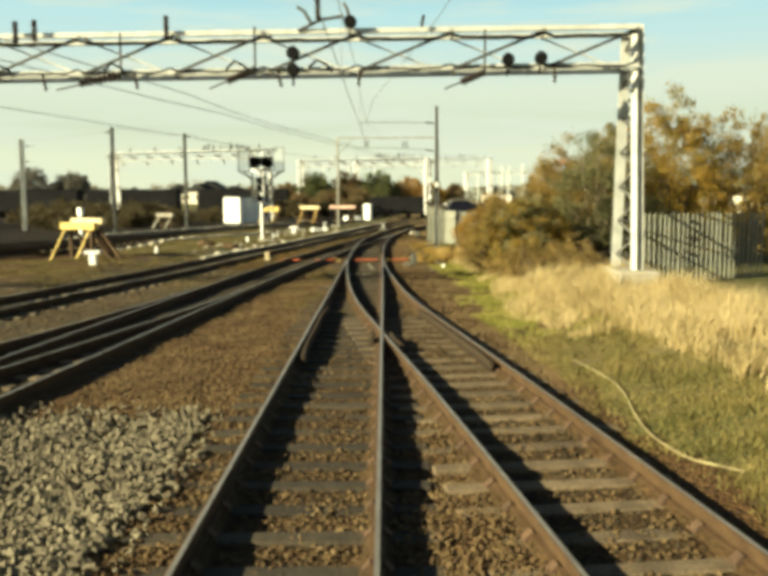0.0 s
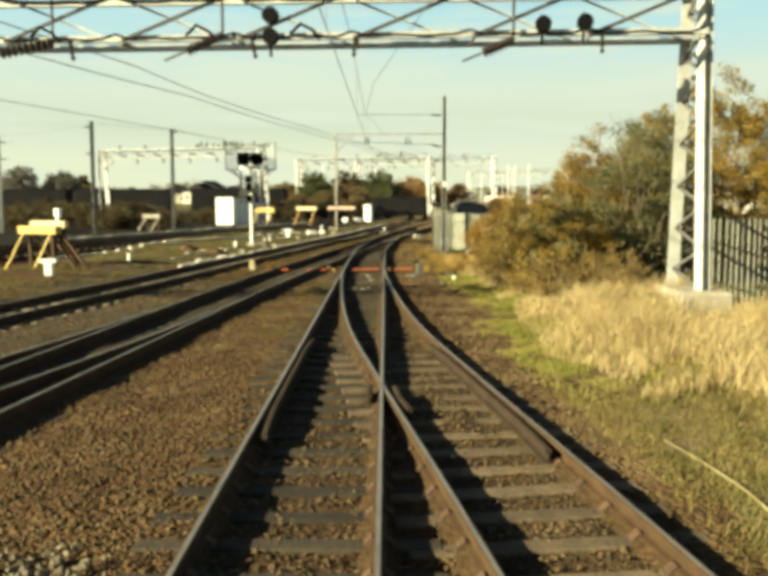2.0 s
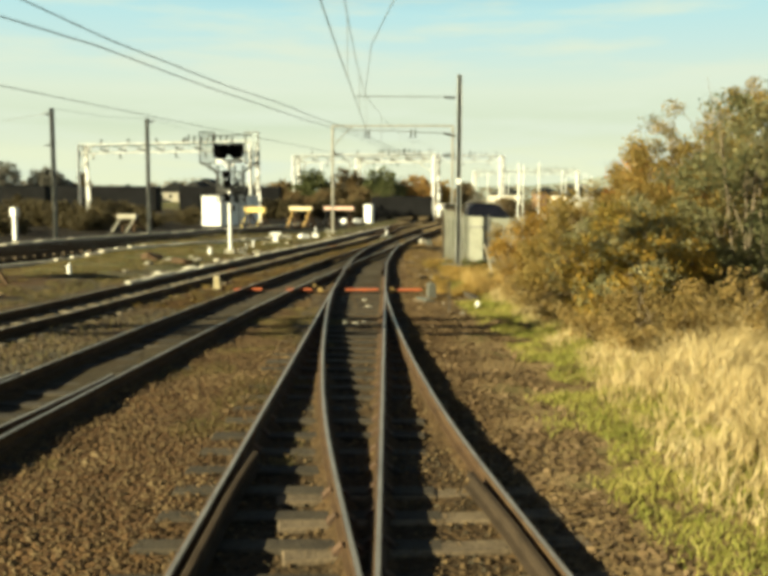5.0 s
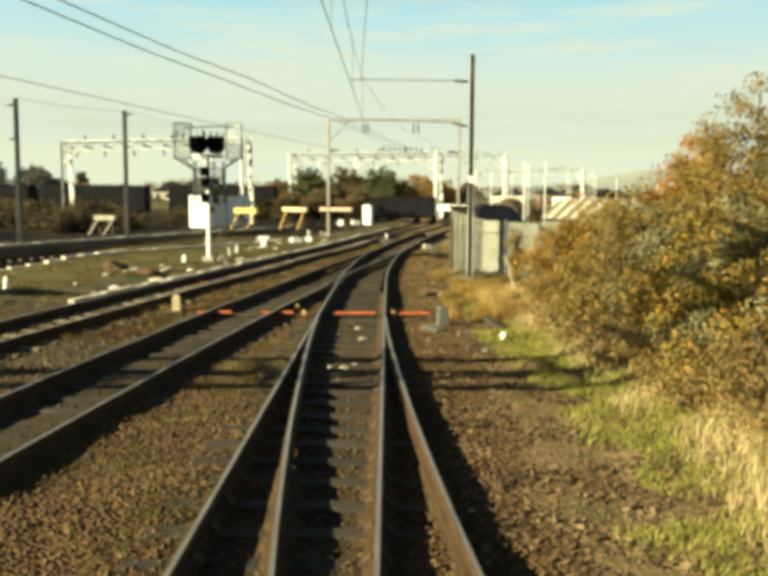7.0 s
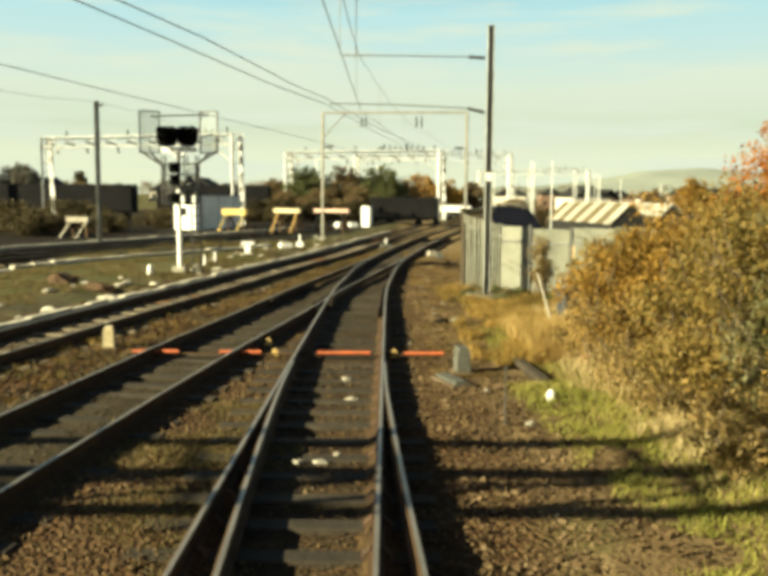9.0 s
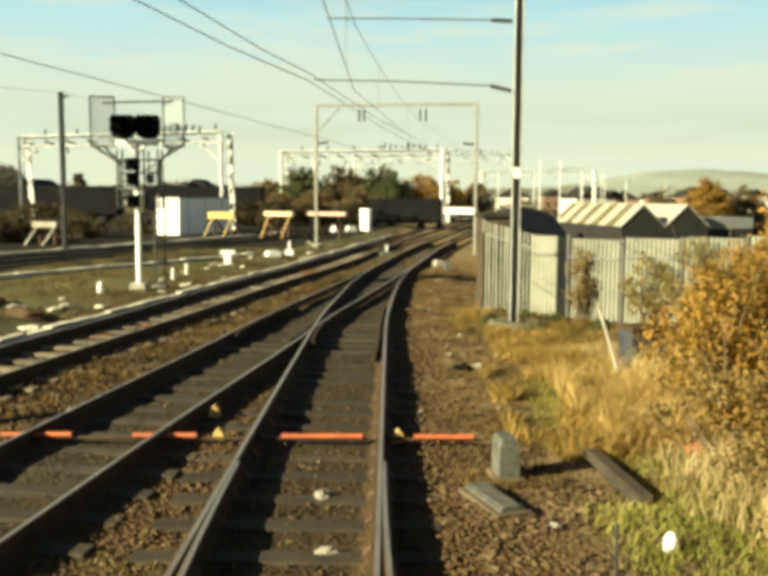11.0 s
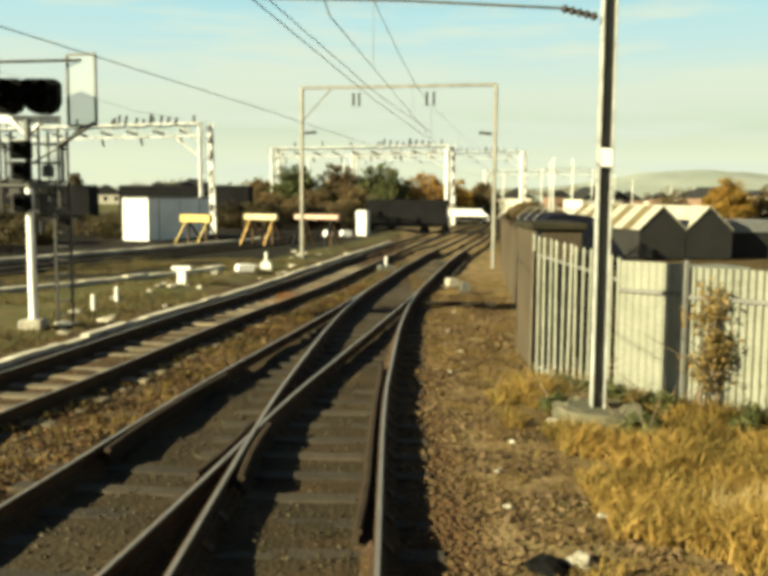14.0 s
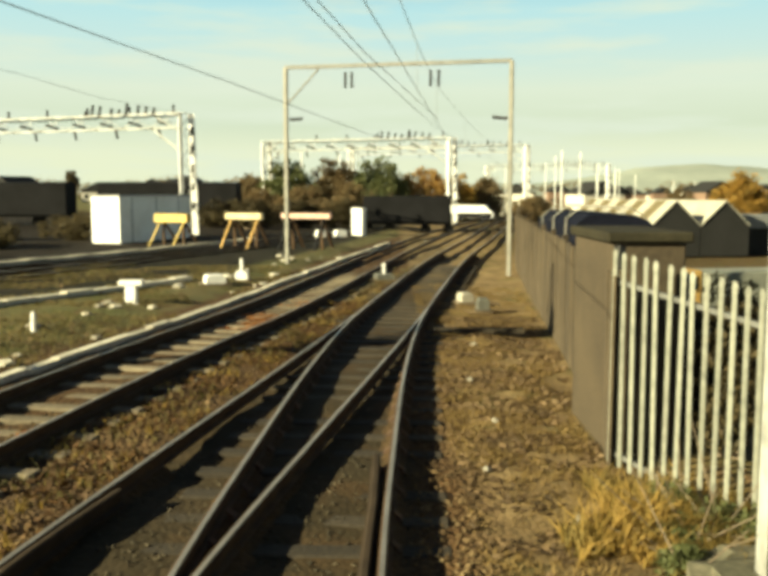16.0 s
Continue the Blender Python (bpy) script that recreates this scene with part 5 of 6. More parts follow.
def board_fence():
    """The brown boarded fence that follows the line."""
    f = thing("boarded_fence", (0, 0, 0), "weathered brown boarded fence following the line", "fence", "fences")
    bm = bmesh.new()
    box(bm, (0, 0, 1.06), (0.028, 0.19, 2.2))
    bmesh.ops.bevel(bm, geom=bm.edges[:], offset=0.006, segments=1, affect="EDGES")
    me = bpy.data.meshes.new("board")
    bm.to_mesh(me)
    bm.free()
    me.materials.append(M_BOARD)
    line = spline(FENCE[:6], 0.197)
    rnd = random.Random(5)
    for k, p in enumerate(line[:-1]):
        d = line[k + 1] - p
        ob = new("board", me)
        ob.matrix_basis = pose(p.x + rnd.uniform(-0.006, 0.006), p.y, -0.34 + rnd.uniform(-0.02, 0.02), 0, rnd.uniform(-0.5, 0.5), -math.degrees(math.atan2(d.x, d.y)))
        ob.parent = f
    for k in range(0, len(line) - 14, 14):
        a, b = line[k], line[k + 14]
        bm = bmesh.new()
        for z in (0.15, 1.55):
            beam(bm, (a.x + 0.05, a.y, z), (b.x + 0.05, b.y, z), 0.05, 0.09)
        part("fence_rail", bm, M_BOARD, f)
        bm = bmesh.new()
        box(bm, (a.x + 0.1, a.y, 0.75), (0.1, 0.1, 2.3))
        part("post", bm, M_BOARD, f)


board_fence()


# ---- plants ----
def leaf_cloud(rnd, centres, radii, per, size, droop=0.2):
    """Vertices and faces of many small leaves scattered in clumps."""
    n = len(centres)
    idx = np.repeat(np.arange(n), per)
    d = rnd.normal(0, 1, (len(idx), 3))
    d /= np.linalg.norm(d, axis=1, keepdims=True)
    p = centres[idx] + d * (radii[idx] * rnd.random(len(idx)) ** 0.45)[:, None] * (1, 1, 0.8)
    a = rnd.normal(0, 1, (len(idx), 3))
    a[:, 2] -= droop
    a /= np.linalg.norm(a, axis=1, keepdims=True)
    b = np.cross(a, rnd.normal(0, 1, (len(idx), 3)))
    b /= np.linalg.norm(b, axis=1, keepdims=True) + 1e-9
    s = (size * rnd.uniform(0.6, 1.4, len(idx)))[:, None]
    v = np.stack([p - a * s, p + b * s * 0.45, p + a * s, p - b * s * 0.45], 1).reshape(-1, 3)
    f = np.arange(len(v)).reshape(-1, 4)
    return v, f


def crown_spots(rnd, wide, deep, tall, low, n, bare=0.35):
    """Clump centres through an uneven crown, most of them near its skin."""
    lobes = [(rnd.uniform(-0.5, 0.5) * wide, rnd.uniform(-0.5, 0.5) * deep, rnd.uniform(0.45, 0.85)) for _ in range(6)]
    out = []
    while len(out) < n:
        d = rnd.normal(0, 1, 3)
        d /= np.linalg.norm(d)
        r = rnd.uniform(bare, 1.0) ** 0.5
        x, y, q = lobes[rnd.integers(len(lobes))] if rnd.random() < 0.6 else (0, 0, 1.0)
        px, py = x + d[0] * wide * q * r, y + d[1] * deep * q * r
        edge = min(1.0, math.hypot(px / (wide * 1.35), py / (deep * 1.35)))
        pz = low + (tall - low) * (0.5 + 0.5 * d[2] * r) * (1 - 0.55 * edge * edge) * rnd.uniform(0.82, 1.06)
        out.append((px, py, pz))
    return np.array(out)


def shrub(name, x, y, wide, deep, tall, leaf, label, category, clumps=90, per=110, size=0.05, low=0.1, seed=1, puff=0.36, stems=10, group="shrubs"):
    """A shrub or tree: forked stems and a crown of many small leaves."""
    rnd = np.random.default_rng(seed)
    z = ground_z(x, y)
    t = thing(name, (x, y, z), label, category, group)
    spots = crown_spots(rnd, wide, deep, tall, low, clumps)
    v, f = leaf_cloud(rnd, spots, rnd.uniform(0.6, 1.3, clumps) * puff, per, size)
    raw("crown", v.tolist(), f.tolist(), leaf, t)
    for k in range(stems):
        bm = bmesh.new()
        tip = spots[rnd.integers(clumps)]
        root = np.array([rnd.normal(0, 0.12 * wide), rnd.normal(0, 0.12 * deep), -0.1])
        mid = root * 0.6 + tip * 0.4 + rnd.normal(0, 0.12, 3)
        mid[2] = max(mid[2], 0.25 * tip[2])
        tube(bm, [root, mid, tip], 0.035 + 0.012 * tall * rnd.random(), 5, 0.008)
        for _ in range(3):
            tw = tip + rnd.normal(0, 1, 3) * (0.35, 0.35, 0.3) + (0, 0, 0.15)
            tube(bm, [mid * 0.4 + tip * 0.6, tw], 0.010, 4, 0.004)
        part("stem", bm, M_BARK, t)
    return t


L_CLIMB = leaf_material("rusty_climber_leaf", [(0.116, 0.094, 0.032), (0.232, 0.171, 0.053), (0.315, 0.259, 0.089), (0.348, 0.352, 0.158)])
BUSHES = [  # x, y, wide, deep, tall, leaf, seed
    (5.1, 31.0, 1.5, 1.9, 2.7, L_BUSH, 11), (4.7, 35.0, 1.5, 1.9, 2.7, L_OLIVE, 12), (4.7, 39.0, 1.5, 1.9, 2.6, L_GOLD, 13),
    (5.9, 42.4, 1.2, 1.5, 2.3, L_GOLD, 14), (6.3, 44.4, 1.3, 1.2, 2.4, L_GOLD, 15),
    (7.6, 31.5, 2.0, 2.0, 5.0, L_GREEN, 16), (7.2, 35.6, 2.0, 2.1, 4.8, L_OLIVE, 17), (7.0, 39.6, 1.9, 2.0, 3.2, L_OLIVE, 18),
    (7.5, 42.6, 1.7, 1.5, 3.0, L_GOLD, 19), (8.6, 43.6, 1.6, 1.3, 4.6, L_ORANGE, 20), (10.4, 33.5, 2.3, 2.4, 6.4, L_BUSH, 21),
    (10.0, 38.0, 2.2, 2.2, 6.4, L_OLIVE, 22), (10.2, 41.8, 1.7, 1.5, 4.4, L_ORANGE, 23), (13.4, 34.0, 2.4, 2.6, 6.0, L_OLIVE, 24), (16.5, 35.0, 2.6, 2.6, 5.4, L_BUSH, 25),
    (6.0, 33.2, 1.0, 1.0, 2.5, L_SILVER, 26), (5.9, 37.2, 1.0, 1.0, 2.4, L_SILVER, 27), (6.4, 34.6, 0.9, 1.0, 2.6, L_SILVER, 28), (5.6, 32.0, 0.9, 0.9, 2.3, L_SILVER, 29), (4.75, 30.5, 1.15, 1.25, 2.4, L_SILVER, 30), (4.5, 33.2, 0.7, 0.8, 2.3, L_SILVER, 37),
]
for x, y, w, d, h, leaf, seed in BUSHES:
    tone = {L_GREEN: "dull green", L_BUSH: "dark olive", L_OLIVE: "olive and golden brown", L_GOLD: "golden yellow", L_ORANGE: "bright orange", L_FAR: "brown", L_SILVER: "pale silvery"}[leaf]
    shrub("shrub", x, y, w, d, h, leaf, f"dense autumn shrub with {tone} leaves on the verge", "shrub", clumps=int((26 * w * d + 14 * h) * (1.35 if h > 4 else 1.1)), per=140, size=0.043, seed=seed, stems=24)

# brambles and dead stalks at the foot of the bushes
for x, y, w, h, seed in ((4.2, 29.6, 0.9, 1.1, 81), (3.9, 32.6, 0.9, 1.2, 82), (3.75, 35.6, 0.9, 1.3, 83), (3.7, 38.4, 0.85, 1.3, 84), (4.4, 40.8, 0.8, 1.2, 85), (4.6, 28.2, 0.9, 1.0, 87), (5.8, 28.4, 1.0, 1.4, 88)):
    shrub("bramble", x, y, w, w * 1.5, h, L_BRAMBLE, "low bramble with dry golden-brown leaves", "bramble", clumps=60, per=90, size=0.035, seed=seed, puff=0.26, low=0.0, stems=5, group="brambles")

# climbers and saplings against the fence
for x, y, w, d, h, leaf, seed in ((4.42, 49.6, 0.26, 0.14, 2.05, L_BRAMBLE, 31), (5.6, 48.5, 0.55, 0.25, 1.9, L_CLIMB, 35), (6.5, 47.75, 0.8, 0.35, 2.3, L_CLIMB, 32), (7.8, 46.7, 0.9, 0.4, 2.4, L_CLIMB, 33), (6.7, 46.9, 0.9, 0.6, 1.6, L_GOLD, 34), (9.0, 45.8, 0.9, 0.4, 2.4, L_CLIMB, 36)):
    shrub("climbing_shrub", x, y, w, d, h, leaf, "yellowing climber growing against the fence", "shrub", clumps=int(14 + 34 * w), per=46, size=0.042, seed=seed, puff=0.24, stems=6, low=0.5)


# dark bushes added behind the fence corner so the gaps between pales turn dark
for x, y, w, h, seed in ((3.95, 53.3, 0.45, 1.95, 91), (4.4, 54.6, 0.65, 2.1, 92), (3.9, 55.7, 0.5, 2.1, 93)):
    shrub("gap_bush", x, y, w, w * 1.3, h, L_SCRUB, "dark bush added behind the fence corner to darken its gaps", "shrub", clumps=60, per=70, size=0.06, seed=seed, puff=0.26, low=0.0, stems=5)


# trees behind the junction, and scrub among the sidings
for x, y, w, d, h, leaf, seed, tone in (
        (-15, 141, 3.0, 3, 4.8, L_FAR, 41, "brown"), (-10.5, 140, 3.4, 3, 6.3, L_MOSS, 42, "dull green"), (-5.5, 142, 3.4, 3, 6.6, L_FAR, 43, "brown"),
        (-1, 141, 3.0, 3, 6.8, L_MOSS, 44, "dull green"), (3.9, 143, 2.9, 3, 6.0, L_AMBER, 45, "amber"), (7.6, 146, 2.3, 2.5, 5.2, L_GOLD, 46, "golden"),
        (11.5, 150, 3.0, 2.5, 4.8, L_FAR, 47, "brown"), (-19.5, 146, 2.6, 2.6, 4.0, L_GREEN, 48, "dull green"), (46.5, 162, 4.2, 3.5, 10.6, L_GOLD, 49, "golden"), (54, 168, 4, 3.5, 9.6, L_FAR, 50, "brown"),
        (-53, 154, 3.6, 3, 7.4, L_TWIG, 51, "bare grey"), (-59, 152, 3.6, 3, 7.8, L_TWIG, 52, "bare grey"), (-8.0, 128, 3, 2.4, 3.6, L_FAR, 53, "brown"), (-3.2, 124, 2.6, 2, 3.2, L_FAR, 54, "brown"),
        (-13, 130, 3, 2.4, 3.4, L_FAR, 55, "brown"), (-21, 190, 3, 2, 5.0, L_GREEN, 57, "dull green"), (20, 170, 3, 3, 4.0, L_FAR, 58, "brown"), (31, 210, 4, 3, 6.0, L_FAR, 59, "brown"), (63, 240, 5, 4, 9.0, L_FAR, 60, "brown"), (80, 260, 5, 4, 9.0, L_GOLD, 61, "golden")):
    shrub("tree", x, y, w, d, h, leaf, f"autumn tree with {tone} crown behind the sidings", "tree", clumps=int(9 * w * h), per=60, size=0.17, seed=seed, puff=0.75, low=0.4, group="trees")
shrub("tree", -297, 900, 6.0, 6.0, 27.5, L_SCRUB, "single tall dark tree on the skyline", "tree", clumps=70, per=60, size=0.9, seed=56, puff=2.6, low=0.3, group="trees")
for k, (x, y, w, h) in enumerate(((-24, 84, 2.0, 2.0), (-27.5, 88, 2.4, 2.4), (-31, 92, 2.4, 2.3), (-35, 90, 2.6, 2.2), (-21.5, 90, 1.8, 1.9), (-18.5, 97, 1.8, 1.8), (-39, 84, 2.4, 2.2), (-26, 74, 1.8, 1.4), (-33.5, 70, 2.0, 1.8), (-38, 66, 2.0, 1.8), (-10.6, 114, 2.0, 2.4), (-7.0, 116, 2.0, 2.6), (-3.6, 116, 1.8, 2.6), (-13.5, 117, 2.2, 2.6), (-25.5, 96, 2.4, 2.5), (-22.5, 82, 1.8, 1.7), (-29, 79, 2.2, 2.0), (-34, 97, 2.6, 2.6), (-42, 92, 2.8, 2.6), (-20.2, 88.5, 1.6, 1.8), (-37, 77, 2.2, 1.9))):
    shrub("scrub_bush", x, y, w, w * 0.8, h, L_SCRUB, "low dark brown scrub beside the sidings", "shrub", clumps=int(14 * w * h), per=60, size=0.11, seed=70 + k, puff=0.5, low=0.05, group="scrub")


def blades(name, n, spot, mat, label, tall, wide, lean=0.35, seed=1):
    """Single blades of grass, bent, in one mesh."""
    rnd = np.random.default_rng(seed)
    verts, faces, k = [], [], 0
    while k < n:
        x, y, f = spot(rnd)
        if x is None:
            continue
        z = ground_z(x, y) - 0.01
        h = f * rnd.uniform(*tall)
        a = rnd.uniform(0, 6.28)
        w = rnd.uniform(*wide)
        c, s = math.cos(a) * w, math.sin(a) * w
        q, r = rnd.normal(0, lean, 2) * h
        q += 0.12 * h
        verts += [(x - c, y - s, z), (x + c, y + s, z), (x + q * 0.35 + c * 0.7, y + r * 0.35 + s * 0.7, z + h * 0.62), (x + q * 0.35 - c * 0.7, y + r * 0.35 - s * 0.7, z + h * 0.62), (x + q, y + r, z + h)]
        faces += [(5 * k, 5 * k + 1, 5 * k + 2, 5 * k + 3), (5 * k + 3, 5 * k + 2, 5 * k + 4)]
        k += 1
    return tagged(raw(name, verts, faces, mat), label, "grass", kind="stuff")


def tuft_noise(x, y, s=0.9, seed=0.0):
    return noise.noise((x * s, y * s, seed))


def straw_spot(rnd):
    y = rnd.uniform(8, 46)
    lo = line_x(EDGE, y) + 0.75 + 0.4 * tuft_noise(0, y, 0.35, 7.0)
    x = lo + (rnd.random() ** 0.9) * 4.6
    g = tuft_noise(x, y, 0.8, 2.0)
    if 5.7 < x < 8.0 and 22.2 < y < 25.4 and rnd.random() < 0.75:
        return None, 0, 0
    if g < -0.3 or y < 17 and x < 4.6 + 0.7 * g + 0.12 * (15 - y) or 29 < y < 47 and x > 5.6:
        return None, 0, 0
    return x + rnd.normal(0, 0.05), y, (0.8 + 0.7 * g) * (0.35 + 0.65 * min(1, (x - lo) / 1.3))


def green_spot(rnd):
    y = 6 + 38 * rnd.random() ** 1.15
    x = line_x(EDGE, y) - 0.3 + 2.4 * rnd.random()
    if tuft_noise(x, y, 0.7, 5.0) < -0.34 or x < line_x(EDGE, y) + 0.7 * tuft_noise(x, y, 0.9, 8.0) - 0.5 * rnd.random() ** 2:
        return None, 0, 0
    return x, y, 0.7 + 0.6 * tuft_noise(x, y, 1.5, 1.0)


def far_green(rnd):
    x, y, f = green_spot(rnd)
    return (x, y, f) if x is not None and y > 17 + 4 * rnd.random() else (None, 0, 0)


def near_green(rnd):
    x, y, f = green_spot(rnd)
    return (x, y, f) if x is not None and y < 18 and rnd.random() < 0.7 else (None, 0, 0)


def weed_spot(rnd):
    y = rnd.uniform(39, 52)
    x = 1.5 + 4.6 * rnd.random() ** 0.9
    f = 2.46 + (52.8 - y) * 0.62
    g = tuft_noise(x, y, 1.1, 3.0)
    if g < 0.15 - 0.22 * (x > 2.2) - 0.14 * (x > 3.0) - 0.34 * (y > 45.5 and x > 2.0) or x > f + 0.2:
        return None, 0, 0
    return x, y, 0.75 + 1.2 * max(0, g)


def thin_spot(rnd):
    y = 38 + 34 * rnd.random() ** 1.4
    x = 0.75 + rnd.random() * (line_x(FENCE, y) - 0.9 if y > 52.8 else 2.6)
    if tuft_noise(x, y, 1.6, 9.0) < -0.1:
        return None, 0, 0
    return x, y, 0.7 + 0.5 * tuft_noise(x, y, 0.8, 2.5)


def stalk_spot(rnd):
    y = rnd.uniform(38.8, 43.5)
    x = 2.5 + 2.0 * rnd.random()
    g = tuft_noise(x, y, 1.2, 6.0)
    if g < -0.05:
        return None, 0, 0
    return x, y, 0.6 + 0.8 * g


def left_spot(rnd):
    y = rnd.uniform(28, 78)
    c = line_x(CLINE, y)
    x = c - 2.1 - 9 * rnd.random()
    if rnd.random() < 0.06:
        x = c + 1.0 + rnd.random() * max(0.0, line_x(B_PLAN, y) - c - 2.2)
    if tuft_noise(x, y, 0.5, 4.0) < -0.12:
        return None, 0, 0
    return x, y, 0.8


def tuft_spot(rnd):
    y = 36 + 34 * rnd.random() ** 1.2
    c, b = line_x(CLINE, y) + 0.9, line_x(B_PLAN, y) - 0.9
    x = c + rnd.random() * (b - c)
    g = tuft_noise(x, y, 2.2, 17.0)
    if b < c + 0.1 or g < 0.12:
        return None, 0, 0
    return x, y, 0.7 + g


def moss_spot(rnd):
    y = rnd.uniform(22, 37)
    a, b = line_x(B_PLAN, y) + 0.95, -1.0
    x = a + rnd.random() * (b - a)
    g = tuft_noise(x, y, 0.7, 41.0)
    if b < a + 0.1 or g < 0.05 + 0.15 * (y < 26):
        return None, 0, 0
    return x, y, 0.5 + 0.8 * g


def golden_spot(rnd):
    y = rnd.uniform(41.5, 51.4)
    f = 2.46 + (52.8 - y) * 0.70
    x = f - 0.05 - 1.75 * rnd.random() ** 1.2
    g = tuft_noise(x, y, 1.7, 21.0)
    if x < 1.9 or g < 0.06:
        return None, 0, 0
    return x, y, (0.6 + 1.1 * g) * (0.75 if y > 48.5 else 1.0)


L_TUFT = leaf_material("golden_tuft_blade", [(0.052, 0.039, 0.012), (0.130, 0.094, 0.026), (0.233, 0.151, 0.037), (0.310, 0.215, 0.064)])
blades("dry_grass", 46000, straw_spot, L_STRAW, "tall pale dry grass on the verge", (0.25, 0.72), (0.004, 0.010), 0.45, seed=3)
blades("mixed_grass", 9000, straw_spot, L_ROUGH, "green and brown blades among the tall dry grass", (0.18, 0.5), (0.005, 0.012), 0.5, seed=19)
blades("green_grass", 40000, far_green, L_GRASS, "short green grass at the track side", (0.06, 0.17), (0.005, 0.011), 0.6, seed=4)
blades("rough_grass", 20000, near_green, L_ROUGH, "patchy rough grass beside the rails", (0.05, 0.16), (0.005, 0.011), 0.7, seed=14)
blades("rough_weeds", 44000, weed_spot, L_WEED, "yellowing weeds below the fence", (0.08, 0.30), (0.006, 0.013), 0.7, seed=5)
blades("strip_tufts", 2200, tuft_spot, L_TUFT, "small yellow weed tufts between the lines", (0.05, 0.15), (0.007, 0.015), 0.8, seed=16)
blades("track_grass", 9000, moss_spot, L_DULLGRASS, "patches of low mossy grass between the lines", (0.03, 0.09), (0.005, 0.011), 0.9, seed=18)
blades("golden_tufts", 15000, golden_spot, L_TUFT, "tall golden grass tufts below the fence", (0.18, 0.50), (0.006, 0.014), 0.6, seed=17)
blades("siding_grass", 31000, left_spot, L_DULLGRASS, "thin grass between the lines", (0.06, 0.16), (0.008, 0.018), 0.6, seed=6)
blades("tall_stalks", 10000, stalk_spot, L_STALK, "upright golden dead stalks beside the ballast", (0.35, 0.8), (0.004, 0.011), 0.28, seed=9)
blades("dead_turf", 36000, thin_spot, L_TURF, "thin trampled dead grass beside the line", (0.03, 0.11), (0.005, 0.011), 0.9, seed=10)


def litter_spot(rnd):
    y = 17 + 48 * rnd.random() ** 1.1
    x = 0.75 + rnd.random() * (line_x(FENCE, y) - 0.8 if y > 52.8 else 3.2)
    if tuft_noise(x, y, 1.3, 12.0) < -0.15 or y < 34 and x < line_x(R_PLAN, y) + 0.9:
        return None, 0, 0
    return x, y, 0


def rust_spot(rnd):
    y = rnd.uniform(46, 76)
    x = line_x(CLINE, y) + rnd.uniform(-0.62, 0.62)
    if tuft_noise(x, y, 0.6, 33.0) < (0.1 if 62 < y < 68 else 0.3):
        return None, 0, 0
    return x, y, 0


def strip_spot(rnd):
    y = 36 + 38 * rnd.random() ** 1.3
    c, b = line_x(CLINE, y) + 0.9, line_x(B_PLAN, y) - 0.85
    x = c + rnd.random() * (b - c)
    if b < c + 0.1 or tuft_noise(x, y, 1.0, 14.0) < -0.25:
        return None, 0, 0
    return x, y, 0


def fallen_leaves(n, spot, mat, label, size, seed):
    """Dead leaves lying about flat, in one mesh."""
    rnd = np.random.default_rng(seed)
    verts, k = [], 0
    while k < n:
        x, y, _ = spot(rnd)
        if x is None:
            continue
        z = ground_z(x, y) + 0.012
        a, w = rnd.uniform(0, 6.28), rnd.uniform(*size)
        c, q = math.cos(a) * w, math.sin(a) * w
        t = rnd.normal(0, 0.35, 2) * w
        verts += [(x - c, y - q, z), (x + q * 0.6, y - c * 0.6, z + t[0]), (x + c, y + q, z + abs(t[1])), (x - q * 0.6, y + c * 0.6, z - t[0])]
        k += 1
    ob = raw("fallen_leaves", verts, [(4 * k, 4 * k + 1, 4 * k + 2, 4 * k + 3) for k in range(n)], mat)
    return tagged(ob, label, "fallen leaves", kind="stuff")


L_RUST = leaf_material("rusty_orange_leaf", [(0.10, 0.042, 0.014), (0.21, 0.085, 0.025), (0.31, 0.13, 0.04)], through_light=0.2)
L_DRIFT = leaf_material("orange_brown_dead_leaf", [(0.023, 0.012, 0.005), (0.057, 0.030, 0.011), (0.109, 0.057, 0.019), (0.167, 0.103, 0.044)], through_light=0.2)
L_LITTER = leaf_material("dead_leaf", [(0.041, 0.029, 0.017), (0.085, 0.056, 0.029), (0.162, 0.106, 0.053), (0.264, 0.191, 0.111)], through_light=0.2)
fallen_leaves(30000, litter_spot, L_LITTER, "brown and tan fallen leaves on the bare earth", (0.018, 0.055), 21)
fallen_leaves(9000, left_spot, L_LITTER, "dull brown fallen leaves in the thin siding grass", (0.025, 0.07), 23)
fallen_leaves(1500, rust_spot, L_RUST, "rusty orange leaves drifted between the rails of the outer line", (0.025, 0.06), 24)
fallen_leaves(15000, strip_spot, L_DRIFT, "orange-brown fallen leaves drifted between the lines", (0.018, 0.055), 22)

for x, y, w, h, seed in ((2.72, 51.3, 0.22, 0.34, 95), (3.25, 50.35, 0.26, 0.42, 96), (3.75, 49.75, 0.3, 0.45, 97), (4.7, 49.0, 0.32, 0.4, 98), (2.35, 49.8, 0.2, 0.22, 99), (3.2, 48.6, 0.3, 0.3, 100), (2.95, 50.75, 0.26, 0.32, 101), (2.55, 50.6, 0.22, 0.2, 102)):
    shrub("nettle_clump", x, y, w, w, h, L_MOSS, "low green nettle clump at the foot of the fence", "weed", clumps=26, per=60, size=0.032, seed=seed, puff=0.13, low=0.0, stems=4, group="nettle clumps")


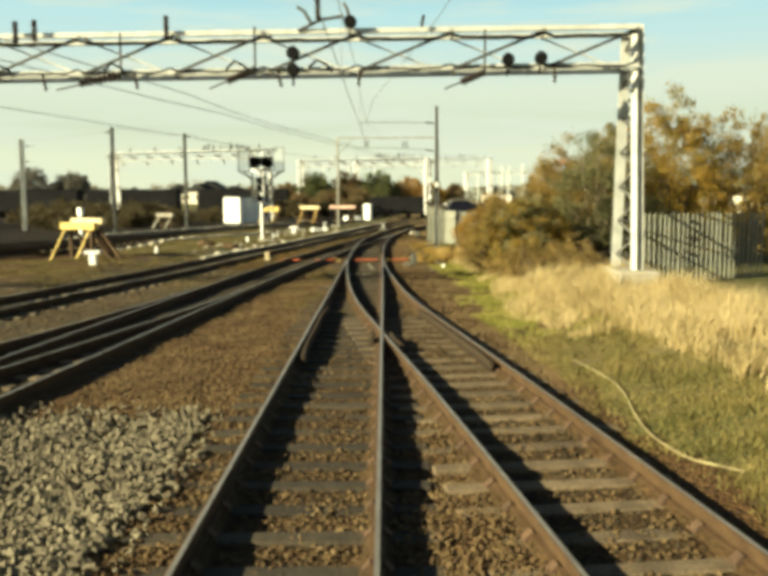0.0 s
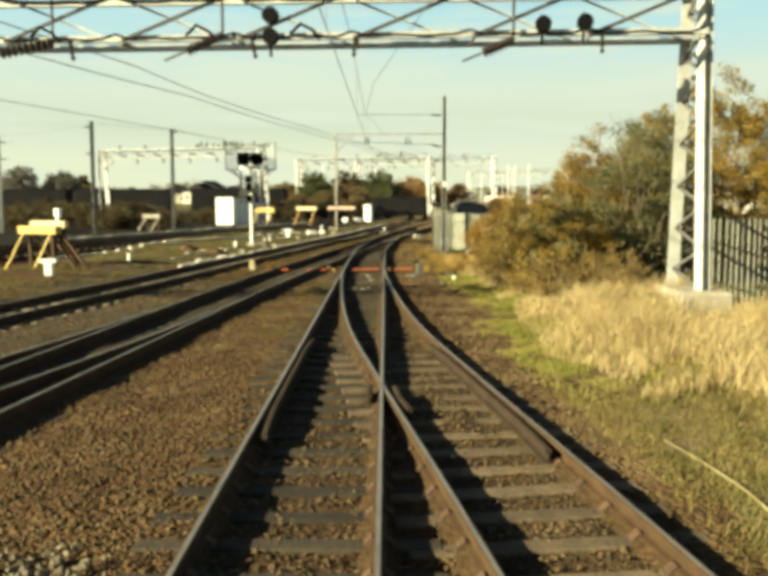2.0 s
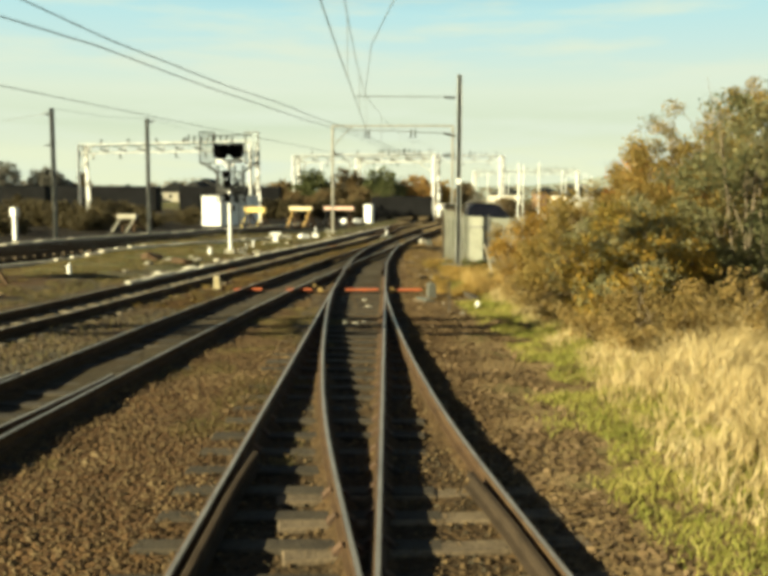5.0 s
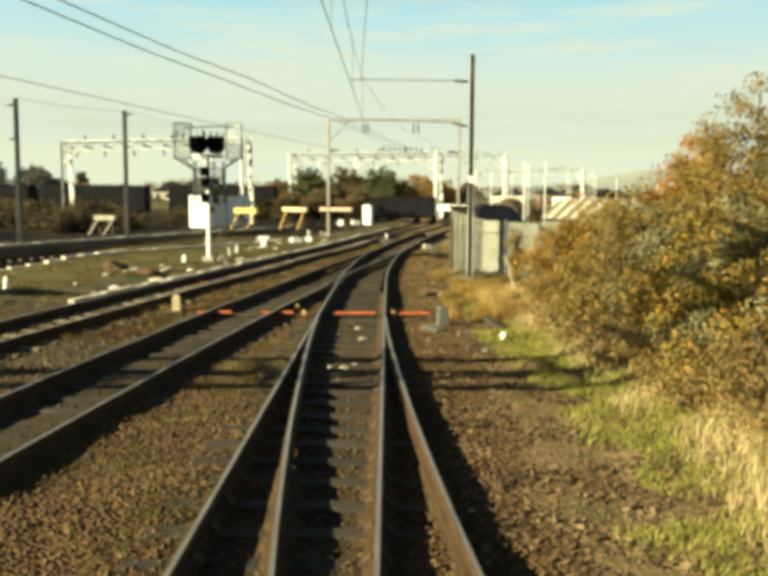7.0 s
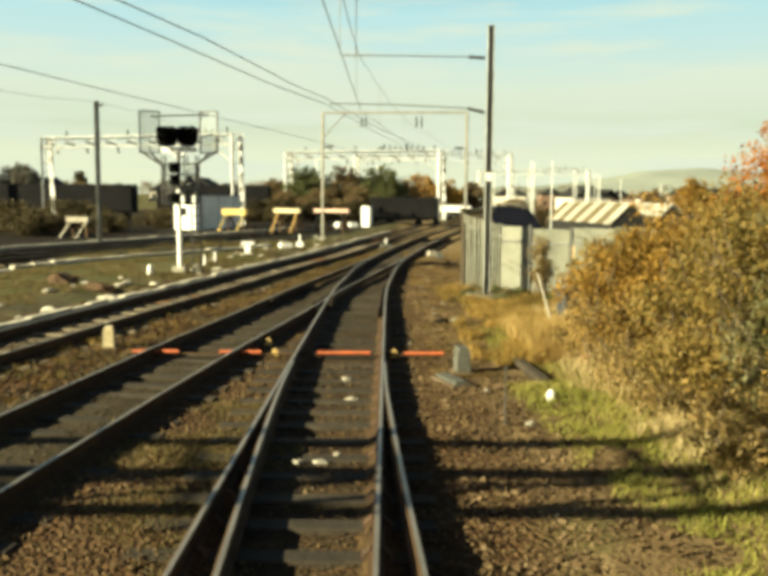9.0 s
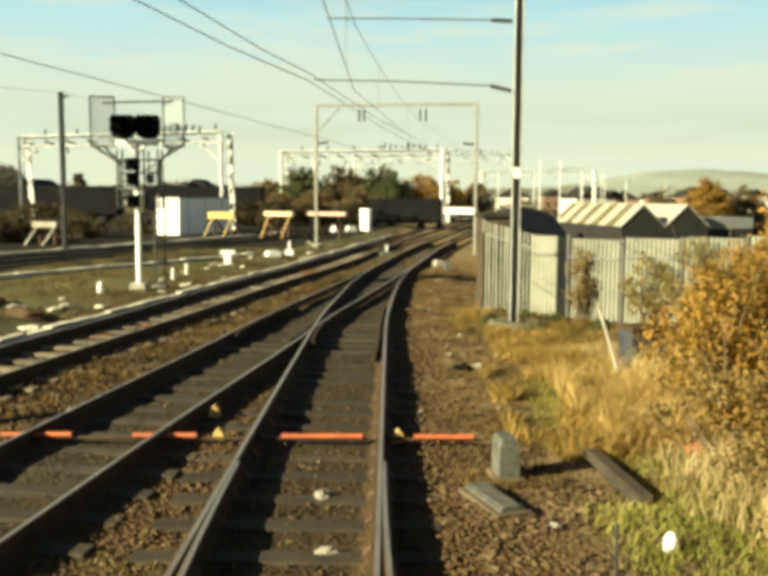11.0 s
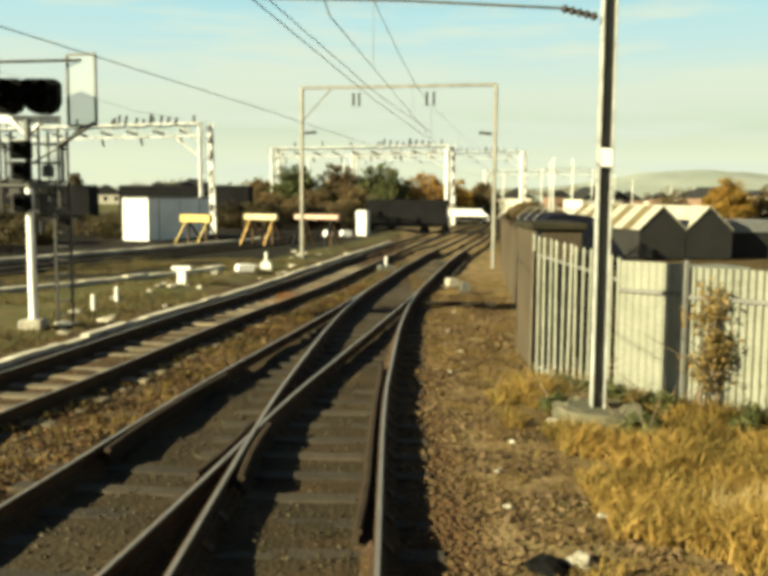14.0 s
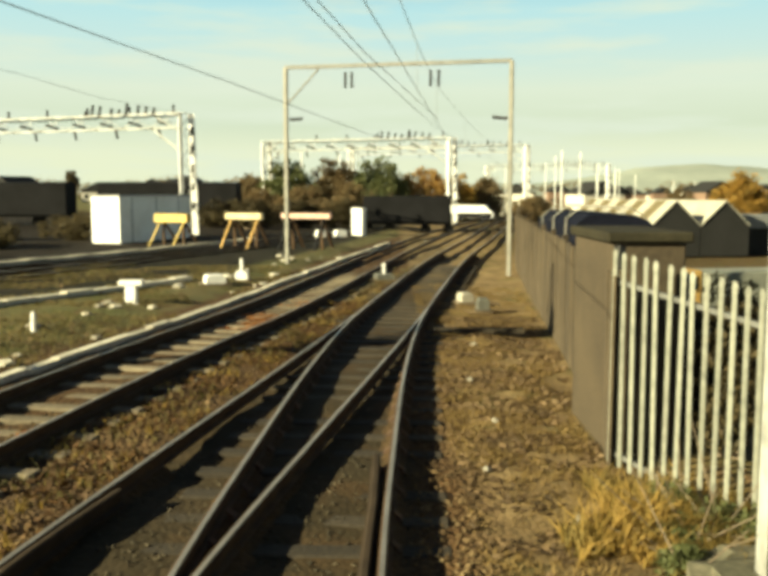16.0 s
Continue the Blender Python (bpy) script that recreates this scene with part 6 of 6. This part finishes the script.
# ---- lineside things ----
def simple(name, at, label, category, group="", turn=0.0):
    return thing(name, (at[0], at[1], ground_z(at[0], at[1]) if len(at) < 3 else at[2]), label, category, group, turn)


def white_cabinet():
    t = simple("location_cabinet", (-1.9, 104.0, -0.55), "tall white lineside cabinet", "cabinet", turn=-25)
    bm = bmesh.new()
    box(bm, (0, 0, 1.15), (0.8, 0.6, 2.1))
    part("body", bm, M_WHITE, t, bevel=0.03)
    bm = bmesh.new()
    box(bm, (0, 0, 2.22), (0.88, 0.68, 0.06))
    part("lid", bm, M_WHITE, t)
    bm = bmesh.new()
    box(bm, (0, 0, 0.05), (0.9, 0.7, 0.2))
    part("plinth", bm, M_CONC, t)


white_cabinet()


def point_rodding():
    t = thing("point_rodding", (0, 39.48, 0), "orange-red painted rods crossing under the rails", "point rods")
    for a, b in ((-4.55, -3.72), (-3.0, -2.25), (-1.25, -0.3), (0.3, 1.0)):
        bm = bmesh.new()
        tube(bm, [(a, 0, -0.09), (b, 0, -0.085)], 0.032, 8)
        part("rod", bm, M_RED, t)
    bm = bmesh.new()
    tube(bm, [(-4.6, 0.02, -0.125), (1.1, 0.02, -0.125)], 0.018, 6)
    part("tie_bar", bm, M_RAIL, t)
    for x in (-2.02, 0.12, -2.3):
        bm = bmesh.new()
        prism(bm, [(-0.08, -0.19), (0.08, -0.19), (0.06, -0.09), (0.01, -0.04), (-0.05, -0.08)], 0.14, Matrix.Translation((x, 0.1 if x > -2.2 else 1.3, 0)))
        part("bracket", bm, M_BRIGHT, t, "yellow bracket", bevel=0.01)
    return t


point_rodding()


def point_machine(x, y, w, d, h, mat, label, turn=0.0, post=0.0):
    """A lidded machine box on a bearer."""
    t = simple("point_machine", (x, y), label, "point machine", "point machines", turn)
    bm = bmesh.new()
    prism(bm, [(-w / 2, 0.02), (w / 2, 0.02), (w / 2, h * 0.8), (w * 0.36, h), (-w * 0.36, h), (-w / 2, h * 0.8)], d, Matrix.Translation((0, -d / 2, 0)))
    part("case", bm, mat, t, bevel=0.015)
    bm = bmesh.new()
    box(bm, (0, 0, 0.01), (w * 1.5, d * 1.15, 0.08))
    part("bearer", bm, M_SLEEPER, t)
    if post:
        bm = bmesh.new()
        tube(bm, [(0, 0, h), (0, 0, h + post)], 0.05, 8)
        part("post", bm, M_WHITE, t)
    return t


point_machine(1.24, 38.38, 0.21, 0.34, 0.45, M_MACHINE, "grey upright point machine case beside the rails", 8)
point_machine(1.02, 37.5, 0.24, 0.75, 0.10, M_MACHINE, "low flat grey cover beside the rails", 20)
point_machine(-5.25, 40.4, 0.19, 0.28, 0.42, M_CREAM, "cream painted ground disc box between the lines", 10)
point_machine(-0.1, 73.4, 0.6, 0.8, 0.22, M_MACHINE, "dark point machine with a white post", 10, 0.35)
point_machine(2.1, 67.2, 0.34, 0.45, 0.28, M_CONC, "pale painted point machine case", 15)
point_machine(2.42, 65.8, 0.28, 0.4, 0.34, M_MACHINE, "dull grey point machine case", 5)
point_machine(-5.4, 71.2, 0.6, 0.6, 0.3, M_WHITE, "white painted case between the lines", 20)
point_machine(-4.8, 72.8, 0.4, 0.4, 0.32, M_WHITE, "white case with a short post", 0, 0.4)
point_machine(-3.0, 101.0, 0.7, 0.6, 0.45, M_WHITE, "white painted case beside the cabinet", 20)
point_machine(-4.2, 100.0, 0.6, 0.5, 0.5, M_WHITE, "white painted case below the buffer stop", -10)


def t_marker(x, y):
    t = simple("tee_marker", (x, y), "white T-shaped marker standing in the grass", "marker")
    bm = bmesh.new()
    box(bm, (0, 0, 0.25), (0.28, 0.22, 0.5))
    part("stem", bm, M_WHITE, t, bevel=0.02)
    bm = bmesh.new()
    box(bm, (0, 0, 0.52), (0.62, 0.26, 0.14))
    part("head", bm, M_WHITE, t, bevel=0.02)


t_marker(-6.62, 66.3)
t_marker(-12.0, 37.2)


def marker_post(x, y, h, r, mat, label, lean=(0.0, 0.0)):
    t = simple("marker_post", (x, y), label, "post", "marker posts")
    bm = bmesh.new()
    tube(bm, [(0, 0, -0.1), (lean[0] * 0.5, lean[1] * 0.5, h * 0.5), (lean[0], lean[1], h)], r, 8, r * 0.85)
    part("shaft", bm, mat, t)
    bm = bmesh.new()
    tube(bm, [(lean[0], lean[1], h), (lean[0], lean[1], h + r * 0.8)], r * 0.9, 8, r * 0.4)
    part("cap", bm, mat, t)


def lamp_post(x, y):
    t = simple("lamp_post", (x, y, -0.4), "white post with a square lamp box among dark scrub", "lamp post", turn=-20)
    bm = bmesh.new()
    box(bm, (0, 0, 0.85), (0.24, 0.22, 1.7))
    part("post", bm, M_WHITE, t, bevel=0.02)
    bm = bmesh.new()
    box(bm, (0, 0, 1.98), (0.44, 0.36, 0.56))
    part("lamp_box", bm, M_WHITE, t, bevel=0.04)
    bm = bmesh.new()
    box(bm, (0, 0, 2.28), (0.34, 0.28, 0.06))
    part("cap", bm, M_GREYPANEL, t, bevel=0.02)


lamp_post(-22.8, 68.2)
marker_post(-7.33, 59.7, 0.36, 0.06, M_WHITE, "short white marker post in thin grass")
marker_post(-7.22, 61.3, 0.36, 0.06, M_WHITE, "short white marker post in thin grass")
marker_post(-8.3, 55.0, 0.25, 0.1, M_WHITE, "short white marker post in thin grass")
marker_post(2.37, 36.4, 0.10, 0.07, M_WHITE, "stubby white marker post on the verge")
marker_post(1.51, 34.85, 0.8, 0.014, M_DARKSTEEL, "thin dark stake with a pale foot beside the ballast")
marker_post(3.52, 42.3, 1.25, 0.028, M_CONC, "thin pale pole leaning in the weeds", (-0.32, 0.5))
marker_post(4.25, 43.2, 0.7, 0.04, M_CONC, "thin pale stake in the weeds")
marker_post(-11.2, 44.5, 0.3, 0.09, M_WHITE, "short white marker post at the siding")


def dump_box():
    t = simple("metal_bin", (4.2, 44.0), "blue-grey metal bin half hidden in weeds", "bin", turn=14)
    bm = bmesh.new()
    prism(bm, [(-0.24, 0.1), (0.24, 0.1), (0.3, 0.78), (-0.3, 0.78)], 0.5, Matrix.Translation((0, -0.25, 0)))
    part("body", bm, M_BIN, t, bevel=0.02)
    bm = bmesh.new()
    box(bm, (0, 0, 0.80), (0.66, 0.58, 0.06))
    part("lid", bm, M_RAIL, t, "rusty brown lid", bevel=0.015)
    for x in (-0.18, 0.18):
        bm = bmesh.new()
        box(bm, (x, 0, 0.03), (0.06, 0.4, 0.3))
        part("leg", bm, M_BIN, t)


M_BIN = material("blue_grey_paint", (0.051, 0.057, 0.063), (0.027, 0.030, 0.036), rough=0.6, grain=14, patch=3, bump=0.1)
dump_box()


def rag(x, y, w, d, h, mat, label, seed):
    """A crumpled scrap lying on the ground."""
    rnd = random.Random(seed)
    bm = bmesh.new()
    bmesh.ops.create_icosphere(bm, subdivisions=2, radius=1.0)
    for v in bm.verts:
        n = 1 + 0.5 * noise.noise(v.co * 1.7 + Vector((seed, 0, 0)))
        v.co = Vector((v.co.x * w * n, v.co.y * d * n, max(-0.1, v.co.z) * h * n))
    ob = link("litter_scrap", bm, mat)
    ob.matrix_basis = pose(x, y, ground_z(x, y) + 0.02, 0, 0, rnd.uniform(0, 180))
    return tagged(ob, label, "litter", "litter")


rag(1.28, 44.3, 0.17, 0.16, 0.10, M_BLACK, "crumpled black plastic scrap on the ballast", 1)
rag(1.56, 44.4, 0.13, 0.10, 0.09, M_CONC, "crumpled white scrap on the ballast", 2)
rag(2.75, 43.6, 0.15, 0.14, 0.16, M_BLACK, "black scrap caught in weeds", 3)
rag(-10.3, 52.0, 0.9, 0.5, 0.3, M_RAIL, "dark rusty scrap heap in thin grass", 5)
rag(-8.6, 50.2, 0.7, 0.35, 0.22, M_RAIL, "dark rusty scrap heap in thin grass", 6)
rag(3.5, 39.0, 0.2, 0.16, 0.12, M_RED, "faded orange plastic scrap in the grass", 4)
for k, (x, y, s) in enumerate(((1.39, 54.4, 0.07), (1.05, 52.3, 0.06), (1.75, 51.0, 0.07), (0.45, 41.2, 0.05), (-0.5, 36.3, 0.10), (-0.72, 33.2, 0.08), (-0.95, 33.1, 0.07), (-0.55, 33.5, 0.06), (1.85, 34.9, 0.08), (1.5, 36.9, 0.06), (-4.3, 41.1, 0.06), (1.2, 46.9, 0.05), (2.0, 45.5, 0.06), (1.15, 45.7, 0.05), (2.2, 49.2, 0.10), (2.35, 48.5, 0.09), (1.5, 48.0, 0.05), (0.75, 15.0, 0.04), (0.9, 9.6, 0.045), (1.7, 60.5, 0.08), (1.3, 57.0, 0.06))):
    rag(x, y, s * 1.1, s * 0.7, s * 0.5, M_CONC, "small pale scrap lying on the ballast", 10 + k)


rnd = random.Random(31)
for k in range(46):
    y = rnd.uniform(44, 84)
    x = line_x(C_PLAN, y) - rnd.uniform(1.95, 4.6)
    w = rnd.uniform(0.06, 0.19)
    rag(x, y, w * 1.3, w, w * 0.6, M_TROUGH if k % 3 else M_CONC, "pale broken concrete scrap beside the cable trough", 60 + k)


def dark_baulk(x, y, x2, y2, w, h, mat, label):
    """A dark baulk laid on the ground."""
    d = Vector((x2 - x, y2 - y, 0))
    t = simple("dark_baulk", (x, y), label, "timber", "old timbers", -math.degrees(math.atan2(d.x, d.y)))
    bm = bmesh.new()
    box(bm, (0, d.length / 2, h * 0.4), (w, d.length, h))
    part("baulk", bm, mat, t, bevel=0.02)


dark_baulk(2.45, 37.4, 2.27, 39.3, 0.17, 0.14, M_OILSLEEPER, "dark old timber lying in the grass")
# this bar is added to stand in for a soft shadow band
dark_baulk(1.0, 61.9, 2.9, 61.9, 0.2, 0.12, M_OILSLEEPER, "dark baulk put across the dirt for a soft shadow band")
rag(-0.64, 37.7, 0.14, 0.08, 0.06, M_CONC, "small pale scrap lying on the ballast", 40)


def hose():
    cu = bpy.data.curves.new("old_hose", "CURVE")
    cu.dimensions, cu.bevel_depth, cu.bevel_resolution = "3D", 0.016, 2
    pts = [(3.2, 15.25), (3.38, 14.04), (3.4, 12.78), (3.24, 11.7), (3.11, 10.56), (3.22, 9.5), (3.37, 9.16), (3.55, 8.73)]
    s = cu.splines.new("NURBS")
    s.points.add(len(pts) - 1)
    for q, (x, y) in zip(s.points, pts):
        q.co = (x, y, ground_z(x, y) + 0.05, 1)
    s.use_endpoint_u, s.order_u = True, 3
    cu.materials.append(M_HOSE)
    tagged(new("old_hose", cu), "pale yellow plastic pipe lying in the grass", "pipe")


M_HOSE = material("yellowed_plastic", (0.30, 0.26, 0.13), (0.15, 0.12, 0.06), rough=0.5, grain=20, patch=3, bump=0.1)
hose()


def trough(name, pts, w, h, label, lift=0.0, gap=0.92, mat=None):
    """A cable trough of short concrete lids laid end to end."""
    t = new(name)
    tagged(t, label, "cable trough", "cable troughs", kind="structure")
    bm = bmesh.new()
    box(bm, (0, 0, 0), (w, gap - 0.01, h))
    bmesh.ops.bevel(bm, geom=bm.edges[:], offset=0.012, segments=1, affect="EDGES")
    me = bpy.data.meshes.new("trough_lid")
    bm.to_mesh(me)
    bm.free()
    me.materials.append(mat or M_TROUGH)
    rnd = random.Random(3)
    line = spline(pts, gap)
    for p, q in zip(line, line[1:]):
        m = (p + q) / 2
        d = q - p
        place("trough_lid", me, (m.x + rnd.uniform(-0.008, 0.008), m.y, ground_z(m.x, m.y) + lift + rnd.uniform(-0.006, 0.006)), -math.degrees(math.atan2(d.x, d.y)) + rnd.uniform(-0.4, 0.4), t)


trough("cable_trough", [(p.x - 1.72, p.y) for p in CLINE if 42 < p.y < 100][::6], 0.2, 0.2, "pale concrete cable trough beside the outer line", 0.0)
trough("cable_trough", DLINE[1:6], 0.30, 0.16, "pale concrete cable trough between the sidings", 0.07)


def pale_van(x, y, turn):
    t = simple("parked_van", (x, y, -0.32), "pale low-roofed van parked beside the line", "van", turn=turn)
    bm = bmesh.new()
    prism(bm, [(-2.3, 0.45), (2.3, 0.45), (2.3, 1.05), (1.95, 1.2), (1.5, 1.72), (-2.1, 1.78), (-2.3, 1.5)], 1.8, Matrix.Translation((0, -0.9, 0)))
    body = part("body", bm, M_WHITE, t, bevel=0.06)
    bm = bmesh.new()
    box(bm, (0, -0.905, 0.72), (4.4, 0.03, 0.5))
    part("lower_panel", bm, M_WAGON, body, "dark lower side panel")
    for q in (-1.4, 1.4):
        bm = bmesh.new()
        tube(bm, [(q, -0.85, 0.34), (q, 0.85, 0.34)], 0.34, 14)
        part("wheel_pair", bm, M_BLACK, t)


trough("concrete_walkway", [(p.x, p.y) for p in side(ELINE, -1.95) if 46 < p.y < 99][::6], 0.55, 0.16, "worn pale concrete walkway beside the siding", 0.09, mat=M_CONC)
pale_van(8.9, 139.0, -12)


# ---- distance ----
def hills():
    """The long hillside behind the town, pale with painted haze."""
    xs = np.arange(60, 1500, 30.0)
    verts, faces = [], []
    for k, x in enumerate(xs):
        h = (18 + 46 * step(x, 150, 620) + 9 * math.sin(x * 0.011) + 5 * noise.noise((x * 0.02, 0, 0))) * step(x, 40, 240)
        for q in range(5):
            verts.append((x, 1500 + 160 * q, -4 + h * (q / 4) ** 0.7))
        if k:
            faces += [(5 * k - 5 + q, 5 * k + q, 5 * k + q + 1, 5 * k - 4 + q) for q in range(4)]
    tagged(raw("backdrop", verts, faces, M_HILL, smooth=True), "long hillside far behind the town, its colour paled as haze", "hills", kind="structure")


# distance haze is mixed straight into this pale green-grey
M_HILL = material("haze_tinted_hillside", (0.286, 0.313, 0.272), (0.224, 0.252, 0.224), rough=1.0, grain=0.05, patch=0.006, bump=0.0, gloss=0.0)
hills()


def house(x, y, w, d, h, turn, mat, label):
    z = ground_z(x, y)
    t = thing("distant_house", (x, y, z - 0.5), label, "house", "distant buildings", turn)
    bm = bmesh.new()
    box(bm, (0, 0, h / 2), (w, d, h))
    part("wall", bm, mat, t)
    bm = bmesh.new()
    prism(bm, [(-w / 2 - 0.3, h), (w / 2 + 0.3, h), (0, h + w * 0.3)], d + 0.6, Matrix.Translation((0, -d / 2 - 0.3, 0)))
    part("roof", bm, M_SHED, t)
    for k in range(max(2, int(w / 3))):
        bm = bmesh.new()
        box(bm, (-w / 2 + (k + 0.5) * w / max(2, int(w / 3)), -d / 2 - 0.02, h * 0.6), (1.0, 0.06, 1.2))
        part("window", bm, M_BLACK, t)


M_BRICK = material("distant_brick", (0.21, 0.135, 0.09), (0.14, 0.09, 0.065), rough=0.9, grain=4, patch=0.4, bump=0.1)
M_PLASTER = material("distant_plaster", (0.562, 0.525, 0.438), (0.450, 0.413, 0.338), rough=0.9, grain=4, patch=0.4, bump=0.1)
rnd = random.Random(17)
for k in range(30):
    y = rnd.uniform(330, 560)
    x = y * rnd.uniform(0.09, 0.5)
    house(x, y, rnd.uniform(7, 14), rnd.uniform(8, 14), rnd.uniform(6, 9), rnd.uniform(-30, 30), M_PLASTER if k % 2 else M_BRICK, "distant house with a dark pitched roof" if k % 2 else "distant brick house with a dark pitched roof")
for k in range(9):
    y = rnd.uniform(300, 420)
    x = -y * rnd.uniform(0.05, 0.45)
    house(x, y, rnd.uniform(8, 16), rnd.uniform(8, 14), rnd.uniform(3, 5), rnd.uniform(-20, 20), M_PLASTER, "distant pale building with a dark roof")


def wood(name, spots, leaf, label, seed, size=0.5):
    """A far belt of trees: clumps of leaves along a ridge, too far to part."""
    r = np.random.default_rng(seed)
    centres = []
    for x0, x1, y, h, n in spots:
        for _ in range(n):
            x = r.uniform(x0, x1)
            yy = y + r.uniform(-12, 12)
            top = h * (0.7 + 0.45 * (0.5 + 0.5 * math.sin(x * 0.09) * math.sin(x * 0.023 + 1)))
            centres.append((x, yy, ground_z(x, yy) + top * r.random() ** 0.6))
    c = np.array(centres)
    v, f = leaf_cloud(r, c, np.full(len(c), 2.6), 34, size)
    return tagged(raw(name, v.tolist(), f.tolist(), leaf), label, "woodland", kind="stuff")


wood("far_trees", [(-420, 10, 420, 7.5, 700), (10, 420, 640, 13, 700)], L_FAR, "far belt of brown autumn trees", 5)
